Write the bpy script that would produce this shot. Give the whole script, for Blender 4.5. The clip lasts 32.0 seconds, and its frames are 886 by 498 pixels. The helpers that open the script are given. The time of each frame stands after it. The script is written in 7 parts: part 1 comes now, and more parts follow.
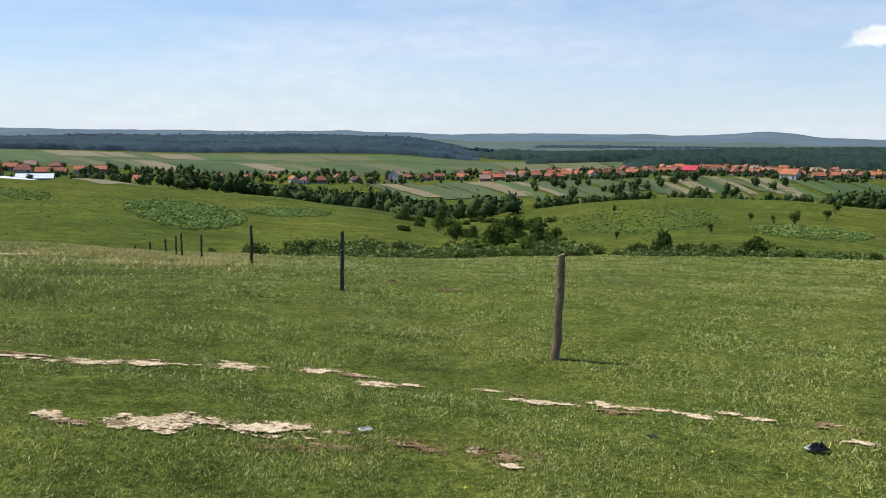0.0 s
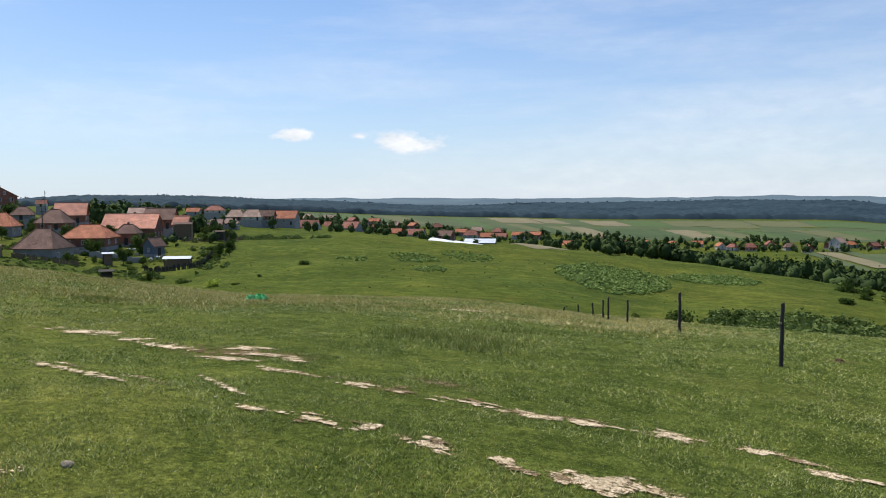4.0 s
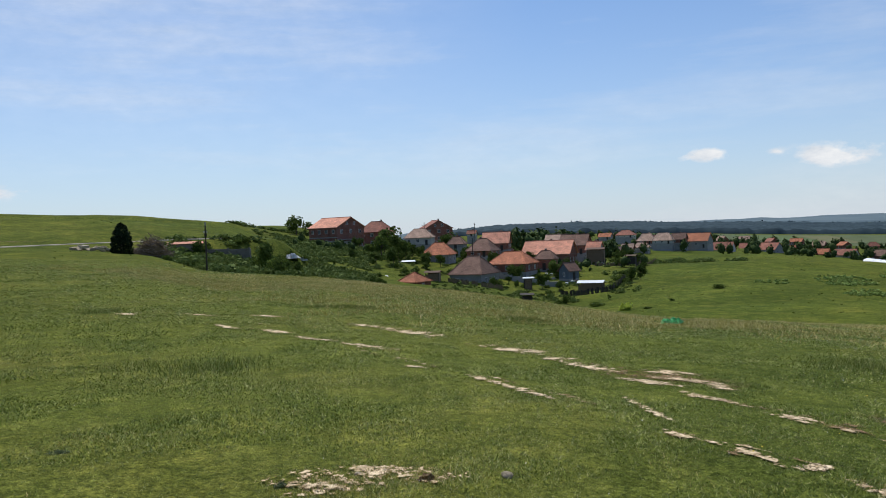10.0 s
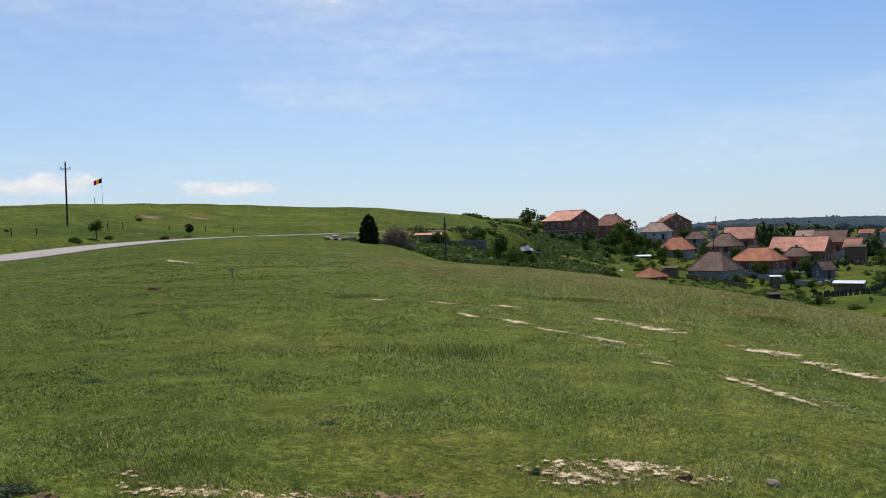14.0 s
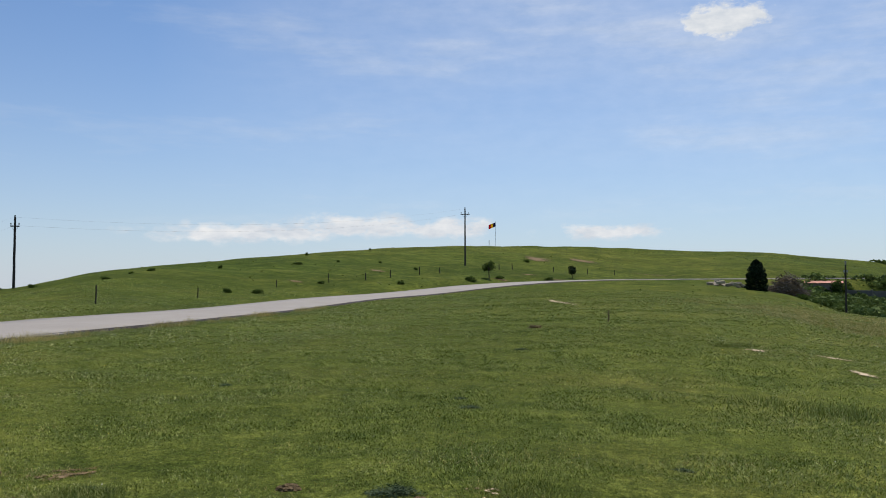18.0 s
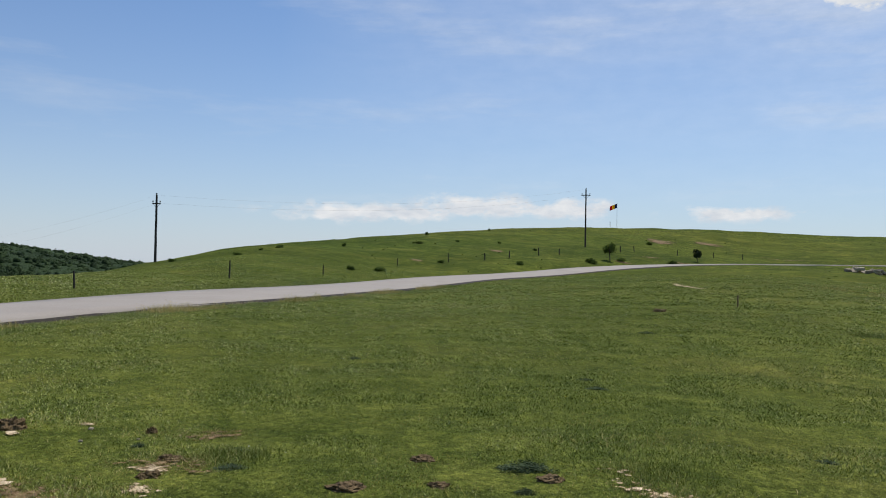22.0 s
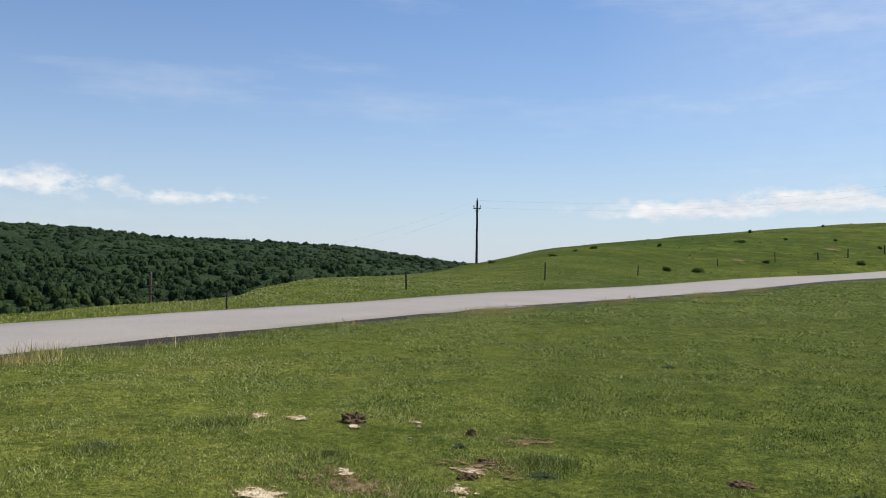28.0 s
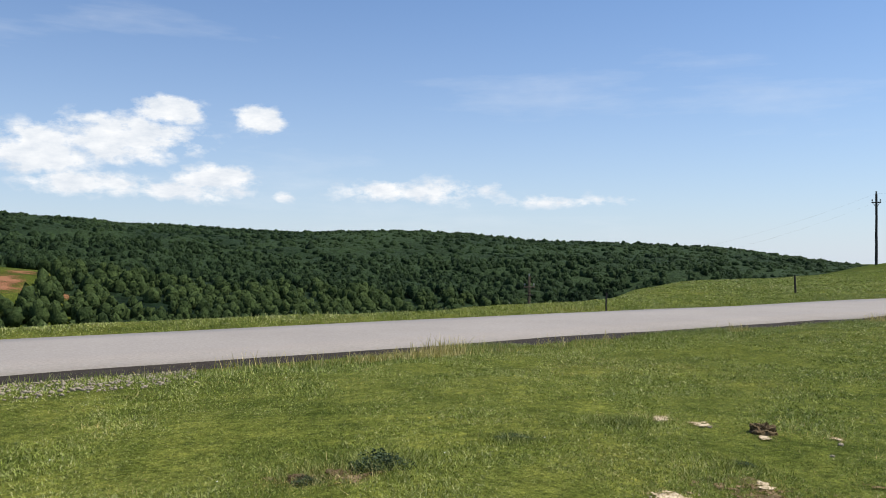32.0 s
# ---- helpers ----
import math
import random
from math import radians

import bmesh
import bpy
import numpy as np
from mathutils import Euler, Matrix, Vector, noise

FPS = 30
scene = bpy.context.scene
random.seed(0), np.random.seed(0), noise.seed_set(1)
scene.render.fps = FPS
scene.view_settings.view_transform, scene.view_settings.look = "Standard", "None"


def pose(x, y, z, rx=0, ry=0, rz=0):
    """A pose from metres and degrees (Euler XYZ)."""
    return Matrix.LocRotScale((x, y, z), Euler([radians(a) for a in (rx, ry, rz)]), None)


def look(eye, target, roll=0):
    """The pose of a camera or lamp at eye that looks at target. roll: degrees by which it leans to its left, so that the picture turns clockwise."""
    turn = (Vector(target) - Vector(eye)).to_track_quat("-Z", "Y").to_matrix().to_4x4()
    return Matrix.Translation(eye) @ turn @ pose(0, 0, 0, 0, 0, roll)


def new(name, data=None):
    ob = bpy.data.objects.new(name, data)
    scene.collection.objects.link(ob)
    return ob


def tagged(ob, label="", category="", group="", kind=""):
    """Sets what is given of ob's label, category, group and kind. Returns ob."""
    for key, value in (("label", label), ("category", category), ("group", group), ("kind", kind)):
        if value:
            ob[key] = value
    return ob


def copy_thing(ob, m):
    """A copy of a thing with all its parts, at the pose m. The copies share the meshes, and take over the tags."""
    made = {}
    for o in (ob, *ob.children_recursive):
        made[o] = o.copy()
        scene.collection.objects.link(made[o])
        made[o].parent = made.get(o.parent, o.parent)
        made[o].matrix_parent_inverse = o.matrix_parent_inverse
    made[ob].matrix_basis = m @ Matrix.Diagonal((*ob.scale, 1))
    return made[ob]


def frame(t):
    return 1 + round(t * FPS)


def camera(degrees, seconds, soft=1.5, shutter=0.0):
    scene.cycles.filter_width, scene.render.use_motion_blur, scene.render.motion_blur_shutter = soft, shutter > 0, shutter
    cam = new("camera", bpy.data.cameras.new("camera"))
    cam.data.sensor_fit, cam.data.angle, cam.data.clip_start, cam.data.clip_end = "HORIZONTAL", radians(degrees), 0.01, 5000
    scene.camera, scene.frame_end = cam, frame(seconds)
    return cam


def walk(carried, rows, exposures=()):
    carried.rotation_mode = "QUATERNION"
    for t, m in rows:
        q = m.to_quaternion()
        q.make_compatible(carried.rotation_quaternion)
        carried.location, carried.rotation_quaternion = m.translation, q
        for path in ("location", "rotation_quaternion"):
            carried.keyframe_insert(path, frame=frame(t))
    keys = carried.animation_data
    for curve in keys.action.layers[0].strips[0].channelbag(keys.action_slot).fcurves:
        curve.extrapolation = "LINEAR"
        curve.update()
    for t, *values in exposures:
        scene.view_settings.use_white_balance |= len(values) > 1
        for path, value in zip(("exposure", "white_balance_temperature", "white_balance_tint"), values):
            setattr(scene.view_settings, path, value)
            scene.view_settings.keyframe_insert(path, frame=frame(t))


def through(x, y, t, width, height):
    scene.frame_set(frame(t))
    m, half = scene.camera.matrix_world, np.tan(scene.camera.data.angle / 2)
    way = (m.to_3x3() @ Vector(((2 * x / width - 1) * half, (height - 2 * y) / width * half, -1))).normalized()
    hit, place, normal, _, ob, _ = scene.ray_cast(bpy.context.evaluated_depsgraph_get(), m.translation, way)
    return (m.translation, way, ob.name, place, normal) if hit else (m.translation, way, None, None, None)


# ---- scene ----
# ------------------------------------------------------------------ camera
EYE = 1.6            # the eye stands this high over the grass at the origin
# seconds, turn to the left, tilt, lean (degrees), and the small sway of the arm (metres)
PATH = [
    (0, 0.00, -7.80, 0.76, 0.010, 0.002, 0.001),
    (0.5, 3.04, -6.58, 0.71, -0.024, -0.012, 0.009),
    (1, 5.85, -6.02, 0.65, -0.053, 0.002, 0.002),
    (1.5, 7.88, -5.93, 0.75, -0.084, 0.019, -0.008),
    (2, 10.16, -5.89, 0.73, -0.108, 0.020, -0.009),
    (2.5, 14.04, -5.28, 0.72, -0.142, 0.001, -0.006),
    (3, 18.98, -4.41, 0.34, -0.162, -0.013, -0.002),
    (3.5, 23.85, -3.80, 0.07, -0.161, -0.033, 0.006),
    (4, 28.78, -3.37, -0.21, -0.147, -0.055, 0.012),
    (4.5, 32.48, -3.42, -0.56, -0.149, -0.053, 0.014),
    (6.5, 45.65, -3.33, -0.28, -0.297, -0.023, -0.033),
    (7, 47.88, -1.76, -0.93, -0.348, -0.051, -0.034),
    (7.5, 51.02, -0.94, -1.33, -0.357, -0.041, -0.033),
    (8, 54.07, -1.03, -1.61, -0.375, -0.010, -0.038),
    (8.5, 55.93, -1.27, -1.82, -0.380, -0.000, -0.040),
    (9, 56.45, -1.25, -1.92, -0.371, 0.001, -0.036),
    (9.5, 56.55, -1.23, -2.05, -0.373, 0.010, -0.035),
    (10, 56.60, -1.10, -2.26, -0.371, 0.015, -0.033),
    (10.5, 56.70, -0.71, -2.29, -0.372, 0.026, -0.029),
    (11, 57.38, -0.38, -2.38, -0.372, 0.034, -0.032),
    (11.5, 57.86, -0.44, -2.44, -0.368, 0.047, -0.028),
    (12, 58.80, -0.97, -2.35, -0.392, 0.065, -0.042),
    (12.5, 61.02, -1.40, -1.94, -0.401, 0.044, -0.043),
    (13, 64.61, -1.27, -1.52, -0.396, -0.035, -0.035),
    (13.5, 68.58, -1.07, -1.39, -0.413, -0.088, -0.034),
    (14, 72.60, -1.04, -1.63, -0.429, -0.133, -0.040),
    (14.5, 77.01, -1.20, -1.64, -0.414, -0.192, -0.041),
    (15, 82.03, -0.88, -1.24, -0.453, -0.194, -0.037),
    (15.5, 86.11, -0.67, -1.12, -0.467, -0.174, -0.024),
    (17.5, 97.76, 2.23, -0.15, -0.136, 0.049, -0.038),
    (18, 98.50, 2.34, -0.06, -0.130, 0.036, -0.035),
    (18.5, 99.73, 2.40, 0.17, -0.097, 0.034, -0.037),
    (19, 101.42, 1.98, 0.25, -0.099, 0.016, -0.043),
    (19.5, 102.30, 1.52, 0.23, -0.096, 0.003, -0.048),
    (20, 102.95, 1.23, 0.46, -0.097, -0.003, -0.049),
    (20.5, 103.93, 0.82, 0.69, -0.096, -0.011, -0.050),
    (21, 104.80, 0.68, 0.67, -0.083, -0.023, -0.051),
    (21.5, 105.56, 0.77, 0.94, -0.068, -0.041, -0.047),
    (22, 106.66, 0.93, 0.98, -0.071, -0.074, -0.055),
    (22.5, 107.46, 1.40, 0.96, -0.028, -0.082, -0.052),
    (23, 108.03, 1.50, 0.70, -0.018, -0.093, -0.055),
    (23.5, 108.09, 1.62, 0.93, -0.048, -0.054, -0.056),
    (24, 108.57, 1.66, 1.08, -0.101, -0.003, -0.059),
    (24.5, 109.73, 1.19, 1.05, -0.137, 0.030, -0.067),
    (26.5, 118.86, 1.41, -0.21, -0.137, 0.058, 0.050),
    (27, 122.55, 1.01, 0.38, -0.108, 0.028, 0.047),
    (27.5, 125.68, 0.67, 0.60, -0.087, -0.001, 0.048),
    (28, 128.14, 0.62, 0.65, -0.064, -0.024, 0.051),
    (28.5, 130.83, 0.88, 0.69, -0.059, -0.049, 0.047),
    (29, 133.58, 0.96, 0.56, -0.035, -0.048, 0.053),
    (29.5, 135.83, 0.83, 0.46, -0.037, -0.063, 0.048),
    (30, 138.39, 0.70, 0.54, -0.026, -0.084, 0.046),
    (30.5, 141.66, 0.55, 0.49, -0.004, -0.104, 0.050),
    (31, 144.90, 0.34, 0.34, 0.038, -0.135, 0.051),
    (31.5, 148.59, 0.68, 0.23, 0.086, -0.173, 0.045),
    (32, 153.26, 0.59, 0.19, 0.139, -0.215, 0.042),
]


def held(turn, tilt, lean, x, y, z):
    return Matrix.Translation((x, y, EYE + z)) @ pose(0, 0, 0, 90 + tilt, 0, turn) @ pose(0, 0, 0, 0, 0, lean)


cam = camera(56.25, 32.0, 0.95)
walk(cam, [(row[0], held(*row[1:])) for row in PATH],
     exposures=[(0, 0.2), (0.5, 0.38), (1, 0.42), (2, 0.38), (3, 0.22), (4, 0.15), (5, 0.1), (8, -0.02), (11, -0.08), (14, -0.04), (19, -0.18), (24, -0.18), (28, -0.02), (32, 0.1)])

# ------------------------------------------------------------------ daylight
SUN_AZ, SUN_EL = 75.0, 58.0
world = bpy.data.worlds.new("sky")
scene.world = world
world.use_nodes = True


def build_sky():
    nt = world.node_tree
    nodes, links = nt.nodes, nt.links
    bg = nodes["Background"]
    bg.inputs["Strength"].default_value = 0.1
    sky = nodes.new("ShaderNodeTexSky")
    sky.sky_type = "NISHITA"
    sky.sun_disc = False
    sky.sun_elevation, sky.sun_rotation = radians(SUN_EL), radians(-SUN_AZ)
    sky.altitude, sky.air_density, sky.dust_density, sky.ozone_density = 300, 1.0, 0.45, 3.0

    def math_node(op, a, b=None, c=None, clamp=False):
        n = nodes.new("ShaderNodeMath")
        n.operation, n.use_clamp = op, clamp
        for k, v in enumerate((a, b, c)):
            if isinstance(v, (int, float)):
                n.inputs[k].default_value = v
            elif v is not None:
                links.new(v, n.inputs[k])
        return n.outputs[0]

    way = nodes.new("ShaderNodeTexCoord").outputs["Generated"]
    xyz = nodes.new("ShaderNodeSeparateXYZ")
    links.new(way, xyz.inputs[0])
    az = math_node("MULTIPLY", math_node("ARCTAN2", math_node("MULTIPLY", xyz.outputs["X"], -1.0), xyz.outputs["Y"]), 57.2958)
    az = math_node("ADD", az, math_node("MULTIPLY", math_node("LESS_THAN", az, -100.0), 360.0))
    el = math_node("MULTIPLY", math_node("ARCSINE", xyz.outputs["Z"]), 57.2958)
    at = nodes.new("ShaderNodeCombineXYZ")
    links.new(az, at.inputs[0])
    links.new(el, at.inputs[1])

    def noise_at(sx, sy, detail, rough, seed):
        m = nodes.new("ShaderNodeVectorMath")
        m.operation = "MULTIPLY_ADD"
        links.new(at.outputs[0], m.inputs[0])
        m.inputs[1].default_value, m.inputs[2].default_value = (sx, sy, 1), (seed, seed * 0.7, seed)
        n = nodes.new("ShaderNodeTexNoise")
        n.inputs["Scale"].default_value, n.inputs["Detail"].default_value, n.inputs["Roughness"].default_value = 1.0, detail, rough
        links.new(m.outputs[0], n.inputs["Vector"])
        return n.outputs["Fac"]

    # heaped clouds: azimuth, height, half width, half height, strength
    heaps = [(174.5, 7.6, 6.5, 2.2, 0.9), (171.6, 9.5, 2.8, 1.3, 1.0), (179, 6.6, 5.0, 2.2, 0.95), (168.6, 5.2, 3.8, 1.3, 1.0), (165.8, 9.2, 2.3, 1.25, 1.0), (164.2, 4.0, 1.4, 0.8, 0.6),
             (176.5, 4.7, 6.0, 1.2, 0.75), (170.5, 4.3, 6.0, 1.0, 0.75), (155, 4.5, 9.0, 1.4, 0.62), (145, 3.9, 8.0, 0.75, 0.55), (112, 3.4, 9, 1.05, 0.75), (104, 4.0, 7.5, 1.1, 0.8), (98, 3.8, 5, 1.0, 0.75), (87.5, 3.5, 5.5, 0.8, 0.65),
             (39, 4.4, 1.9, 0.65, 0.85), (31, 4.0, 3.4, 1.0, 0.8), (34.5, 4.4, 0.8, 0.35, 0.5), (-26.7, 6.2, 2.2, 1.0, 0.9), (79.5, 17, 4.0, 1.6, 1.0)]
    total = None
    for a, e, wa, we, s in heaps:
        m = nodes.new("ShaderNodeVectorMath")
        m.operation = "MULTIPLY_ADD"
        links.new(at.outputs[0], m.inputs[0])
        m.inputs[1].default_value, m.inputs[2].default_value = (1 / wa, 1 / we, 0), (-a / wa, -e / we, 0)
        d = nodes.new("ShaderNodeVectorMath")
        d.operation = "LENGTH"
        links.new(m.outputs[0], d.inputs[0])
        blob = math_node("MULTIPLY", math_node("SUBTRACT", 1.15, d.outputs["Value"], clamp=True), s)
        total = blob if total is None else math_node("MAXIMUM", total, blob)
    ragged = noise_at(0.42, 0.75, 7, 0.62, 3.0)
    heap = math_node("MULTIPLY_ADD", math_node("ADD", total, math_node("MULTIPLY_ADD", ragged, 1.9, -1.22)), 2.6, 0.0, clamp=True)
    heap = math_node("MULTIPLY", heap, math_node("MULTIPLY", total, 2.2, clamp=True))
    # thin high streaks
    streak = noise_at(0.035, 0.20, 7, 0.6, 9.0)
    west = math_node("MULTIPLY_ADD", math_node("ABSOLUTE", az), -0.006, 0.46, clamp=True)
    thin = math_node("ADD", math_node("MULTIPLY_ADD", streak, 2.6, -1.42), west, clamp=True)
    by_sun = math_node("SUBTRACT", 1.0, math_node("POWER", math_node("MULTIPLY_ADD", az, 1 / 34.0, -84 / 34.0), 2.0), clamp=True)
    by_sun = math_node("MULTIPLY", by_sun, math_node("MULTIPLY_ADD", el, 0.06, -0.1, clamp=True))
    veil = math_node("ADD", math_node("MULTIPLY", thin, 0.5), math_node("MULTIPLY", by_sun, math_node("MULTIPLY_ADD", streak, 0.7, -0.06)), clamp=True)
    cover = math_node("MAXIMUM", heap, veil)
    shade = noise_at(0.5, 1.1, 5, 0.6, 5.0)
    body = nodes.new("ShaderNodeMix")
    body.data_type = "RGBA"
    links.new(math_node("MULTIPLY_ADD", shade, 2.2, -0.6, clamp=True), body.inputs["Factor"])
    body.inputs["A"].default_value, body.inputs["B"].default_value = (6.6, 7.2, 8.0, 1), (9.7, 9.75, 9.8, 1)
    mix = nodes.new("ShaderNodeMix")
    mix.data_type = "RGBA"
    links.new(cover, mix.inputs["Factor"])
    # clear air: deeper blue above, a pale blue-white haze along the horizon
    clear = nodes.new("ShaderNodeMix")
    clear.data_type, clear.blend_type = "RGBA", "MULTIPLY"
    clear.inputs["Factor"].default_value = 1.0
    links.new(sky.outputs[0], clear.inputs["A"])
    clear.inputs["B"].default_value = (0.72, 0.97, 1.21, 1)
    low = math_node("MULTIPLY", math_node("EXPONENT", math_node("MULTIPLY", math_node("ABSOLUTE", el), -0.11)), 0.76)
    hazy = nodes.new("ShaderNodeMix")
    hazy.data_type = "RGBA"
    links.new(low, hazy.inputs["Factor"])
    links.new(clear.outputs["Result"], hazy.inputs["A"])
    hazy.inputs["B"].default_value = (6.85, 7.35, 8.3, 1)
    links.new(hazy.outputs["Result"], mix.inputs["A"])
    links.new(body.outputs["Result"], mix.inputs["B"])
    links.new(mix.outputs["Result"], bg.inputs["Color"])


build_sky()
sun = new("sun", bpy.data.lights.new("sun", "SUN"))
sun.data.energy, sun.data.angle, sun.data.color = 4.4, radians(0.53), (1.0, 0.955, 0.89)
sun.matrix_world = look((-60 * math.sin(radians(SUN_AZ)), 60 * math.cos(radians(SUN_AZ)), 60 * math.tan(radians(SUN_EL))), (0, 0, 0))
# ------------------------------------------------------------------ the lie of the land
# Plan in polar form round the standing place: azimuth in degrees to the left of +y, distance and height over the eye in metres.


def spot(az, d):
    return -d * math.sin(math.radians(az)), d * math.cos(math.radians(az))


RINGS = [
    # the standing place
    [(0, 0.3, -1.62)],
    # short turf round it
    [(-30, 7, -2.3), (0, 7, -2.28), (12, 7, -2.2), (20, 7, -2.05), (40, 7, -1.8), (55, 7, -1.68), (70, 7, -1.62),
     (100, 7, -1.58), (126, 7, -1.54), (140, 7, -1.46), (160, 7, -1.42), (185, 7, -1.46)],
    [(-30, 16, -3.1), (0, 16, -3.0), (12, 16, -2.87), (20, 16, -2.75), (40, 16, -2.4), (52, 16, -2.25), (60, 16, -2.05),
     (70, 16, -1.9), (85, 16, -1.75), (100, 16, -1.68), (115, 16, -1.63), (130, 16, -1.6), (185, 16, -1.62)],
    # brow of the meadow, the road side
    [(-30, 48, -6.06), (-18, 46, -6.3), (-8, 46, -6.59), (0, 46, -6.83), (11, 48, -7.04), (18.5, 52, -7.19), (24, 52, -6.66),
     (28.5, 50, -6.0), (34, 46, -5.33), (42.4, 44, -4.82), (48.5, 46, -4.39), (56, 50, -3.67), (60, 54, -3.43), (65, 60, -3.05),
     (72.6, 72, -2.68), (76.5, 85, -1.5), (84, 90, -0.8), (92, 85, -0.9), (100, 75, -1.5), (110, 50, -1.8), (120, 36, -1.6),
     (130, 36, -1.42), (140, 34, -1.5), (145, 27, -1.42), (153, 23.5, -1.42), (168, 20.5, -1.42), (181, 19.5, -1.5), (200, 20, -1.5)],
    # hollow below the brow
    [(-30, 100, -13.3), (-8, 100, -15.0), (0, 100, -15.5), (11, 100, -15.3), (18.5, 95, -13.7), (24, 95, -12.8), (28.5, 95, -12.0),
     (34, 110, -13.3), (42.4, 130, -14.3), (48.5, 190, -16.3), (56, 180, -12.8), (60, 180, -10.7), (65, 165, -6.8), (70, 122, -4.6), (72.6, 120, -4.0),
     (76.5, 120, -1.3), (84, 148, 0.7), (92, 121, 0.4), (97, 106, 0.0), (105, 84, -1.1), (112, 70, -1.4), (120, 55, -1.2),
     (126, 55, -1.35), (130, 52, -1.4), (136, 44, -1.35), (141, 40, -1.5), (145, 40, -3.2), (153, 40, -5), (168, 40, -6), (200, 40, -6)],
    # pasture spur, village shelf, bare hill, shoulder over the woods
    [(-30, 330, -24.8), (-23, 330, -22.4), (-16, 330, -22.4), (-8.4, 310, -25.3), (-4, 250, -26), (0, 175, -20.8), (7.2, 200, -19.8),
     (12.9, 220, -19.8), (18.3, 240, -17.9), (23.4, 260, -15), (28, 280, -15.7), (30, 300, -14.4), (36.3, 340, -12.6), (42.4, 340, -13.1),
     (48, 270, -12.7), (52, 260, -12.5), (57, 260, -10.0), (60, 265, -6.0), (63, 290, -3.0), (67, 300, 0.5), (71, 330, 6.9), (78, 330, 10.3)],
    # valley behind them
    [(-30, 480, -33), (-8, 450, -34), (-4, 330, -34), (3.3, 310, -30.5), (9, 320, -27.2), (15.4, 340, -22.5), (20, 360, -22), (28, 400, -23.5),
     (36, 420, -16.2), (42, 420, -15.0), (48, 400, -11.9), (52, 400, -8.4), (57, 420, -5.5), (60, 420, -3.7), (63, 440, -1), (65.5, 430, 5.0), (67, 430, 6.7), (69.5, 450, 8.4), (71, 520, 6), (75, 540, -2), (112, 600, -14),
     (119, 300, -25), (126, 260, -30), (131, 220, -30), (142, 180, -28), (153, 160, -25), (168, 150, -22), (200, 150, -18)],
    # village across the valley, middle of the wooded slope
    [(-30, 680, -28.6), (-17.5, 660, -26.6), (-8.3, 680, -33.0), (3.3, 700, -38.5), (14.7, 700, -38.8), (28, 620, -27.7), (32, 560, -23.8),
     (36, 520, -18.5), (40, 520, -14.3), (45, 520, -11.0), (52, 560, -4.9), (57, 640, -4.5), (63, 760, -10), (71, 900, -20), (112, 900, -25),
     (119, 500, -26), (126, 450, -20), (131, 430, -15), (142, 380, -14.6), (153, 330, -11.5), (168, 300, -8), (181, 260, -3), (200, 260, -3)],
    # back of the fields, foot of the far woods
    [(-30, 1100, -29), (-16, 1100, -27), (-4.4, 1200, -39), (3.3, 1150, -30), (18.2, 1150, -30), (28, 1100, -25), (36, 1100, -19),
     (45, 1100, -11.5), (52, 1100, -5), (57, 1100, -7), (63, 1200, -20), (71, 1500, -40), (112, 1500, -40), (119, 700, -20),
     (126, 650, -15), (131, 650, -8), (142, 600, -2), (153, 550, 1), (168, 520, 1.5), (181, 480, 4), (200, 480, 4)],
    # wooded ridges
    [(-30, 1900, -22), (-16, 1900, -32), (-5.2, 1900, -43), (-1, 1900, -31), (2, 2000, -10), (14.6, 2000, -12), (28, 2000, -20),
     (36, 2000, -10), (45, 2000, 3), (52, 2000, 7), (57, 2000, -3), (63, 2000, -35), (71, 2500, -80), (112, 2500, -80), (119, 1000, -18),
     (127, 900, -9), (134, 850, 6.5), (141, 850, 12), (147, 850, 13), (150, 850, 19), (155, 850, 23.5), (161, 850, 21.5), (164, 850, 21),
     (171, 850, 26), (176, 850, 29), (181, 850, 35), (200, 850, 30)],
    # plain beyond
    [(-30, 2900, -30), (0, 2900, -34), (28, 2900, -32), (57, 2900, -24), (71, 3200, -80), (112, 3200, -80), (130, 1500, -30), (200, 1500, -10)],
    # last ridge
    [(-28, 4300, -3.7), (-23.8, 4300, 6), (-22.2, 4300, 24), (-20.8, 4300, 44), (-19.6, 4300, 20), (-18.6, 4300, 10), (-9.7, 4300, 10), (1.4, 4300, 0),
     (7.2, 4300, 15), (11, 4300, 1), (28, 4300, 2), (42, 4300, 6), (52, 4300, 14), (57, 4300, 4), (64, 4300, -15), (112, 4300, -22), (127, 4300, -26),
     (140, 4300, -20), (200, 4300, -20)],
    [(0, 4800, -150)],
]
# the bare hill east of the road goes on round to the shoulder
RINGS[5] += [(84.5, 300, 11), (92.6, 280, 11.6), (97, 260, 10.9), (105, 215, 7.8), (112.4, 165, 4.3), (119.7, 130, 1.8),
             (125.7, 105, -0.6), (129.5, 85, -1.4), (131.4, 75, -1.64), (135.3, 62, -1.5), (139.1, 52, -1.5), (142.8, 50, -3.1),
             (146, 60, -8), (153, 70, -11), (168, 70, -13), (200, 70, -13)]

AZ_STEP, LOG0, LOG_STEP = 0.5, math.log(0.3), 0.02


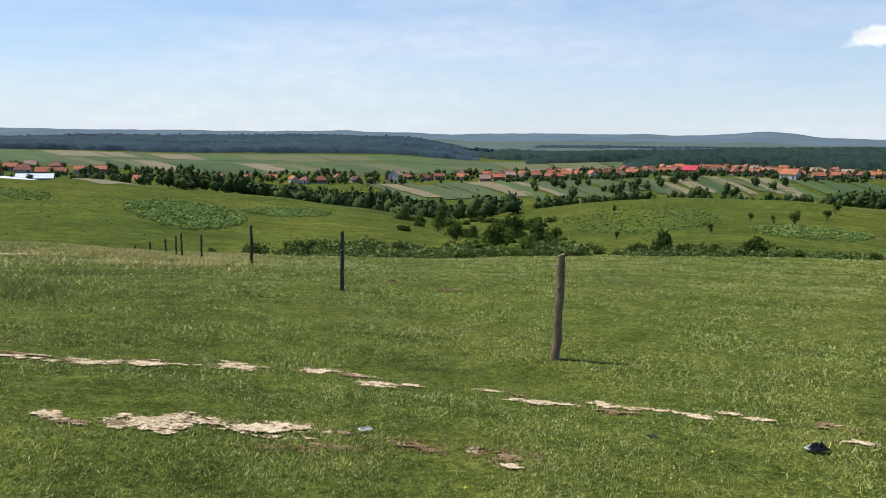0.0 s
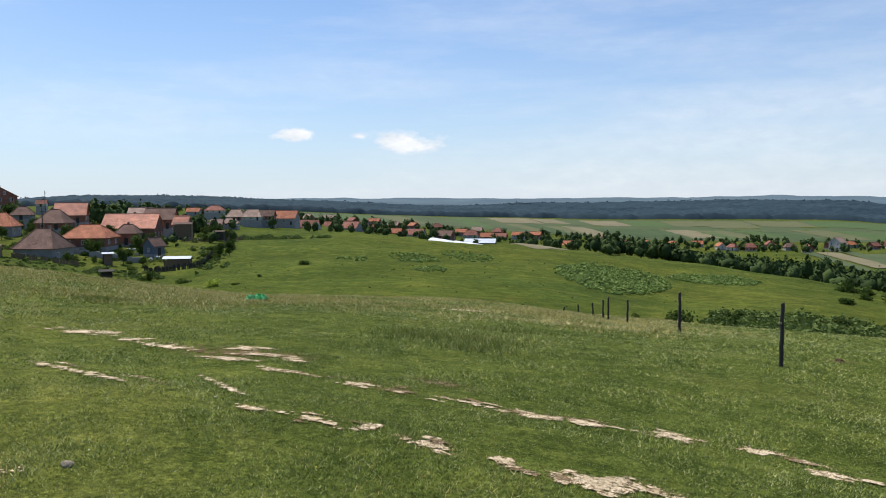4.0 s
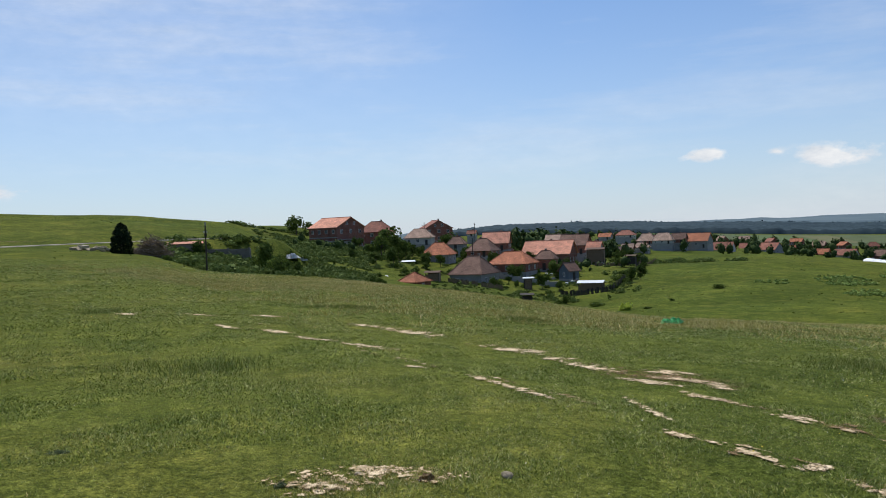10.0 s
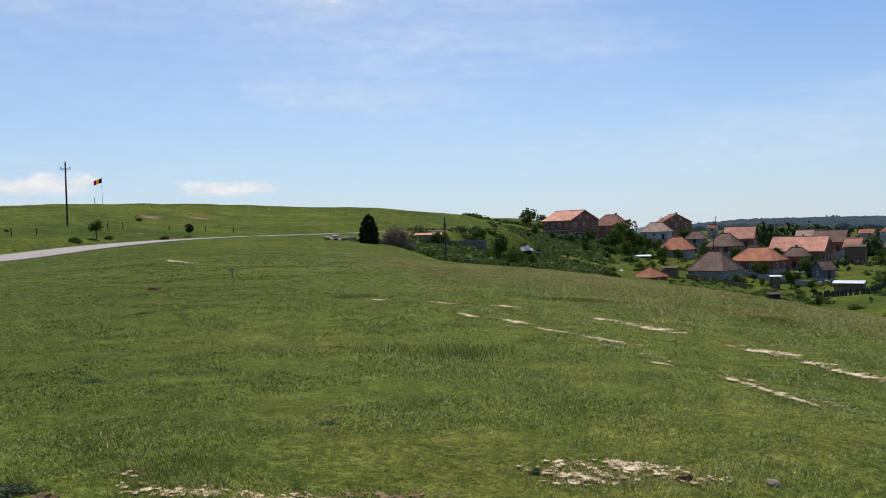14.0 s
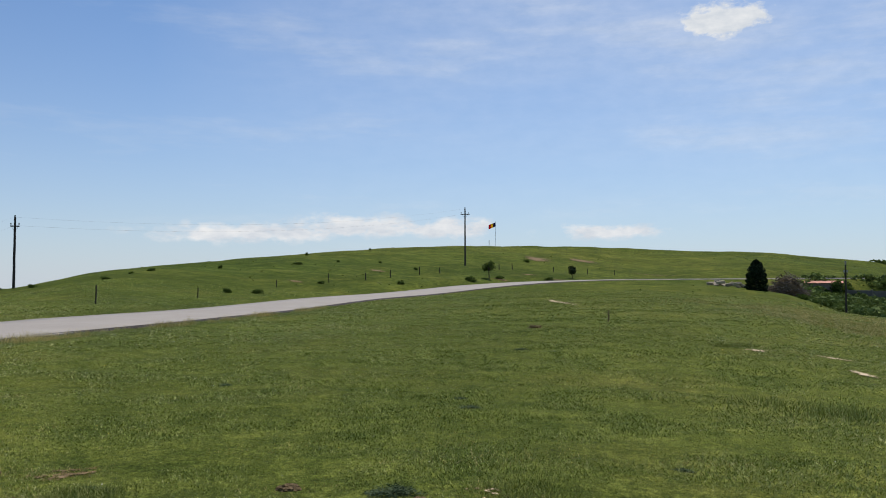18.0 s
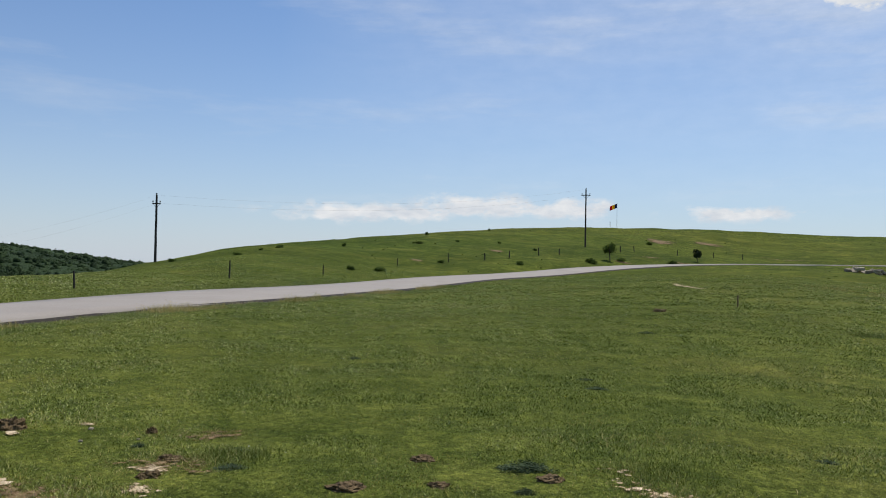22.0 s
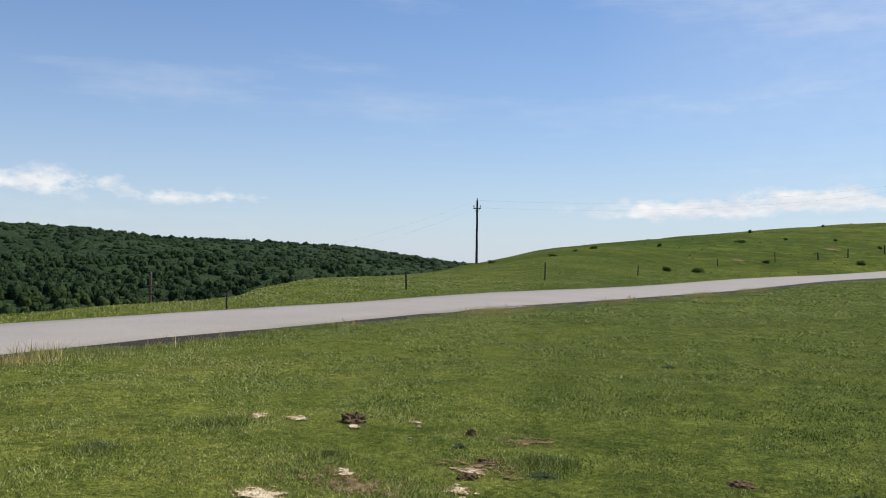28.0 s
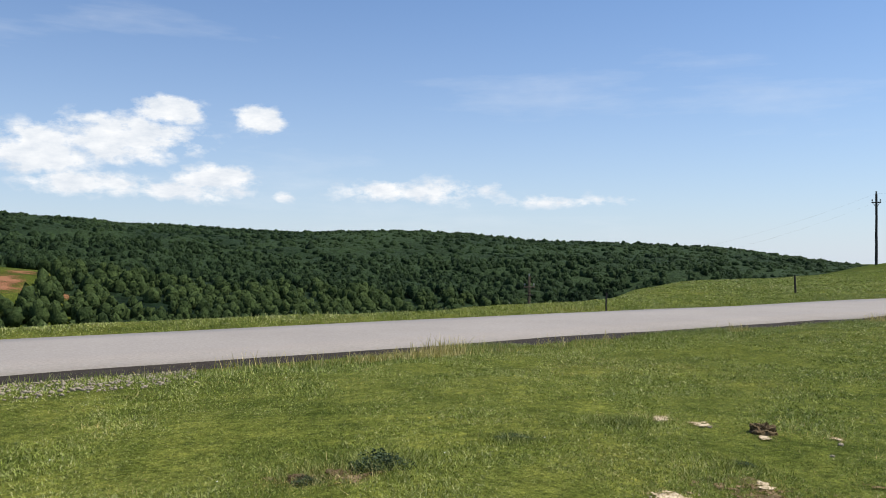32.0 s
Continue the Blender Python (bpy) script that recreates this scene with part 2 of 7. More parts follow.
def ring_curves():
    az = np.arange(-80, 280, AZ_STEP)
    radii, heights = [], []
    for ring in RINGS:
        a, r, z = (np.array(c, float) for c in zip(*ring))
        a, r, z = np.r_[-80, a, 280], np.r_[(r[0] + r[-1]) / 2, r, (r[0] + r[-1]) / 2], np.r_[(z[0] + z[-1]) / 2, z, (z[0] + z[-1]) / 2]
        w = np.exp(-0.5 * (np.arange(-6, 7) / 2.0) ** 2)
        w /= w.sum()
        smooth = lambda v: np.convolve(np.r_[v[-6:], v, v[:6]], w, "valid")
        radii.append(np.log(smooth(np.interp(az, a, r))))
        heights.append(smooth(np.interp(az, a, z)))
    return np.array(radii).T, np.array(heights).T


def pchip(x, y, q):
    h, d = np.diff(x), np.diff(y) / np.diff(x)
    m = np.zeros_like(y)
    same = d[1:] * d[:-1] > 0
    w1, w2 = 2 * h[1:] + h[:-1], h[1:] + 2 * h[:-1]
    with np.errstate(divide="ignore", invalid="ignore"):
        mid = (w1 + w2) / (w1 / d[:-1] + w2 / d[1:])
    m[1:-1] = np.where(same, mid, 0)
    m[0], m[-1] = d[0], d[-1]
    k = np.clip(np.searchsorted(x, q) - 1, 0, len(x) - 2)
    t = np.clip((q - x[k]) / h[k], 0, 1)
    return (y[k] * (1 + 2 * t) * (1 - t) ** 2 + h[k] * m[k] * t * (1 - t) ** 2
            + y[k + 1] * t * t * (3 - 2 * t) + h[k] * m[k + 1] * t * t * (t - 1))


def height_table():
    radii, heights = ring_curves()
    q = LOG0 + LOG_STEP * np.arange(int((math.log(4800) - LOG0) / LOG_STEP) + 1)
    return np.array([pchip(x, y, q) for x, y in zip(radii, heights)])


TABLE = height_table()

# centre line of the road: straight past the standing place, then bending round the foot of the hill
ROAD_HALF = 2.75
ROAD = [(*np.add(np.multiply(spot(98.0, 1), s), np.multiply(spot(188.0, 1), 15.35)).tolist(), -1.52) for s in (-160, -110, -70, -40, -20, 0, 15)]
ROAD += [(*spot(a, d), z) for a, d, z in ((131.5, 27.2, -1.52), (125, 31.8, -1.54), (118.5, 40.5, -1.62), (112, 54.5, -1.74), (105.5, 75, -1.42), (100.5, 90, -1.17), (96, 103, -0.42), (92, 116, 0.1),
                                         (88, 128, 0.42), (82, 146, 0.58), (76, 159, 0.7), (72, 165, 0.75), (69.5, 172, 0.5))]


def road_line(n=240):
    p = np.array(ROAD)
    s = np.r_[0, np.cumsum(np.hypot(*np.diff(p[:, :2], axis=0).T))]
    q = np.linspace(0, s[-1], n)
    out = np.array([np.interp(q, s, p[:, k]) for k in range(3)])
    w = np.ones(9) / 9
    for k in range(3):
        out[k, 4:-4] = np.convolve(out[k], w, "valid")
    return out.T


ROAD_LINE = road_line()


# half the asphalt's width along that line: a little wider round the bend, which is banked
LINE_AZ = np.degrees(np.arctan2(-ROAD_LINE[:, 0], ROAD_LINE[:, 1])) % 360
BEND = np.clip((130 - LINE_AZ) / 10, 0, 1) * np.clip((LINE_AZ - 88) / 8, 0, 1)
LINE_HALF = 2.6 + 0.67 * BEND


def value_noise(x, y, seed=0):
    """Smooth noise from -1 to 1, one cell a unit."""
    xi, yi = np.floor(x), np.floor(y)
    fx, fy = x - xi, y - yi
    fx, fy = fx * fx * (3 - 2 * fx), fy * fy * (3 - 2 * fy)

    def corner(i, j):
        v = np.sin((xi + i) * 127.1 + (yi + j) * 311.7 + seed * 74.7) * 43758.5453
        return 2 * (v - np.floor(v)) - 1
    return (corner(0, 0) * (1 - fx) + corner(1, 0) * fx) * (1 - fy) + (corner(0, 1) * (1 - fx) + corner(1, 1) * fx) * fy


def road_grid():
    """Distance from the road's centre line and the road's height, on a half-metre grid."""
    x, y = np.meshgrid(np.arange(-215, 175, 0.5), np.arange(-75, 95, 0.5), indexing="ij")
    gap, high = np.full(x.shape, 1e9), np.zeros(x.shape)
    for (ax, ay, az), (bx, by, bz) in zip(ROAD_LINE[:-1], ROAD_LINE[1:]):
        i0, i1 = int((min(ax, bx) - 14 + 215) * 2), int((max(ax, bx) + 14 + 215) * 2) + 1
        j0, j1 = int((min(ay, by) - 14 + 75) * 2), int((max(ay, by) + 14 + 75) * 2) + 1
        box_ = np.s_[max(0, i0):max(0, i1), max(0, j0):max(0, j1)]
        dx, dy = bx - ax, by - ay
        t = np.clip(((x[box_] - ax) * dx + (y[box_] - ay) * dy) / (dx * dx + dy * dy), 0, 1)
        g = np.hypot(x[box_] - ax - t * dx, y[box_] - ay - t * dy)
        near = g < gap[box_]
        gap[box_] = np.where(near, g, gap[box_])
        high[box_] = np.where(near, az + t * (bz - az), high[box_])
    return np.minimum(gap, 14.0), high


ROAD_GAP, ROAD_HIGH = road_grid()


def road_gap(x, y):
    """Distance from the road's centre line, up to 14 m, and the road's height there."""
    u, v = np.clip((x + 215) * 2, 0, ROAD_GAP.shape[0] - 1.001), np.clip((y + 75) * 2, 0, ROAD_GAP.shape[1] - 1.001)
    i, j = u.astype(int), v.astype(int)
    fu, fv = u - i, v - j
    mix = lambda g: (g[i, j] * (1 - fu) + g[i + 1, j] * fu) * (1 - fv) + (g[i, j + 1] * (1 - fu) + g[i + 1, j + 1] * fu) * fv
    return mix(ROAD_GAP), mix(ROAD_HIGH)


def ground_many(x, y):
    """World height of the ground under arrays of places."""
    x, y = np.atleast_1d(np.asarray(x, float)), np.atleast_1d(np.asarray(y, float))
    d = np.maximum(np.hypot(x, y), 0.31)
    az = (np.degrees(np.arctan2(-x, y)) + 80) % 360
    u, v = az / AZ_STEP, np.clip((np.log(d) - LOG0) / LOG_STEP, 0, TABLE.shape[1] - 1.001)
    i, j = np.floor(u).astype(int), np.floor(v).astype(int)
    fu, fv = u - i, v - j
    n = TABLE.shape[0]
    z = ((TABLE[i % n, j] * (1 - fu) + TABLE[(i + 1) % n, j] * fu) * (1 - fv)
         + (TABLE[i % n, j + 1] * (1 - fu) + TABLE[(i + 1) % n, j + 1] * fu) * fv)
    # hummocks and swells
    z = z + 0.035 * value_noise(x / 1.3, y / 1.3, 1) + 0.06 * value_noise(x / 4.5, y / 4.5, 2)
    far = np.clip((d - 30) / 120, 0, 1)
    z = z + far * (0.35 * value_noise(x / 17, y / 17, 3) + 0.15 * value_noise(x / 6, y / 6, 5))
    z = z + np.clip((d - 900) / 1500, 0, 1) * 5 * value_noise(x / 160, y / 160, 4)
    side = np.clip((az - 208) / 8, 0, 1) * np.clip((d - 240) / 90, 0, 1) * np.clip((660 - d) / 140, 0, 1)
    if side.any():
        z = z + side * (11.0 * value_noise(x / 110 + 0.4, y / 110, 8) + 4.0 * value_noise(x / 38, y / 38, 9))
    close = d < 260
    if close.any():
        gap, high = road_gap(x[close], y[close])
        t = np.clip((gap - ROAD_HALF - 0.15) / (1.6 + 0.03 * d[close] + 4.5 * np.clip((d[close] - 145) / 20, 0, 1)), 0, 1)
        t = t * t * (3 - 2 * t)
        z[close] = (high - 0.12) * (1 - t) + z[close] * t
    return z + EYE


def ground(x, y):
    return float(ground_many(x, y)[0])
# ------------------------------------------------------------------ materials


def material(name, rough=0.9):
    mat = bpy.data.materials.new(name)
    mat.use_nodes = True
    bsdf = mat.node_tree.nodes["Principled BSDF"]
    bsdf.inputs["Roughness"].default_value = rough
    bsdf.inputs["Specular IOR Level"].default_value = 0.25
    return mat, mat.node_tree.nodes, mat.node_tree.links, bsdf


def noise_node(nodes, links, scale, detail=4.0, rough=0.55, where=None):
    n = nodes.new("ShaderNodeTexNoise")
    n.inputs["Scale"].default_value, n.inputs["Detail"].default_value, n.inputs["Roughness"].default_value = scale, detail, rough
    if where is not None:
        links.new(where, n.inputs["Vector"])
    return n


def ramp(nodes, links, fac, stops):
    r = nodes.new("ShaderNodeValToRGB")
    els = r.color_ramp.elements
    for k, (pos, col) in enumerate(stops):
        e = els[k] if k < 2 else els.new(pos)
        e.position, e.color = pos, (*col, 1)
    links.new(fac, r.inputs["Fac"])
    return r


def mixed(nodes, links, fac, a, b, mode="MIX"):
    m = nodes.new("ShaderNodeMix")
    m.data_type, m.blend_type = "RGBA", mode
    for value, socket in ((fac, m.inputs["Factor"]), (a, m.inputs["A"]), (b, m.inputs["B"])):
        if isinstance(value, (int, float)):
            socket.default_value = value
        elif isinstance(value, tuple):
            socket.default_value = (*value, 1)
        else:
            links.new(value, socket)
    return m.outputs["Result"]


def relief(nodes, links, bsdf, fac, strength, distance):
    b = nodes.new("ShaderNodeBump")
    b.inputs["Strength"].default_value, b.inputs["Distance"].default_value = strength, distance
    links.new(fac, b.inputs["Height"])
    links.new(b.outputs[0], bsdf.inputs["Normal"])


def surface(name, dark, light, scale, rough=0.9, fine=8.0, bump=0.3, depth=0.01, metal=0.0, vary=0.0):
    """A plain weathered surface: large stains, fine grain and a little relief, in object space."""
    mat, nodes, links, bsdf = material(name, rough)
    at = nodes.new("ShaderNodeTexCoord").outputs["Object"]
    big, small = noise_node(nodes, links, scale, 5, 0.6, at), noise_node(nodes, links, scale * fine, 4, 0.6, at)
    base = ramp(nodes, links, big.outputs["Fac"], [(0.3, dark), (0.7, light)]).outputs["Color"]
    mid = tuple((a + b) / 2 for a, b in zip(dark, light))
    grain = ramp(nodes, links, small.outputs["Fac"], [(0.3, tuple(c * 0.7 for c in mid)), (0.7, tuple(min(1, c * 1.3) for c in mid))]).outputs["Color"]
    col = mixed(nodes, links, 0.45, base, grain)
    if vary:
        info = nodes.new("ShaderNodeObjectInfo")
        tone = ramp(nodes, links, info.outputs["Random"], [(0, (1 - vary,) * 3), (1, (1 + vary,) * 3)]).outputs["Color"]
        col = mixed(nodes, links, 1.0, col, tone, "MULTIPLY")
    links.new(col, bsdf.inputs["Base Color"])
    bsdf.inputs["Metallic"].default_value = metal
    if bump:
        relief(nodes, links, bsdf, small.outputs["Fac"], bump, depth)
    return mat


def foliage(name, dark, light, scale=0.2, through=0.35, vary=0.5, rough_leaf=0.0):
    """Leaves: colour by leaf and by place, some light coming through."""
    mat, nodes, links, bsdf = material(name, 0.85)
    bsdf.inputs["Specular IOR Level"].default_value = 0.06
    at = nodes.new("ShaderNodeNewGeometry")
    big = noise_node(nodes, links, scale, 3, 0.6, at.outputs["Position"])
    mean = nodes.new("ShaderNodeMath")
    mean.operation = "MULTIPLY_ADD"
    links.new(at.outputs["Random Per Island"], mean.inputs[0])
    mean.inputs[1].default_value = vary
    links.new(big.outputs["Fac"], mean.inputs[2])
    col = ramp(nodes, links, mean.outputs[0], [(0.35, dark), (0.5 + vary * 0.75, light)]).outputs["Color"]
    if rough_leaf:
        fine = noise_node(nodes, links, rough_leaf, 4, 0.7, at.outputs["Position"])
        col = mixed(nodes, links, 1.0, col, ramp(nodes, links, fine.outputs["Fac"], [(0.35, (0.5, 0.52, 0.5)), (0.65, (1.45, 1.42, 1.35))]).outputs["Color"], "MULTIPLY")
        relief(nodes, links, bsdf, fine.outputs["Fac"], 1.0, 0.9 / rough_leaf)
    links.new(col, bsdf.inputs["Base Color"])
    if through:
        tr = nodes.new("ShaderNodeBsdfTranslucent")
        links.new(col, tr.inputs["Color"])
        mx = nodes.new("ShaderNodeMixShader")
        mx.inputs[0].default_value = through
        links.new(bsdf.outputs[0], mx.inputs[1])
        links.new(tr.outputs[0], mx.inputs[2])
        links.new(mx.outputs[0], nodes["Material Output"].inputs["Surface"])
    return mat


def turf():
    """Grazed grass: patches of green, yellowing and brown at several sizes."""
    mat, nodes, links, bsdf = material("turf", 0.95)
    bsdf.inputs["Specular IOR Level"].default_value = 0.02
    at = nodes.new("ShaderNodeNewGeometry").outputs["Position"]
    huge, big = noise_node(nodes, links, 0.012, 4, 0.6, at), noise_node(nodes, links, 0.16, 5, 0.65, at)
    mid, fine = noise_node(nodes, links, 1.7, 5, 0.65, at), noise_node(nodes, links, 22, 4, 0.7, at)
    green = ramp(nodes, links, mid.outputs["Fac"], [(0.3, (0.050, 0.068, 0.016)), (0.7, (0.106, 0.122, 0.034))]).outputs["Color"]
    dry = ramp(nodes, links, mid.outputs["Fac"], [(0.3, (0.098, 0.098, 0.026)), (0.7, (0.155, 0.140, 0.048))]).outputs["Color"]
    patch = ramp(nodes, links, big.outputs["Fac"], [(0.5, (0, 0, 0)), (0.72, (0.6, 0.6, 0.6))]).outputs["Color"]
    col = mixed(nodes, links, patch, green, dry)
    broad = ramp(nodes, links, huge.outputs["Fac"], [(0.35, (0.8, 0.9, 0.85)), (0.65, (1.2, 1.12, 1.0))]).outputs["Color"]
    col = mixed(nodes, links, 1.0, col, broad, "MULTIPLY")
    for grain, low, high in ((0.06, 0.78, 1.2), (0.7, 0.8, 1.18), (3.2, 0.82, 1.17), (9.0, 0.68, 1.32), (55.0, 0.6, 1.45)):
        n = noise_node(nodes, links, grain, 3, 0.7, at)
        col = mixed(nodes, links, 1.0, col, ramp(nodes, links, n.outputs["Fac"], [(0.35, (low, low * 1.04, low)), (0.65, (high, high * 0.97, high * 0.95))]).outputs["Color"], "MULTIPLY")
    blades = ramp(nodes, links, fine.outputs["Fac"], [(0.34, (0.4, 0.42, 0.4)), (0.68, (1.7, 1.66, 1.6))]).outputs["Color"]
    col = mixed(nodes, links, 0.8, col, blades, "MULTIPLY")
    # slightly lighter turf within 45 m, mottled greener turf beyond 100 m
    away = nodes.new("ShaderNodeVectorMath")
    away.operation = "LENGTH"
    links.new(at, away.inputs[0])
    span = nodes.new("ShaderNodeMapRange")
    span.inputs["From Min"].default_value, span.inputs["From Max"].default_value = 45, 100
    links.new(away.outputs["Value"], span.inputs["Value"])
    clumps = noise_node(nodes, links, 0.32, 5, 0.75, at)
    far_tone = mixed(nodes, links, 1.0, col, ramp(nodes, links, clumps.outputs["Fac"], [(0.36, (0.74, 0.82, 0.66)), (0.64, (1.14, 1.18, 0.94))]).outputs["Color"], "MULTIPLY")
    near_tone = mixed(nodes, links, 1.0, col, (1.12, 1.12, 1.0), "MULTIPLY")
    col = mixed(nodes, links, span.outputs["Result"], near_tone, far_tone)
    links.new(col, bsdf.inputs["Base Color"])
    tufts = noise_node(nodes, links, 4.5, 4, 0.7, at)
    rough = nodes.new("ShaderNodeMath")
    rough.operation = "MULTIPLY_ADD"
    links.new(tufts.outputs["Fac"], rough.inputs[0])
    rough.inputs[1].default_value = 1.3
    links.new(fine.outputs["Fac"], rough.inputs[2])
    relief(nodes, links, bsdf, rough.outputs[0], 0.7, 0.035)
    return mat


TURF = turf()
ASPHALT = surface("asphalt", (0.285, 0.250, 0.214), (0.365, 0.322, 0.277), 0.35, 0.85, 60, 0.25, 0.004)
WOOD_GREY = surface("weathered_wood", (0.085, 0.056, 0.034), (0.30, 0.215, 0.14), 7, 0.92, 7, 0.9, 0.012)
WOOD_DARK = surface("tarred_wood", (0.03, 0.026, 0.023), (0.07, 0.06, 0.052), 2, 0.85, 9, 0.4, 0.008)
LEAF = foliage("leaf", (0.026, 0.046, 0.010), (0.088, 0.130, 0.028))
LEAF_LIGHT = foliage("leaf_light", (0.075, 0.12, 0.02), (0.15, 0.21, 0.045))
LEAF_DARK = foliage("conifer_needles", (0.007, 0.015, 0.007), (0.020, 0.034, 0.014), through=0.1)
# broad dark patches in this leaf colour imitate cloud shadow on the hillside
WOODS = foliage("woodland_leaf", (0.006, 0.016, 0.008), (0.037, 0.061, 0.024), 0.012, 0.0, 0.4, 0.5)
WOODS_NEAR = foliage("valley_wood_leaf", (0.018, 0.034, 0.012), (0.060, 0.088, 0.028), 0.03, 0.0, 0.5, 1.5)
# distance haze put into the leaf colour: bluer, and palest on the last ridge
WOODS_FAR_HAZE = foliage("hazed_distant_woodland", (0.022, 0.040, 0.052), (0.038, 0.063, 0.076), 0.006, 0.0, 0.3)
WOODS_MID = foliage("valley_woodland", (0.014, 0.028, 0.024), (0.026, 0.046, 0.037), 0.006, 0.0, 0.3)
WOODS_LAST_HAZE = foliage("hazed_farthest_woodland", (0.085, 0.125, 0.15), (0.12, 0.165, 0.185), 0.003, 0.0, 0.3)
VALLEY_LEAF = foliage("valley_leaf", (0.018, 0.036, 0.012), (0.068, 0.100, 0.030), 0.03, 0.0, 0.6)
BARK = surface("bark", (0.05, 0.04, 0.03), (0.11, 0.09, 0.07), 4, 0.95, 6, 0.6, 0.02)

# ------------------------------------------------------------------ mesh helpers


def mesh_from(name, verts, faces, mat=None, smooth=False):
    me = bpy.data.meshes.new(name)
    verts = np.asarray(verts, np.float32)
    if isinstance(faces, np.ndarray):
        n, k = faces.shape
        me.vertices.add(len(verts))
        me.vertices.foreach_set("co", verts.ravel())
        me.loops.add(n * k)
        me.loops.foreach_set("vertex_index", faces.astype(np.int32).ravel())
        me.polygons.add(n)
        me.polygons.foreach_set("loop_start", np.arange(0, n * k, k, dtype=np.int32))
        me.update(calc_edges=True)
    else:
        me.from_pydata([tuple(v) for v in verts], [], faces)
    if mat is not None:
        me.materials.append(mat)
    if smooth:
        me.polygons.foreach_set("use_smooth", np.ones(len(me.polygons), bool))
    return me


def part(name, bm, mat, parent=None, label=""):
    """Links a bmesh, or a finished mesh, as one object under a thing or a part."""
    if isinstance(bm, bmesh.types.BMesh):
        me = bpy.data.meshes.new(name)
        bm.to_mesh(me)
        bm.free()
        me.materials.append(mat)
    else:
        me = bm
    ob = new(name, me)
    if parent is not None:
        ob.parent = parent
    if label:
        tagged(ob, label)
    return ob


def thing(name, m, label, category, group="", kind=""):
    ob = new(name)
    ob.empty_display_size = 0.2
    ob.matrix_world = m
    return tagged(ob, label, category, group, kind)


def box(bm, x0, y0, z0, x1, y1, z1, bevel=0.0):
    got = bmesh.ops.create_cube(bm, size=1, matrix=Matrix.Translation(((x0 + x1) / 2, (y0 + y1) / 2, (z0 + z1) / 2)) @ Matrix.Diagonal((x1 - x0, y1 - y0, z1 - z0, 1)))
    if bevel:
        edges = list({e for v in got["verts"] for e in v.link_edges})
        bmesh.ops.bevel(bm, geom=edges, offset=bevel, segments=1, affect="EDGES")
    return bm


def boxed(*args, bevel=0.0):
    return box(bmesh.new(), *args, bevel=bevel)


def rod(bm, a, b, ra, rb, sides=8, wobble=0.0, steps=1, seed=0):
    """A tapered, slightly crooked round from a to b."""
    rng = random.Random(seed)
    a, b = Vector(a), Vector(b)
    turn = (b - a).to_track_quat("Z", "Y").to_matrix()
    rings = []
    for k in range(steps + 1):
        t = k / steps
        c = a.lerp(b, t) + (Vector((rng.uniform(-1, 1), rng.uniform(-1, 1), 0)) * wobble if 0 < k < steps else Vector())
        r = ra + (rb - ra) * t
        rings.append([bm.verts.new(c + turn @ Vector((r * math.cos(2 * math.pi * j / sides) * rng.uniform(0.93, 1.07) if wobble else r * math.cos(2 * math.pi * j / sides),
                                                      r * math.sin(2 * math.pi * j / sides), 0))) for j in range(sides)])
    for lo, hi in zip(rings, rings[1:]):
        for j in range(sides):
            bm.faces.new((lo[j], lo[(j + 1) % sides], hi[(j + 1) % sides], hi[j]))
    bm.faces.new(rings[0][::-1])
    bm.faces.new(rings[-1])
    return bm


def rodded(*args, **kw):
    return rod(bmesh.new(), *args, **kw)


# ------------------------------------------------------------------ ground, one sheet to the horizon


GROUND_AZ = np.r_[np.arange(-45, 200, 0.5), np.arange(200, 315, 2.5)]
GROUND_R = np.exp(np.linspace(math.log(0.4), math.log(4790), 400))
GROUND_X, GROUND_Y = -GROUND_R[None] * np.sin(np.radians(GROUND_AZ))[:, None], GROUND_R[None] * np.cos(np.radians(GROUND_AZ))[:, None]
GROUND_Z = ground_many(GROUND_X.ravel(), GROUND_Y.ravel()).reshape(GROUND_X.shape)


def sheet_z(x, y):
    """Height of the ground's sheet itself, for what lies flush on it (azimuths -45 to 199)."""
    az = np.degrees(np.arctan2(-x, y))
    u = np.clip((np.where(az < -45, az + 360, az) + 45) / 0.5, 0, 488.999)
    v = np.clip(np.interp(np.hypot(x, y), GROUND_R, np.arange(len(GROUND_R))), 0, len(GROUND_R) - 1.001)
    i, j = u.astype(int), v.astype(int)
    fu, fv = u - i, v - j
    return (GROUND_Z[i, j] * (1 - fu) + GROUND_Z[i + 1, j] * fu) * (1 - fv) + (GROUND_Z[i, j + 1] * (1 - fu) + GROUND_Z[i + 1, j + 1] * fu) * fv


def build_ground():
    n, k = GROUND_X.shape
    i, j = np.meshgrid(np.arange(n), np.arange(k - 1), indexing="ij")
    a, b = i * k + j, ((i + 1) % n) * k + j
    faces = np.stack([a, a + 1, b + 1, b], -1).reshape(-1, 4)
    verts = np.stack([GROUND_X.ravel(), GROUND_Y.ravel(), GROUND_Z.ravel()], -1)
    hub = np.arange(0, n, 2)
    middle = np.stack([np.full(len(hub), n * k), hub * k, (hub + 1) % n * k, (hub + 2) % n * k], -1)
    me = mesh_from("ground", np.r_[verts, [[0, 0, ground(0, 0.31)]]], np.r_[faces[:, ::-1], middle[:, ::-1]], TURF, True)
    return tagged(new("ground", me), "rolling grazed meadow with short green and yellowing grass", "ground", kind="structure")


build_ground()


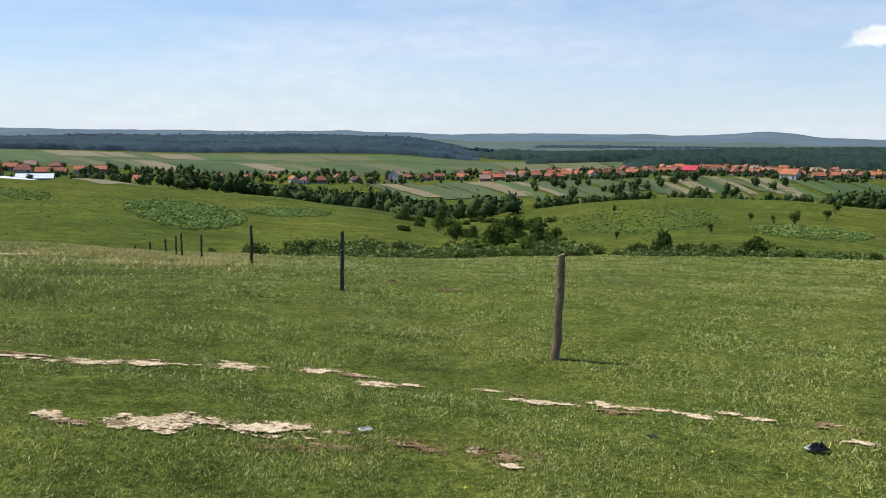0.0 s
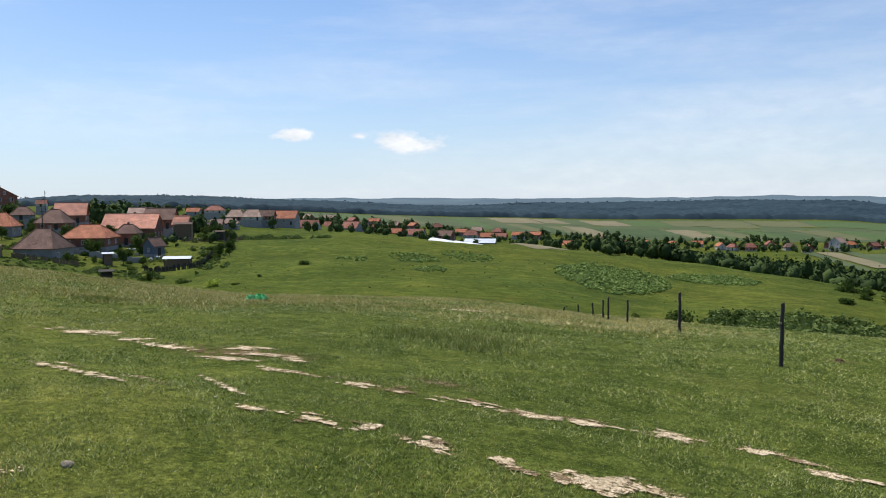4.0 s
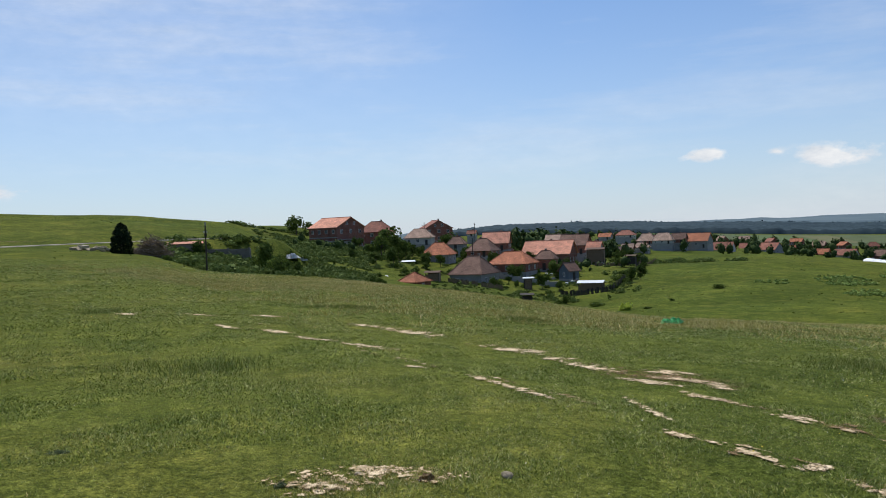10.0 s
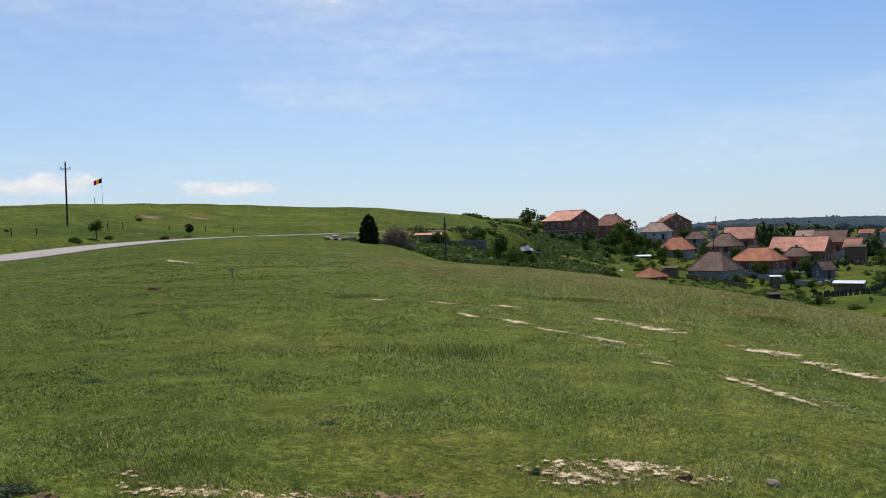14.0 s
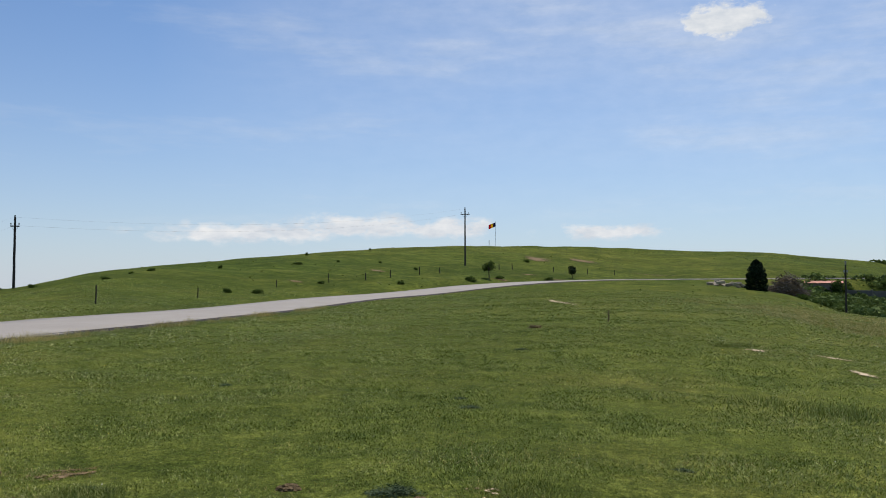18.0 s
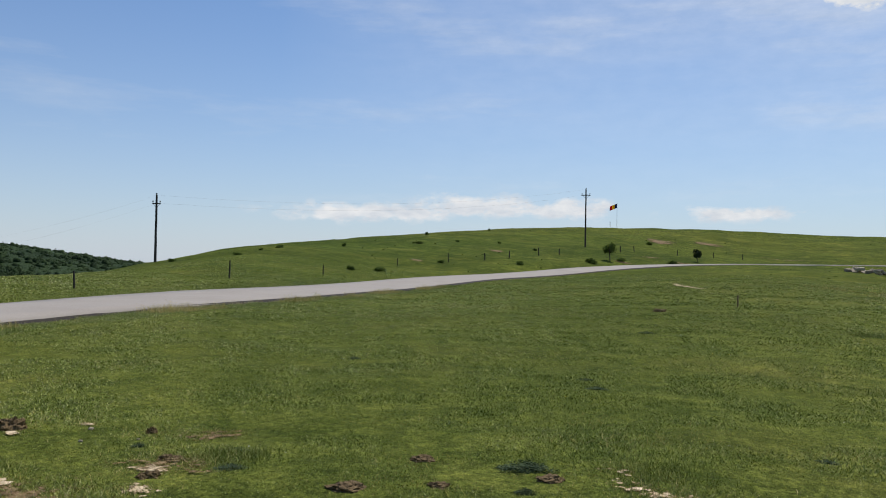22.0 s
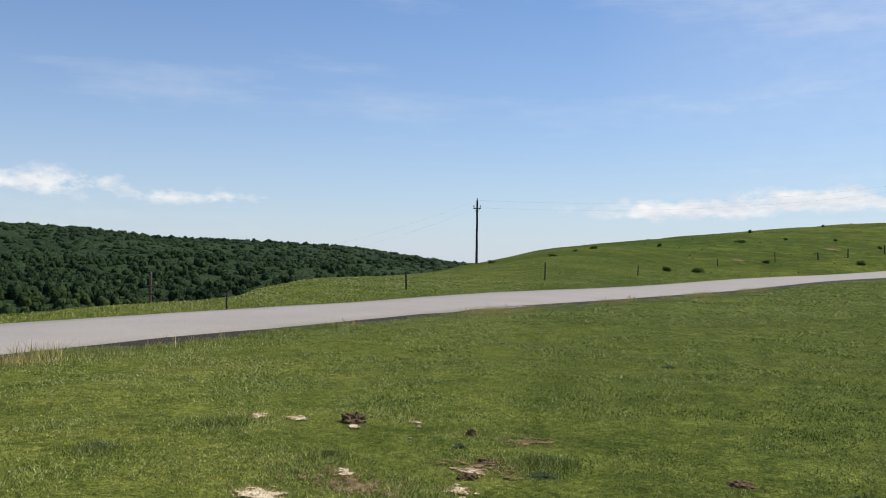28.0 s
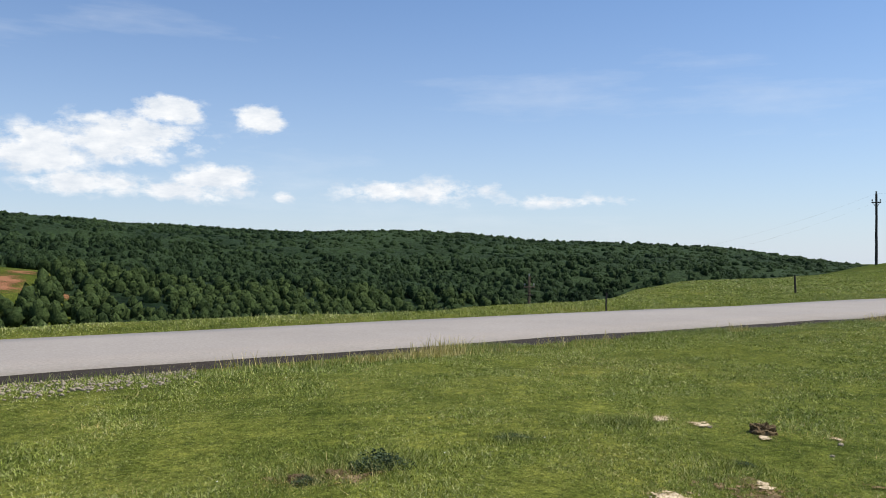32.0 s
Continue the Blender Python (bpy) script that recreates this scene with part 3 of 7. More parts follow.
def build_road():
    line = ROAD_LINE
    d = np.gradient(line[:, :2], axis=0)
    d /= np.hypot(*d.T)[:, None]
    side = np.stack([-d[:, 1], d[:, 0]], -1)
    verts, faces = [], []
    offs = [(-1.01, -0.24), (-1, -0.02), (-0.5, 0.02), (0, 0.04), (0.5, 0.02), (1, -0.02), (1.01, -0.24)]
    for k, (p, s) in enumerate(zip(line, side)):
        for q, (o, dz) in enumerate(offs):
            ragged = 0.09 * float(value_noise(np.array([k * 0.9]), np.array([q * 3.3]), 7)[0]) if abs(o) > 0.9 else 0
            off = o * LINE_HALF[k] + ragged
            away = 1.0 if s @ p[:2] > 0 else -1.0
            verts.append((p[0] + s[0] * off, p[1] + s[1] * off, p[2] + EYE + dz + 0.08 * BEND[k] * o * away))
    m = len(offs)
    for k in range(len(line) - 1):
        for q in range(m - 1):
            a = k * m + q
            faces.append((a, a + m, a + m + 1, a + 1))
    me = mesh_from("road", verts, np.array(faces), ASPHALT, True)
    return tagged(new("road", me), "narrow pale grey asphalt country road without markings", "road", kind="structure")


build_road()

# ------------------------------------------------------------------ foliage shapes


def clump_mesh(seed, leaves, size, shape="round", core=True):
    """Arrays of a unit crown: leaf clumps scattered through lobes, thinner at the rim, round a broken dark core."""
    rng = np.random.default_rng(seed)
    lobes = rng.normal(0, 1, (9, 3))
    lobes /= np.linalg.norm(lobes, axis=1)[:, None]
    lobes *= rng.uniform(0.3, 0.62, (9, 1))
    pick = rng.integers(0, 9, leaves)
    v = rng.normal(0, 1, (leaves, 3))
    v /= np.linalg.norm(v, axis=1)[:, None]
    c = lobes[pick] + v * (rng.uniform(0, 1, (leaves, 1)) ** 0.45) * rng.uniform(0.3, 0.5, (9, 1))[pick]
    if shape == "cone":
        h = rng.uniform(0, 1, leaves) ** 1.15
        a = rng.uniform(0, 6.283, leaves)
        r = (1 - h ** 3.0) ** 0.75 * (0.9 + 0.1 * np.sin(h * 34 + 2 * a)) * rng.uniform(0.3, 1, leaves) ** 0.45 * 0.75 + 0.03
        c = np.stack([r * np.cos(a), r * np.sin(a), h * 2 - 1], -1)
    if shape == "bush":
        c[:, 2] = np.abs(c[:, 2]) * 1.2 - 0.75
    out = c / (np.linalg.norm(c, axis=1)[:, None] + 1e-6)
    n = out + rng.normal(0, 0.55, (leaves, 3))
    n /= np.linalg.norm(n, axis=1)[:, None]
    t = np.cross(n, rng.normal(0, 1, (leaves, 3)))
    t /= np.linalg.norm(t, axis=1)[:, None]
    b = np.cross(n, t)
    s = size * rng.uniform(0.6, 1.4, (leaves, 1))
    quad = np.stack([c - t * s, c - b * s * 0.7, c + t * s, c + b * s * 0.7], 1).reshape(-1, 3)
    return quad, np.arange(leaves * 4).reshape(-1, 4)


def merged(shapes, places):
    """Joins copies of crowns: places are (which, x, y, z, sx, sy, sz, turn)."""
    vs, fs, base = [], [], 0
    for which, x, y, z, sx, sy, sz, turn in places:
        v, f = shapes[int(which)]
        c, s = math.cos(turn), math.sin(turn)
        w = np.empty_like(v)
        w[:, 0], w[:, 1], w[:, 2] = x + (v[:, 0] * c - v[:, 1] * s) * sx, y + (v[:, 0] * s + v[:, 1] * c) * sy, z + v[:, 2] * sz
        vs.append(w)
        fs.append(f + base)
        base += len(v)
    return np.concatenate(vs), np.concatenate(fs)


FAR_CROWNS = [clump_mesh(100 + k, 46, 0.34) for k in range(6)]


def lumpy_crown(seed, cuts, leaves, size):
    """A crown for woods seen from afar: a lumpy body with ragged leaf clumps on it."""
    bm = bmesh.new()
    bmesh.ops.create_icosphere(bm, subdivisions=cuts, radius=0.8)
    for v in bm.verts:
        p = v.co + Vector((seed * 3.1, seed * 1.7, 0))
        v.co *= 1 + 0.5 * noise.noise(p * 2.1) + 0.42 * noise.noise(p * 4.6)
    bmesh.ops.triangulate(bm, faces=bm.faces)
    bm.verts.ensure_lookup_table()
    body = np.array([v.co for v in bm.verts])
    tris = np.array([[v.index for v in f.verts] for f in bm.faces])
    bm.free()
    rng = np.random.default_rng(seed)
    n = rng.normal(0, 1, (leaves, 3))
    n[:, 2] = np.abs(n[:, 2]) - 0.35
    n /= np.linalg.norm(n, axis=1)[:, None]
    c = n * rng.uniform(0.72, 1.0, (leaves, 1))
    t = np.cross(n + rng.normal(0, 0.5, (leaves, 3)), rng.normal(0, 1, (leaves, 3)))
    t /= np.linalg.norm(t, axis=1)[:, None]
    b = np.cross(n, t)
    s = size * rng.uniform(0.6, 1.4, (leaves, 1))
    v = np.stack([c - t * s, c + t * s, c + b * s * 1.3 + n * s * 0.5], 1).reshape(-1, 3)
    return np.r_[body, v], np.r_[tris, len(body) + np.arange(leaves * 3).reshape(-1, 3)]


NEAR_WOOD = [lumpy_crown(200 + k, 2, 16, 0.22) for k in range(5)]
HILL_WOOD = [lumpy_crown(220 + k, 2, 5, 0.2) for k in range(5)]
RIDGE_WOOD = [lumpy_crown(240 + k, 1, 6, 0.35) for k in range(5)]


def leafy_core(seed):
    v, f = lumpy_crown(seed, 1, 0, 0.1)
    w, g = clump_mesh(seed, 130, 0.17)
    g = np.r_[g[:, [0, 1, 2]], g[:, [0, 2, 3]]]
    return np.r_[v * 0.78, w], np.r_[f, g + len(v)]


VALLEY_CROWNS = [leafy_core(260 + k) for k in range(5)]


def wood_places(rng, n, az0, az1, r0, r1, size, dens=None, flat=1.1):
    out = []
    az = rng.uniform(az0, az1, n)
    r = np.sqrt(rng.uniform(r0 * r0, r1 * r1, n))
    x, y = -r * np.sin(np.radians(az)), r * np.cos(np.radians(az))
    z = ground_many(x, y)
    for k in range(n):
        if dens is not None and not dens(az[k], r[k]):
            continue
        s = size * rng.choice((0.7, 0.85, 1.0, 1.1, 1.3)) * rng.uniform(0.9, 1.1)
        out.append((rng.integers(0, 5), x[k], y[k], z[k] + s * 0.75 * flat, s, s, s * flat * rng.uniform(0.85, 1.15), rng.uniform(0, 6.28)))
    return out


def wood_floor(name, az0, az1, r0, r1, lift, mat, label, n=160, k=60, grain=None):
    """The closed canopy under the single crowns."""
    a, r = np.radians(np.linspace(az0, az1, n)), np.exp(np.linspace(math.log(r0), math.log(r1), k))
    x, y = (-r[None] * np.sin(a)[:, None]).ravel(), (r[None] * np.cos(a)[:, None]).ravel()
    g = grain or lift * 2
    z = ground_many(x, y) + lift + lift * 0.45 * value_noise(x / g, y / g, 11) + lift * 0.25 * value_noise(x / g * 2.3, y / g * 2.3, 12)
    i, j = np.meshgrid(np.arange(n - 1), np.arange(k - 1), indexing="ij")
    q = (i * k + j).reshape(-1)
    edge = np.isin(np.arange(n * k) % k, (0, k - 1)) | (np.arange(n * k) // k == 0) | (np.arange(n * k) // k == n - 1)
    ends = np.clip(np.minimum(np.degrees(a) - az0, az1 - np.degrees(a)) / 2.5, 0, 1)
    z = z - np.repeat(1 - ends, k) * lift * 1.1
    z = np.where(edge, z - lift * 1.6, z)
    me = mesh_from(name, np.c_[x, y, z], np.stack([q, q + k, q + k + 1, q + 1], -1), mat, True)
    return tagged(new(name, me), label, "woodland", kind="stuff")


def build_woods():
    rng = np.random.default_rng(5)
    near = wood_places(rng, 7600, 129, 189, 115, 430, 1.65, lambda a, r: r > 130 + max(0, (150 - a)) * 8 and not (a > 179.2 and 205 < r < 262), 1.35)
    far = wood_places(rng, 8200, 122, 189, 410, 1050, 2.6, lambda a, r: r > 420, 0.9)
    front = [p for p in near if math.hypot(p[1], p[2]) < 260]
    near = [p for p in near if math.hypot(p[1], p[2]) >= 260]
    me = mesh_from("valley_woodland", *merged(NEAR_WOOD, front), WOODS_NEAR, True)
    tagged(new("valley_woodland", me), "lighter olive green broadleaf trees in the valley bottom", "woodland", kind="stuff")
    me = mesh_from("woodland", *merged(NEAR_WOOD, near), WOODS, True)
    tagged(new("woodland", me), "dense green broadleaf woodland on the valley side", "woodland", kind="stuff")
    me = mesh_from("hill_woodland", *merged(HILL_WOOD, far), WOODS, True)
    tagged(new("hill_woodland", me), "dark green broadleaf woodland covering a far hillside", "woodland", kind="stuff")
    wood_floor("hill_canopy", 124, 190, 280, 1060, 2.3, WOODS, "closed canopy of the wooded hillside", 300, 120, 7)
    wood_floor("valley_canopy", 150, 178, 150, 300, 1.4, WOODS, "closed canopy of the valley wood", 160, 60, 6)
    wood_floor("ridge_canopy", -2.6, 60, 1230, 2100, 6, WOODS_FAR_HAZE, "closed dark canopy of a distant wooded ridge", 460, 130, 11)
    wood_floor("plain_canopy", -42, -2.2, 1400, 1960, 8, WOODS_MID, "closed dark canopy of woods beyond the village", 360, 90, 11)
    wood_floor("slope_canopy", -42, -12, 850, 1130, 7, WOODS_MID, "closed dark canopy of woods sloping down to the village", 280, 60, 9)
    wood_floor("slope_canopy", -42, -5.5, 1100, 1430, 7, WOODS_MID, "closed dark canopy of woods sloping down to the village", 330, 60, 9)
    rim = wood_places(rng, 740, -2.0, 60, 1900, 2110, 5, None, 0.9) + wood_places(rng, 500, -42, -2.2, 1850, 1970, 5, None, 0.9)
    wood_floor("last_ridge", -44, 66, 3300, 4420, 6, WOODS_LAST_HAZE, "wooded ridge on the horizon, tinted pale haze blue")
    wood_floor("plain_woods", -20, -5, 2450, 2700, 6, WOODS_FAR_HAZE, "strip of dark woods on the distant plain")
    wood_floor("plain_woods", -44, -23, 2350, 2700, 6, WOODS_FAR_HAZE, "strip of dark woods on the distant plain")
    me = mesh_from("ridge_woodland", *merged(RIDGE_WOOD, rim), WOODS_FAR_HAZE)
    tagged(new("ridge_woodland", me), "dark trees along the rims of distant woods, tinted haze blue", "woodland", kind="stuff")


build_woods()
# ------------------------------------------------------------------ more materials
SOIL = surface("bare_sandy_soil", (0.32, 0.24, 0.13), (0.74, 0.59, 0.39), 5.0, 0.95, 9, 0.5, 0.02)
EARTH = surface("molehill_earth", (0.085, 0.054, 0.024), (0.21, 0.140, 0.064), 5, 0.95, 8, 0.8, 0.03)
STONE = surface("limestone", (0.27, 0.22, 0.15), (0.46, 0.38, 0.27), 6, 0.9, 8, 0.5, 0.01, vary=0.2)
GRAVEL_EDGE = surface("road_shoulder", (0.018, 0.014, 0.010), (0.055, 0.044, 0.034), 6, 0.95, 30, 0.6, 0.01)
CONCRETE = surface("concrete", (0.24, 0.235, 0.225), (0.38, 0.37, 0.35), 0.6, 0.9, 14, 0.3, 0.01)
PLASTER_GREY = surface("grey_plaster", (0.20, 0.195, 0.19), (0.33, 0.32, 0.31), 0.5, 0.92, 14, 0.2, 0.01, vary=0.15)
WHITEWASH = surface("whitewash", (0.36, 0.355, 0.335), (0.56, 0.55, 0.51), 0.5, 0.9, 12, 0.15, 0.01, vary=0.08)
PAINT_BLUE = surface("faded_blue_paint", (0.10, 0.12, 0.15), (0.17, 0.195, 0.23), 1.5, 0.8, 10, 0.2, 0.01)
METAL_ROOF = surface("zinc_sheet", (0.42, 0.46, 0.50), (0.62, 0.66, 0.70), 0.8, 0.5, 10, 0.1, 0.004, metal=0.2)
PLASTIC_WHITE = surface("white_film", (0.72, 0.74, 0.75), (0.86, 0.87, 0.87), 0.4, 0.35, 10, 0.1, 0.01)
TARP_GREEN = surface("green_tarpaulin", (0.08, 0.50, 0.15), (0.17, 0.70, 0.28), 3, 0.45, 8, 0.3, 0.02)
GLASS_DARK = surface("window_glass", (0.02, 0.025, 0.03), (0.05, 0.055, 0.06), 1, 0.12, 4, 0, 0)
FRAME_WHITE = surface("white_frame", (0.6, 0.6, 0.58), (0.75, 0.75, 0.73), 2, 0.6, 6, 0, 0)
STUBBLE = surface("stubble_field", (0.13, 0.115, 0.055), (0.24, 0.20, 0.11), 0.05, 0.95, 12, 0.4, 0.1)
HAY = surface("hay_field", (0.085, 0.095, 0.032), (0.135, 0.132, 0.052), 0.05, 0.95, 12, 0.4, 0.1)
CROP_LIGHT = surface("young_crop", (0.050, 0.088, 0.018), (0.080, 0.118, 0.030), 0.05, 0.95, 12, 0.4, 0.1)
PASTURE_FAR = surface("far_pasture", (0.050, 0.074, 0.022), (0.086, 0.108, 0.036), 0.03, 0.95, 14, 0.3, 0.1)
# bluish haze of the distance is put into this farmland's base colour
PLAIN = surface("hazed_farmland", (0.055, 0.085, 0.07), (0.10, 0.13, 0.10), 0.006, 0.95, 5, 0, 0)
CROP_DARK = surface("dense_crop", (0.038, 0.068, 0.016), (0.062, 0.092, 0.026), 0.03, 0.95, 12, 0.4, 0.1)
DEADWOOD = surface("dead_wood", (0.13, 0.095, 0.07), (0.27, 0.21, 0.16), 3, 0.95, 6, 0.5, 0.02)


def courses(name, base, joint, width, height, vary, rough=0.9):
    """Courses of bricks or tiles on far walls and roofs."""
    mat, nodes, links, bsdf = material(name, rough)
    at = nodes.new("ShaderNodeTexCoord").outputs["UV"]
    b = nodes.new("ShaderNodeTexBrick")
    b.inputs["Scale"].default_value = 1.0
    b.inputs["Brick Width"].default_value, b.inputs["Row Height"].default_value, b.inputs["Mortar Size"].default_value = width, height, height * 0.1
    b.inputs["Color1"].default_value, b.inputs["Color2"].default_value = (*[c * (1 - vary) for c in base], 1), (*[min(1, c * (1 + vary)) for c in base], 1)
    b.inputs["Mortar"].default_value = (*joint, 1)
    links.new(at, b.inputs["Vector"])
    obj = nodes.new("ShaderNodeTexCoord").outputs["Object"]
    stain = noise_node(nodes, links, 0.45, 5, 0.65, obj)
    tone = ramp(nodes, links, stain.outputs["Fac"], [(0.3, (0.62, 0.6, 0.58)), (0.7, (1.25, 1.22, 1.2))]).outputs["Color"]
    info = nodes.new("ShaderNodeObjectInfo")
    own = ramp(nodes, links, info.outputs["Random"], [(0, (0.86, 0.86, 0.86)), (1, (1.14, 1.12, 1.1))]).outputs["Color"]
    col = mixed(nodes, links, 1.0, mixed(nodes, links, 1.0, b.outputs["Color"], tone, "MULTIPLY"), own, "MULTIPLY")
    links.new(col, bsdf.inputs["Base Color"])
    relief(nodes, links, bsdf, b.outputs["Fac"], 0.4, 0.02)
    return mat


BRICK = courses("red_brick", (0.27, 0.095, 0.062), (0.24, 0.2, 0.17), 0.29, 0.16, 0.25)
TILE_PINK = courses("pale_red_tile", (0.64, 0.29, 0.19), (0.40, 0.19, 0.13), 0.3, 0.36, 0.1, 0.8)
TILE_RED = courses("old_red_tile", (0.33, 0.13, 0.088), (0.18, 0.085, 0.065), 0.22, 0.32, 0.22, 0.85)
TILE_ORANGE = courses("orange_tile", (0.50, 0.185, 0.095), (0.21, 0.09, 0.05), 0.22, 0.32, 0.2, 0.85)
TILE_BROWN = courses("brown_weathered_tile", (0.22, 0.13, 0.10), (0.12, 0.08, 0.06), 0.22, 0.32, 0.25, 0.88)
TILE_PALE = courses("faded_tile", (0.44, 0.31, 0.24), (0.28, 0.2, 0.15), 0.22, 0.32, 0.18, 0.88)
TILE_BRIGHT = courses("new_crimson_sheet", (0.55, 0.04, 0.06), (0.4, 0.03, 0.05), 0.3, 0.36, 0.06, 0.5)

# ------------------------------------------------------------------ plan of the village
# azimuth, distance, floor height, twist, length, width, wall height, roof rise, roof, wall, tiles
VILLAGE = [
    (63.88, 288, -2.1, -45, 13.3, 13.3, 7.1, 3.3, "gable", BRICK, TILE_PINK),
    (61.14, 313, -2.7, -22, 10.4, 10.3, 5.8, 3.8, "hip", BRICK, TILE_RED),
    (58.20, 324, -2.8, -10, 10.1, 10.2, 3.1, 3.3, "hip", WHITEWASH, TILE_PALE),
    (57.11, 354, -2.1, -75, 11.2, 12.0, 5.8, 3.4, "gable", BRICK, TILE_RED),
    (56.91, 256, -8.3, -16, 8.2, 9.0, 3.5, 3.5, "hip", PLASTER_GREY, TILE_ORANGE),
    (54.55, 216, -13.1, -28, 9.2, 10.0, 4.1, 4.3, "hip", PLASTER_GREY, TILE_BROWN),
    (58.70, 189, -11.2, -40, 5.0, 5.4, 2.2, 1.9, "pyramid", BRICK, TILE_ORANGE),
    (53.87, 270, -6.6, -22, 7.9, 8.7, 2.2, 3.7, "hip", BRICK, TILE_BROWN),
    (52.91, 310, -5.8, -7, 9.6, 10.4, 3.0, 4.0, "gable", BRICK, TILE_PINK),
    (51.85, 236, -10.5, -20, 11.1, 10.4, 2.9, 3.2, "hip", BRICK, TILE_ORANGE),
    (49.59, 246, -10.4, -15, 5.6, 5.2, 3.4, 2.2, "hip", BRICK, TILE_BROWN),
    (49.32, 277, -11.2, -14, 15.6, 12.5, 4.7, 4.2, "gable", BRICK, TILE_PINK),
    (47.56, 308, -8.0, -15, 9.8, 9.7, 3.4, 3.8, "gable", BRICK, TILE_BROWN),
    (48.80, 321, -6.2, -8, 7.7, 7.9, 3.1, 2.4, "gable", WHITEWASH, TILE_PALE),
    (46.27, 290, -8.1, -20, 4.6, 4.6, 2.2, 2.6, "gable", PLASTER_GREY, TILE_PINK),
    (48.08, 223, -12.2, 48, 3.9, 3.5, 2.7, 2.0, "gable", PAINT_BLUE, TILE_BROWN),
    (55.65, 308, -4.4, -12, 6.0, 6.1, 1.9, 2.5, "hip", PLASTER_GREY, TILE_BROWN),
    (54.58, 446, -0.8, -12, 4.4, 4.4, 1.5, 1.8, "gable", WHITEWASH, TILE_RED),
]
FARTHER_VILLAGE = [
    (44.16, 522, -5.7, -10, 10.8, 10.2, 1.8, 2.8, "hip", WHITEWASH, TILE_RED),
    (42.79, 478, -9.3, -14, 9.4, 8.1, 2.3, 3.9, "hip", BRICK, TILE_PALE),
    (41.71, 464, -9.0, -14, 10.4, 7.8, 2.2, 3.8, "hip", WHITEWASH, TILE_PALE),
    (40.70, 467, -9.1, -14, 7.2, 6.6, 2.5, 3.2, "gable", BRICK, TILE_BROWN),
    (39.46, 478, -12.0, -16, 12.2, 11.8, 3.9, 4.2, "gable", PLASTER_GREY, TILE_ORANGE),
    (44.04, 420, -11.1, -12, 5.3, 5.5, 1.7, 2.3, "gable", BRICK, TILE_PALE),
    (43.15, 428, -11.1, -12, 7.2, 5.6, 1.8, 2.3, "hip", WHITEWASH, TILE_PALE),
    (44.90, 392, -11.3, 20, 5.1, 3.1, 1.6, 1.9, "gable", PLASTER_GREY, TILE_PALE),
    (38.11, 500, -17.0, -14, 14.1, 11.3, 3.1, 4.1, "gable", WHITEWASH, TILE_RED),
    (36.43, 580, -19.2, -14, 9.8, 8.2, 2.4, 4.0, "gable", BRICK, TILE_RED),
    (35.06, 551, -19.7, -30, 11.3, 10.5, 3.4, 4.1, "gable", PLASTER_GREY, TILE_RED),
    (33.93, 580, -18.8, -12, 6.9, 5.7, 1.6, 2.0, "gable", WHITEWASH, TILE_ORANGE),
    (31.99, 580, -23.8, -20, 7.2, 5.8, 2.8, 3.2, "gable", BRICK, TILE_ORANGE),
    (30.71, 566, -24.9, -18, 12.2, 10.0, 3.5, 3.5, "gable", WHITEWASH, TILE_RED),
    (28.65, 568, -26.0, -22, 11.7, 10.3, 3.5, 3.5, "gable", BRICK, TILE_BROWN),
    (26.84, 624, -26.5, -14, 11.0, 7.0, 2.1, 3.4, "hip", WHITEWASH, TILE_RED),
    (25.73, 624, -27.9, -14, 9.6, 7.0, 2.1, 3.0, "gable", BRICK, TILE_ORANGE),
    (24.80, 638, -28.9, -14, 9.0, 7.2, 2.2, 3.0, "gable", BRICK, TILE_RED),
    (20.22, 624, -35.2, -14, 12.3, 10.6, 2.6, 3.8, "gable", WHITEWASH, TILE_ORANGE),
    (20.80, 638, -35.4, 10, 8.8, 9.7, 2.2, 3.5, "gable", BRICK, TILE_RED),
]

# ------------------------------------------------------------------ trees, bushes
CROWNS = {"tree": [clump_mesh(10 + k, 760, 0.09) for k in range(5)],
          "bush": [clump_mesh(30 + k, 560, 0.095, "bush") for k in range(5)],
          "far": [clump_mesh(50 + k, 420, 0.1) for k in range(5)],
          "farbush": [clump_mesh(70 + k, 260, 0.14, "bush") for k in range(4)],
          "cone": [clump_mesh(90 + k, 3000, 0.075, "cone") for k in range(2)]}
CROWN_MESH = {}


def crown_mesh(kind, k, mat):
    key = (kind, k % len(CROWNS[kind]), mat.name)
    if key not in CROWN_MESH:
        v, f = CROWNS[kind][key[1]]
        CROWN_MESH[key] = mesh_from("crown", v, f, mat)
    return CROWN_MESH[key]


def trunk_mesh(seed, spread=0.55):
    """A unit trunk with limbs, one metre from the ground to the middle of the crown."""
    bm = bmesh.new()
    rng = random.Random(seed)
    rod(bm, (0, 0, -0.1), (rng.uniform(-0.04, 0.04), rng.uniform(-0.04, 0.04), 1.0), 0.06, 0.03, 7, 0.015, 4, seed)
    for k in range(6):
        a, z = rng.uniform(0, 6.28), rng.uniform(0.5, 0.95)
        rod(bm, (0, 0, z), (spread * math.cos(a) * rng.uniform(0.5, 1), spread * math.sin(a) * rng.uniform(0.5, 1), z + rng.uniform(0.25, 0.6)), 0.028, 0.008, 5, 0.02, 3, seed + k)
    me = bpy.data.meshes.new("trunk")
    bm.to_mesh(me)
    bm.free()
    me.materials.append(BARK)
    return me


TRUNKS = [trunk_mesh(k) for k in range(4)]


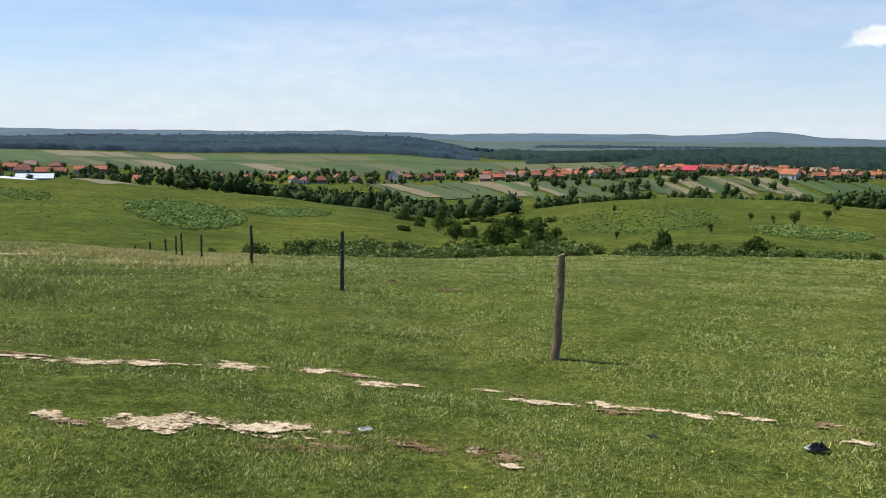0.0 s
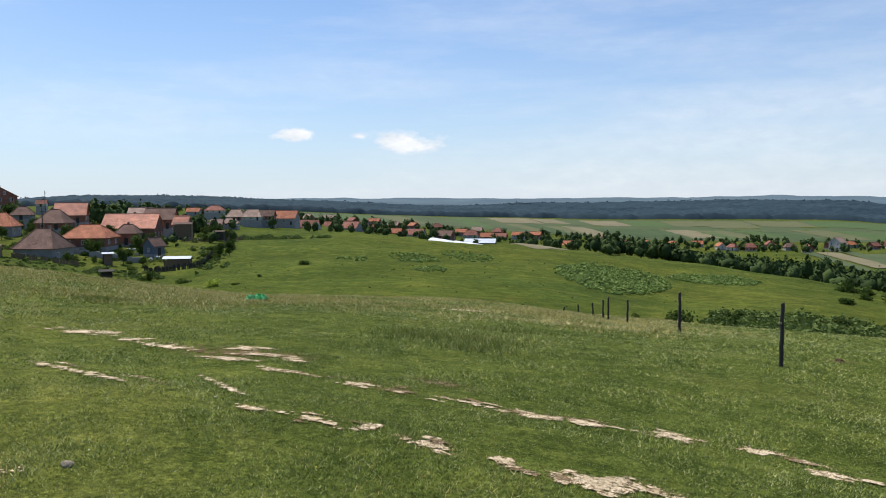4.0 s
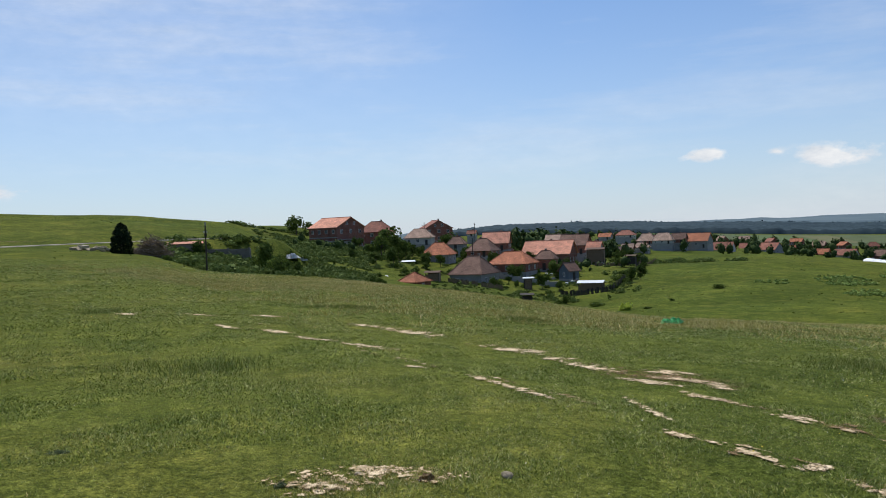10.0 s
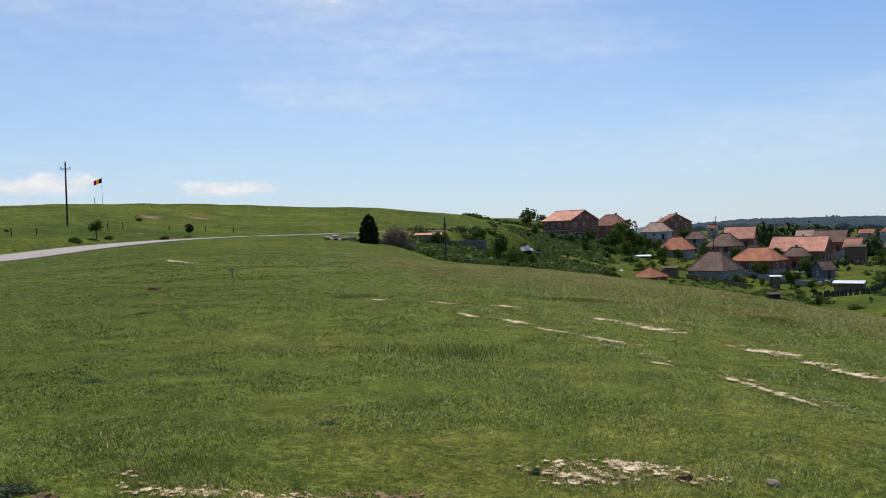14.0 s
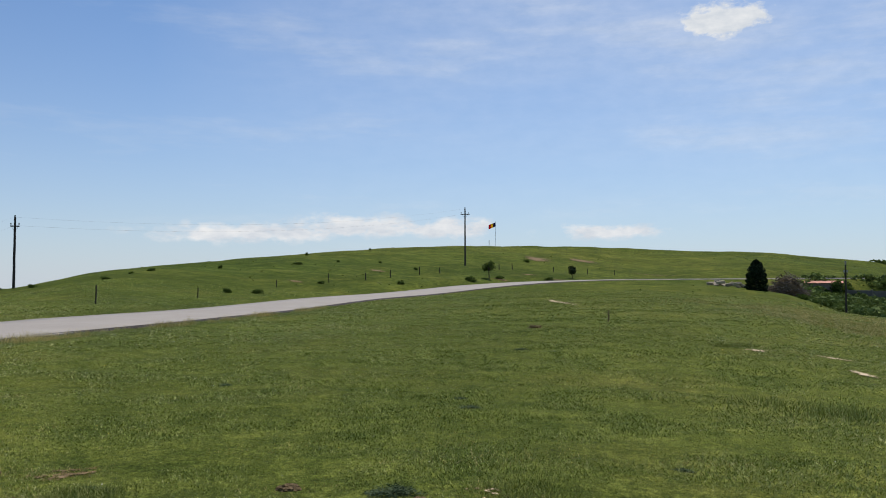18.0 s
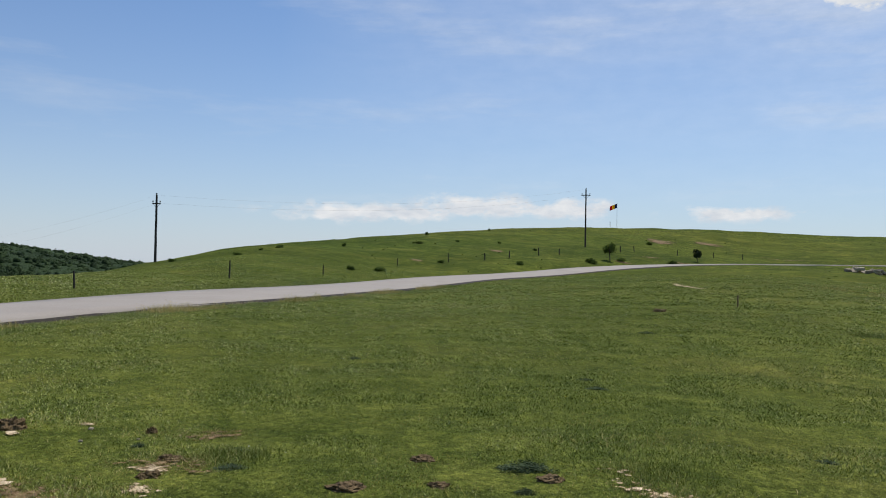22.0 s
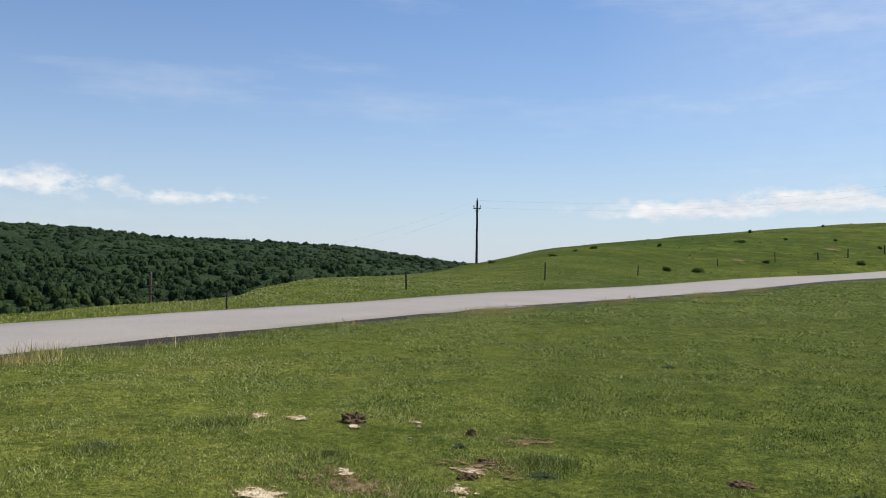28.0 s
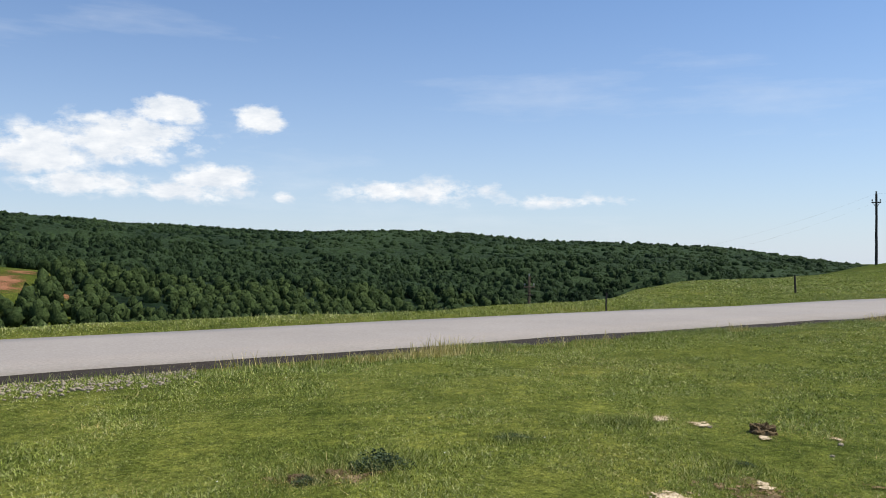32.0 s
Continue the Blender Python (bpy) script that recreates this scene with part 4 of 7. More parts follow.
def tree(x, y, height, width, kind="tree", seed=0, mat=None, label="leafy green broadleaf tree standing in grass", group="", low=0.38, name="tree"):
    root = thing(name, Matrix.Translation((x, y, ground(x, y))) @ pose(0, 0, 0, 0, 0, seed * 77 % 360), label, "tree", group)
    mid, half = height * (1 + low) / 2, height * (1 - low) / 2
    t = part("trunk", TRUNKS[seed % 4], None, root)
    t.scale = (mid * 0.8, mid * 0.8, mid)
    c = part("crown", crown_mesh(kind, seed, mat or LEAF), None, root)
    c.location, c.scale = (0, 0, mid), (width / 2 / 0.85, width / 2 / 0.85, half / 0.85)
    return root


def bush(x, y, height, width, kind="bush", seed=0, mat=None, label="dense green shrub growing in the grass", group="", name="bush"):
    ob = new(name, crown_mesh(kind, seed, mat or LEAF))
    ob.matrix_world = Matrix.Translation((x, y, ground(x, y) + height * 0.45)) @ pose(0, 0, 0, 0, 0, seed * 61 % 360)
    ob.scale = (width / 2 / 0.85, width / 2 / 0.85, height * 0.62)
    return tagged(ob, label, "shrub", group)


FAR_TREES, FAR_SHRUBS = [], []


def planted(n, az, d, height, seed, kind="far", share=0.5, group="", aspect=0.9, mat=None, keep=None):
    """Trees and shrubs over a stretch of the plan."""
    rng = random.Random(seed)
    for k in range(n):
        a, r = rng.uniform(*az), rng.uniform(*d)
        h = rng.uniform(*height)
        if keep and not keep(a, r):
            continue
        x, y = spot(a, r)
        if r > (230 if kind == "far" else 330):
            FAR_TREES.append((a, r, h, h * rng.uniform(0.75, 1.05) * aspect))
            continue
        m = mat or (LEAF if rng.random() < 0.8 else LEAF_LIGHT)
        if rng.random() < share:
            tree(x, y, h, h * rng.uniform(0.75, 1.05) * aspect, kind, seed + k, m, group=group, low=rng.uniform(-0.12, 0.04))
        else:
            w = h * rng.uniform(0.8, 1.2)
            if r > 150:
                FAR_SHRUBS.append((x, y, h * 0.62, w))
                continue
            bush(x, y, h * 0.62, w, "farbush" if kind == "far" else "bush", seed + k, m, group=group)


# the dark conifer by the road bend
x, y = spot(77.8, 110)
conifer = thing("conifer", Matrix.Translation((x, y, ground(x, y))), "dark dense conical conifer at the meadow's edge", "tree")
part("trunk", rodded((0, 0, -0.2), (0, 0, 3.2), 0.14, 0.03, 8, 0.02, 4, 3), BARK, conifer)
c = part("crown", crown_mesh("cone", 0, LEAF_DARK), None, conifer)
c.location, c.scale = (0, 0, 1.85), (1.85, 1.85, 1.95)

# lone trees on the far pasture
for k, (a, d, h, w) in enumerate([(-23.1, 182, 3.6, 2.8), (-24.9, 209, 3.2, 2.6), (-25.4, 230, 3.4, 3.0), (-18.0, 155, 2.0, 1.7), (-11.7, 217, 2.4, 1.6),
                                  (-9.5, 262, 2.6, 2.0), (-11.9, 146, 2.0, 1.2), (-20.4, 186, 2.2, 1.6), (-21.8, 184, 2.0, 1.2)]):
    tree(*spot(a, d), h, w, "far", k, label="small lone tree on open pasture", group="lone trees on the pasture", low=0.14)
for k, (a, d, h, w) in enumerate([(-14.9, 118, 5.4, 3.6), (-21.0, 112, 4.6, 5.0), (13.0, 104, 3.6, 4.6), (9.3, 108, 3.0, 3.4), (15.7, 104, 1.8, 1.6),
                                  (-13.2, 116, 2.8, 4.0), (-16.5, 115, 2.2, 3.4), (-18.3, 114, 2.6, 2.2), (-23.5, 112, 1.8, 3.0), (-25.5, 112, 1.5, 3.2), (-27.6, 112, 2.4, 3.0)]):
    bush(*spot(a, d), h, w, "bush", k, label="dense dark shrub in the hollow below the meadow", group="shrubs along the hollow")
planted(40, (-12, 11), (102, 128), (1.8, 4.4), 300, "tree", 0.05, "shrubs along the hollow")
planted(60, (-8, 3), (128, 235), (2.6, 5.6), 340, "far", 0.15, "trees along the stream")
for k in range(130):
    t = k / 129
    rng = random.Random(400 + k)
    a, d = 18 - 23 * t + rng.uniform(-1.2, 1.2), 352 - 85 * t + rng.uniform(-25, 30)
    if d > 200:
        FAR_TREES.append((a, d, rng.uniform(5, 9.5), rng.uniform(5, 9)))
    else:
        tree(*spot(a, d), rng.uniform(5, 9.5), rng.uniform(5, 9), "far", k, LEAF, group="trees along the stream", label="broadleaf tree along the stream in the valley", low=0.0)
planted(80, (-24, -6), (470, 620), (5, 9), 520, "far", 0.6, "hedges between the fields", keep=lambda a, r: abs(((a * 0.9 + r * 0.05) % 6) - 3) < 1.3)
planted(26, (-29, -24.5), (380, 470), (7, 10), 570, "far", 0.8, "trees along the stream", keep=lambda a, r: True)
planted(190, (-28, 22), (640, 800), (4, 9), 610, "far", 0.75, "village trees")
planted(70, (3, 20), (400, 640), (5, 9), 720, "far", 0.75, "trees along the stream", keep=lambda a, r: r < 440 or a > 11)
planted(90, (20, 45), (405, 660), (4, 8.5), 760, "far", 0.7, "village trees")
planted(70, (28, 50), (560, 800), (5, 10), 810, "far", 0.8, "village trees")
planted(430, (-28, 20), (640, 790), (3, 6.5), 1600, "far", 0.75, "village trees")
planted(150, (-27, -4), (628, 660), (2.5, 5), 1650, "far", 0.75, "village trees")
planted(150, (18, 46), (560, 760), (3, 7), 1700, "far", 0.75, "village trees")
planted(120, (-30, -7), (360, 440), (2.5, 5), 1750, "far", 0.6, "trees behind the pasture")
planted(120, (-6, 16), (332, 470), (3, 7), 1800, "far", 0.6, "trees along the stream", keep=lambda a, r: abs(r - (345 + 5 * a)) < 45)
planted(60, (-28, -3), (345, 440), (3.5, 7), 1400, "far", 0.6, "trees behind the pasture", keep=lambda a, r: a > -14 or r > 400)
planted(60, (-4, 18), (250, 345), (4, 8), 1450, "far", 0.4, "trees along the stream", keep=lambda a, r: abs(r - (270 + 4.0 * a)) < 38)
# gully between the meadow and the upper houses
planted(40, (66.5, 75.5), (98, 170), (1.2, 3.2), 860, "tree", 0.1, "gully shrubs")
planted(40, (58.5, 68), (140, 240), (1.2, 3.4), 910, "tree", 0.1, "gully shrubs", keep=lambda a, r: not (57.5 < a < 60 and r < 200))
planted(14, (60.0, 67.5), (240, 272), (2.2, 4.2), 960, "far", 0.3, "gully shrubs")
tree(*spot(68.6, 128), 5.4, 4.2, "tree", 3, label="tall bushy tree in the gully", low=0.1)
tree(*spot(67.7, 131), 3.6, 3.4, "tree", 2, label="bushy tree in the gully", low=0.1)
for k, (a, d, h, w) in enumerate([(60.4, 268, 9.5, 8.5), (60.9, 240, 7.0, 6.0), (59.7, 245, 7.5, 6.5), (60.1, 222, 5.5, 5.0), (61.3, 215, 4.0, 4.0), (56.3, 330, 9.0, 8.0),
                                  (66.6, 320, 8.0, 9.0), (65.6, 325, 6.0, 6.0)]):
    tree(*spot(a, d), h, w, "tree", k, label="broadleaf tree beside the village houses", group="village trees", low=0.12)
planted(26, (47.6, 52.2), (345, 420), (8, 12.5), 1010, "far", 0.95, "village trees")
planted(22, (44, 47.6), (330, 420), (6, 9.5), 1040, "far", 0.9, "village trees")
planted(36, (43.5, 52), (176, 250), (1.0, 2.8), 1070, "tree", 0.2, "yard shrubs", keep=lambda a, r: abs(a - 46.6) > 0.9)
planted(16, (52, 56.5), (192, 212), (1.2, 2.6), 1110, "tree", 0.1, "yard shrubs")
planted(30, (43, 56), (240, 320), (1.5, 4.5), 1140, "far", 0.4, "yard shrubs")
bush(*spot(44.3, 148), 2.4, 3.2, "bush", 1, foliage("young_leaf", (0.16, 0.22, 0.03), (0.36, 0.44, 0.08)), "bright yellow-green bush on the pasture")
for k, (a, d, h, w) in enumerate([(38.4, 173, 1.6, 4.0), (41.4, 153, 0.8, 1.5), (46.3, 168, 1.4, 4.6), (43.0, 146, 0.7, 2.2)]):
    bush(*spot(a, d), h, w, "bush", k + 2, LEAF, "low dark bramble on grazed pasture")
planted(34, (43.5, 57), (226, 330), (2, 5.5), 1500, "tree", 0.5, "village trees", keep=lambda a, r: abs(a - 46.4) > 1.2)
SCRUB_LEAF = foliage("scrub_leaf", (0.044, 0.074, 0.020), (0.155, 0.205, 0.058), 0.25, 0.15)
SCRUB = [clump_mesh(640 + k, 110, 0.17, "bush") for k in range(6)]
SCRUB_FINE = [clump_mesh(650 + k, 300, 0.1, "bush") for k in range(6)]


def scrub(n, az, d, size, seed, keep=None, label="continuous dark green scrub filling the gully"):
    rng = np.random.default_rng(seed)
    out = []
    for k in range(n):
        a, r = rng.uniform(*az), rng.uniform(*d)
        x, y = spot(a, r)
        if value_noise(np.array([x / 9]), np.array([y / 9]), 63)[0] < -0.35 or keep and not keep(a, r):
            continue
        s = size * rng.uniform(0.5, 1.5)
        out.append((rng.integers(0, 6), x, y, ground(x, y) + 0.45 * s, s * 1.2, s * 1.2, s * rng.uniform(0.6, 1.0), rng.uniform(0, 6.28)))
    tagged(new("scrub", mesh_from("scrub", *merged(SCRUB_FINE if "hollow" in label else SCRUB, out), SCRUB_LEAF)), label, "scrub", kind="stuff")


scrub(520, (66.0, 75.3), (98, 166), 1.15, 1)
scrub(640, (58.6, 67.5), (142, 226), 1.2, 2, lambda a, r: not (57.5 < a < 61.5 and r < 205) and r < 150 + (a - 58.6) * 16)
scrub(110, (60.5, 67.5), (236, 262), 1.3, 3)
scrub(420, (60.8, 68.0), (200, 286), 1.2, 8, lambda a, r: r > 215 + (66 - a) * 6)
scrub(120, (62.0, 71.0), (318, 334), 1.8, 4)
scrub(150, (43.5, 52), (178, 214), 0.8, 5, lambda a, r: abs(a - 46.6) > 1.2, "dark hedge scrub along the yards")
YARDS = lambda a, r: min(math.dist(spot(a, r), spot(row[0], row[1])) - max(row[4], row[5]) * 0.66 for row in VILLAGE) > 0.6 and abs(a - 46.6) > 0.9
scrub(750, (61.0, 69.5), (170, 300), 1.0, 10, lambda a, r: YARDS(a, r) and r > 165 + (69.5 - a) * 5, "rank green herbs and shrubs over the gully slope")
scrub(330, (44.0, 57.5), (170, 214), 0.55, 12, YARDS, "weeds and brambles on the slope below the yards")
scrub(620, (43.8, 60.5), (212, 320), 1.0, 11, YARDS, "garden plants and weeds between the village houses")
scrub(150, (36.5, 44.5), (276, 300), 1.5, 9, None, "dark hedge of scrub before the village houses")
scrub(90, (-28, -12), (103, 120), 1.25, 6, None, "low green scrub along the hollow")
scrub(260, (-10, 11), (100, 126), 1.7, 7, None, "low green scrub along the hollow")
# scattered scrub on the bare hill
for k, (a, d, h, w) in enumerate([(111.1, 78, 1.0, 1.9), (106.8, 96, 0.8, 1.6), (101.4, 100, 0.9, 1.6), (100.4, 123, 0.9, 1.1), (108.4, 122, 0.7, 2.6), (107.8, 148, 1.2, 1.2),
                                  (105.7, 131, 0.8, 0.9), (102.8, 133, 0.8, 0.8), (120.7, 86, 0.6, 2.0), (113.5, 112, 1.0, 1.0), (96.5, 113, 1.6, 2.4), (113.1, 76, 0.9, 1.3),
                                  (92.7, 160, 1.2, 2.0), (94.6, 120, 0.9, 3.0), (91.2, 126, 1.2, 2.4), (103.5, 180, 1.2, 1.0), (124.8, 92, 0.8, 1.6), (117.8, 98, 0.7, 1.6), (119.0, 93, 0.5, 1.0)]):
    bush(*spot(a, d), h * 0.8, w * 0.8, "bush", k, LEAF, "small scrubby shrub on the bare hillside", "scrub on the hill")
tree(*spot(95.3, 118), 2.7, 2.2, "tree", 1, label="slender young tree behind the road", low=0.3)
tree(*spot(89.6, 133), 2.2, 1.7, "tree", 2, LEAF_DARK, "small dark round tree behind the road", low=0.12)
tree(*spot(141.4, 78), 5.0, 5.2, "tree", 4, label="broadleaf tree at the edge of the wood", low=0.1)
tree(*spot(140.0, 84), 3.0, 3.6, "tree", 1, label="broadleaf tree at the edge of the wood", low=0.1)
planted(30, (134, 148), (70, 120), (3, 7), 1200, "tree", 0.6, "trees at the wood's edge", keep=lambda a, r: r > 60 + (148 - a) * 3 and a < 145.3)
planted(26, (170, 186), (66, 150), (4, 7), 1280, "tree", 0.6, "trees at the wood's edge")
planted(80, (150, 186), (62, 130), (4, 7.5), 1240, "tree", 0.75, "trees at the wood's edge", keep=lambda a, r: r > 75 + max(0, (a - 172)) * 2)

# the countless trees of hedges and gardens across the valley
places = []
for k, (a, d, h, w) in enumerate(FAR_TREES):
    x, y = spot(a, d)
    places.append((k % 5, x, y, ground(x, y) + h * 0.42, w / 1.8, w / 1.8, h * 0.56, k * 1.3))
tagged(new("valley_trees", mesh_from("valley_trees", *merged(VALLEY_CROWNS, places), VALLEY_LEAF)), "scattered green trees of hedges and gardens across the valley", "trees", kind="stuff")

# ------------------------------------------------------------------ bracken
x_rng = np.random.default_rng(77)
BRACKEN = foliage("bracken_frond", (0.085, 0.15, 0.032), (0.26, 0.345, 0.10), 0.2, 0.2)


def bracken(n, az, d, size=0.55, skew=0.0):
    out = []
    for k in range(n):
        u, v = x_rng.uniform(-1, 1), x_rng.uniform(-1, 1)
        if u * u + v * v > 1 - 0.3 * x_rng.uniform():
            continue
        a, r = (az[0] + az[1]) / 2 + u * (az[1] - az[0]) / 2, (d[0] + d[1]) / 2 + v * (d[1] - d[0]) / 2 + skew * u
        x, y = spot(a, r)
        s = size * x_rng.uniform(0.6, 1.3)
        out.append((x_rng.integers(0, 6), x, y, ground(x, y) + 0.25 * s, s, s, s * 0.75, x_rng.uniform(0, 6.28)))
    me = mesh_from("bracken", *merged(FAR_CROWNS, out), BRACKEN)
    tagged(new("bracken", me), "thick patch of pale green bracken on the pasture", "bracken", kind="stuff")


bracken(1700, (13.2, 21.2), (140, 215), 0.6)
bracken(700, (7.6, 13.8), (186, 222), 0.55)
bracken(300, (29.0, 32.6), (175, 206), 0.45, 6)
bracken(300, (25.2, 29.2), (188, 222), 0.45, 6)
bracken(160, (28.5, 31.0), (153, 168), 0.42)
bracken(40, (33.8, 36.4), (184, 196), 0.5)
bracken(900, (-19, -8), (150, 240), 0.42)
bracken(650, (-28, -20), (150, 185), 0.5)
bracken(70, (20, 44), (54, 60), 0.22)

TUSSOCK_LEAF = foliage("tussock_blades", (0.045, 0.070, 0.016), (0.15, 0.185, 0.05))
TUSSOCK = [clump_mesh(600 + k, 14, 0.42, "bush") for k in range(6)]


def tussocks(n, az, d, size, seed):
    """Coarse darker tufts that cattle leave on the pasture."""
    rng = np.random.default_rng(seed)
    out = []
    for k in range(n):
        a, r = rng.uniform(*az), math.sqrt(rng.uniform(d[0] ** 2, d[1] ** 2))
        x, y = spot(a, r)
        if value_noise(np.array([x / 22]), np.array([y / 22]), 61)[0] < -0.15:
            continue
        s = size * rng.uniform(0.5, 1.4)
        out.append((rng.integers(0, 6), x, y, ground(x, y) + 0.2 * s, s, s, s * 0.5, rng.uniform(0, 6.28)))
    me = mesh_from("pasture_tussocks", *merged(TUSSOCK, out), TUSSOCK_LEAF)
    tagged(new("pasture_tussocks", me), "coarse darker tussocks on grazed pasture", "tussocks", kind="stuff")


tussocks(3200, (-30, 46), (75, 330), 0.32, 1)
tussocks(1800, (80, 132), (55, 260), 0.24, 2)
tussocks(420, (56, 80), (70, 270), 0.32, 3)

# ------------------------------------------------------------------ fields across the valley


def field(a0, d0, a1, d1, a2, d2, a3, d3, mat, name="field_strip", label="narrow strip of farmland across the valley", lift=None):
    n = 14 if d0 < 1500 and lift is None else 60
    verts = []
    for i in range(n + 1):
        for j in range(n + 1):
            u, v = i / n, j / n
            a = (a0 * (1 - u) + a1 * u) * (1 - v) + (a3 * (1 - u) + a2 * u) * v
            d = (d0 * (1 - u) + d1 * u) * (1 - v) + (d3 * (1 - u) + d2 * u) * v
            x, y = spot(a, d)
            verts.append((x, y))
    xy = np.array(verts)
    z = ground_many(xy[:, 0], xy[:, 1]) + (lift if lift is not None else 4.0 if d0 > 1500 else 0.4 if d0 > 400 else 0.12)
    faces = np.array([(i * (n + 1) + j, i * (n + 1) + j + 1, (i + 1) * (n + 1) + j + 1, (i + 1) * (n + 1) + j) for i in range(n) for j in range(n)])
    me = mesh_from(name, np.c_[xy, z], faces, mat, True)
    return tagged(new(name, me), label, "field", kind="structure")


def strips(az0, az1, d0, d1, shift, wide, seed, mats):
    """Narrow fields side by side, running down the slope and slanting."""
    rng = random.Random(seed)
    az = az0
    while az > az1:
        w = rng.uniform(*wide)
        top, bottom = d1 + rng.uniform(-25, 10), d0 + rng.uniform(-5, 40)
        mat = rng.choice(mats)
        if mat is not None:
            field(az, top, az - w * 0.97, top + rng.uniform(-6, 6), az - w * 0.97 + shift, bottom, az + shift, bottom, mat)
        az -= w


field(46, 1200, -4, 1200, -4, 790, 46, 790, PASTURE_FAR, "far_pasture", "open pasture between the far fields", 0.15)
strips(5.5, -9.5, 440, 650, -3.4, (0.6, 1.9), 3, (CROP_LIGHT, CROP_DARK, CROP_LIGHT, STUBBLE, PASTURE_FAR, PASTURE_FAR))
strips(-9.5, -27, 500, 640, -2.8, (0.35, 1.3), 4, (CROP_LIGHT, CROP_DARK, STUBBLE, HAY, PASTURE_FAR, PASTURE_FAR, CROP_DARK))
strips(25, 12, 790, 980, -2.2, (0.8, 2.0), 5, (CROP_LIGHT, CROP_DARK, STUBBLE, STUBBLE, HAY))
strips(26, 1, 1000, 1190, -1.2, (1.5, 3.5), 6, (CROP_LIGHT, HAY, STUBBLE, PASTURE_FAR, CROP_DARK))
strips(12, -4, 800, 960, -3.0, (1.5, 3.0), 7, (HAY, CROP_LIGHT, PASTURE_FAR, CROP_DARK))
strips(44, 27, 820, 1150, -2.0, (1.2, 2.6), 8, (CROP_LIGHT, HAY, STUBBLE, PASTURE_FAR))
field(6, 1900, -46, 1900, -46, 3400, 6, 3400, PLAIN, "distant_plain", "patchwork farmland on the distant plain, tinted haze blue")
strips(-3, -28, 800, 1250, -2.0, (2.0, 5.0), 9, (HAY, PASTURE_FAR, CROP_LIGHT, PASTURE_FAR))
field(24.6, 262, 20.8, 276, 18.6, 268, 22.4, 244, STUBBLE, label="pale mown strip along the pasture's crest")

# ------------------------------------------------------------------ buildings


def lay_uv(bm):
    """Lays bricks and tiles level along each face."""
    uv = bm.loops.layers.uv.verify()
    for f in bm.faces:
        n = f.normal
        across = Vector((0, 0, 1)).cross(n)
        across = across.normalized() if across.length > 1e-3 else Vector((1, 0, 0))
        up = n.cross(across)
        for lp in f.loops:
            lp[uv].uv = (lp.vert.co.dot(across), lp.vert.co.dot(up))


def wall_shell(l, w, h, rise, kind, foot):
    bm = bmesh.new()
    a, b = l / 2, w / 2
    box(bm, -a, -b, -foot, a, b, h)
    if kind == "gable":
        for s in (-1, 1):
            v = [bm.verts.new(p) for p in ((s * a, -b, h), (s * a, b, h), (s * a, 0, h + rise * 0.97))]
            w2 = [bm.verts.new((p.co.x - s * 0.25, p.co.y, p.co.z)) for p in v]
            bm.faces.new(v if s > 0 else v[::-1])
            bm.faces.new(w2[::-1] if s > 0 else w2)
            for i in range(3):
                j = (i + 1) % 3
                bm.faces.new((v[j], v[i], w2[i], w2[j]) if s > 0 else (v[i], v[j], w2[j], w2[i]))
    bmesh.ops.recalc_face_normals(bm, faces=bm.faces)
    lay_uv(bm)
    return bm


def roof_shell(l, w, h, rise, kind, over=0.45, thick=0.14):
    bm = bmesh.new()
    a, b = l / 2 + over, w / 2 + over
    z0 = h - rise * over / (w / 2) * 0.5
    inset = {"gable": a, "hip": max(0.15, a - b * 0.62), "pyramid": 0.12}[kind]
    for dz in (0, -thick):
        c = [bm.verts.new((sx * a, sy * b, z0 + dz)) for sx, sy in ((-1, -1), (1, -1), (1, 1), (-1, 1))]
        r = [bm.verts.new((-inset, 0, h + rise + dz)), bm.verts.new((inset, 0, h + rise + dz))]
        fs = [(c[0], c[1], r[1], r[0]), (c[2], c[3], r[0], r[1])]
        if kind != "gable":
            fs += [(c[1], c[2], r[1]), (c[3], c[0], r[0])]
        for f in fs:
            bm.faces.new(f if dz == 0 else f[::-1])
        if dz == 0:
            top = c, r
        else:
            rim = [0, 1, 2, 3]
            for i, j in zip(rim, rim[1:] + rim[:1]):
                if kind == "gable" and (i, j) in ((1, 2), (3, 0)):
                    k = 1 if i == 1 else 0
                    bm.faces.new((top[0][i], top[1][k], r[k], c[i]))
                    bm.faces.new((top[1][k], top[0][j], c[j], r[k]))
                else:
                    bm.faces.new((top[0][i], top[0][j], c[j], c[i]))
    # ridge caps
    rod(bm, (-inset, 0, h + rise + 0.03), (inset, 0, h + rise + 0.03), 0.13, 0.13, 6)
    if kind != "gable":
        for sx in (-1, 1):
            for sy in (-1, 1):
                rod(bm, (sx * a, sy * b, z0 + 0.03), (sx * inset, 0, h + rise + 0.03), 0.11, 0.11, 5)
    bmesh.ops.recalc_face_normals(bm, faces=bm.faces)
    lay_uv(bm)
    return bm


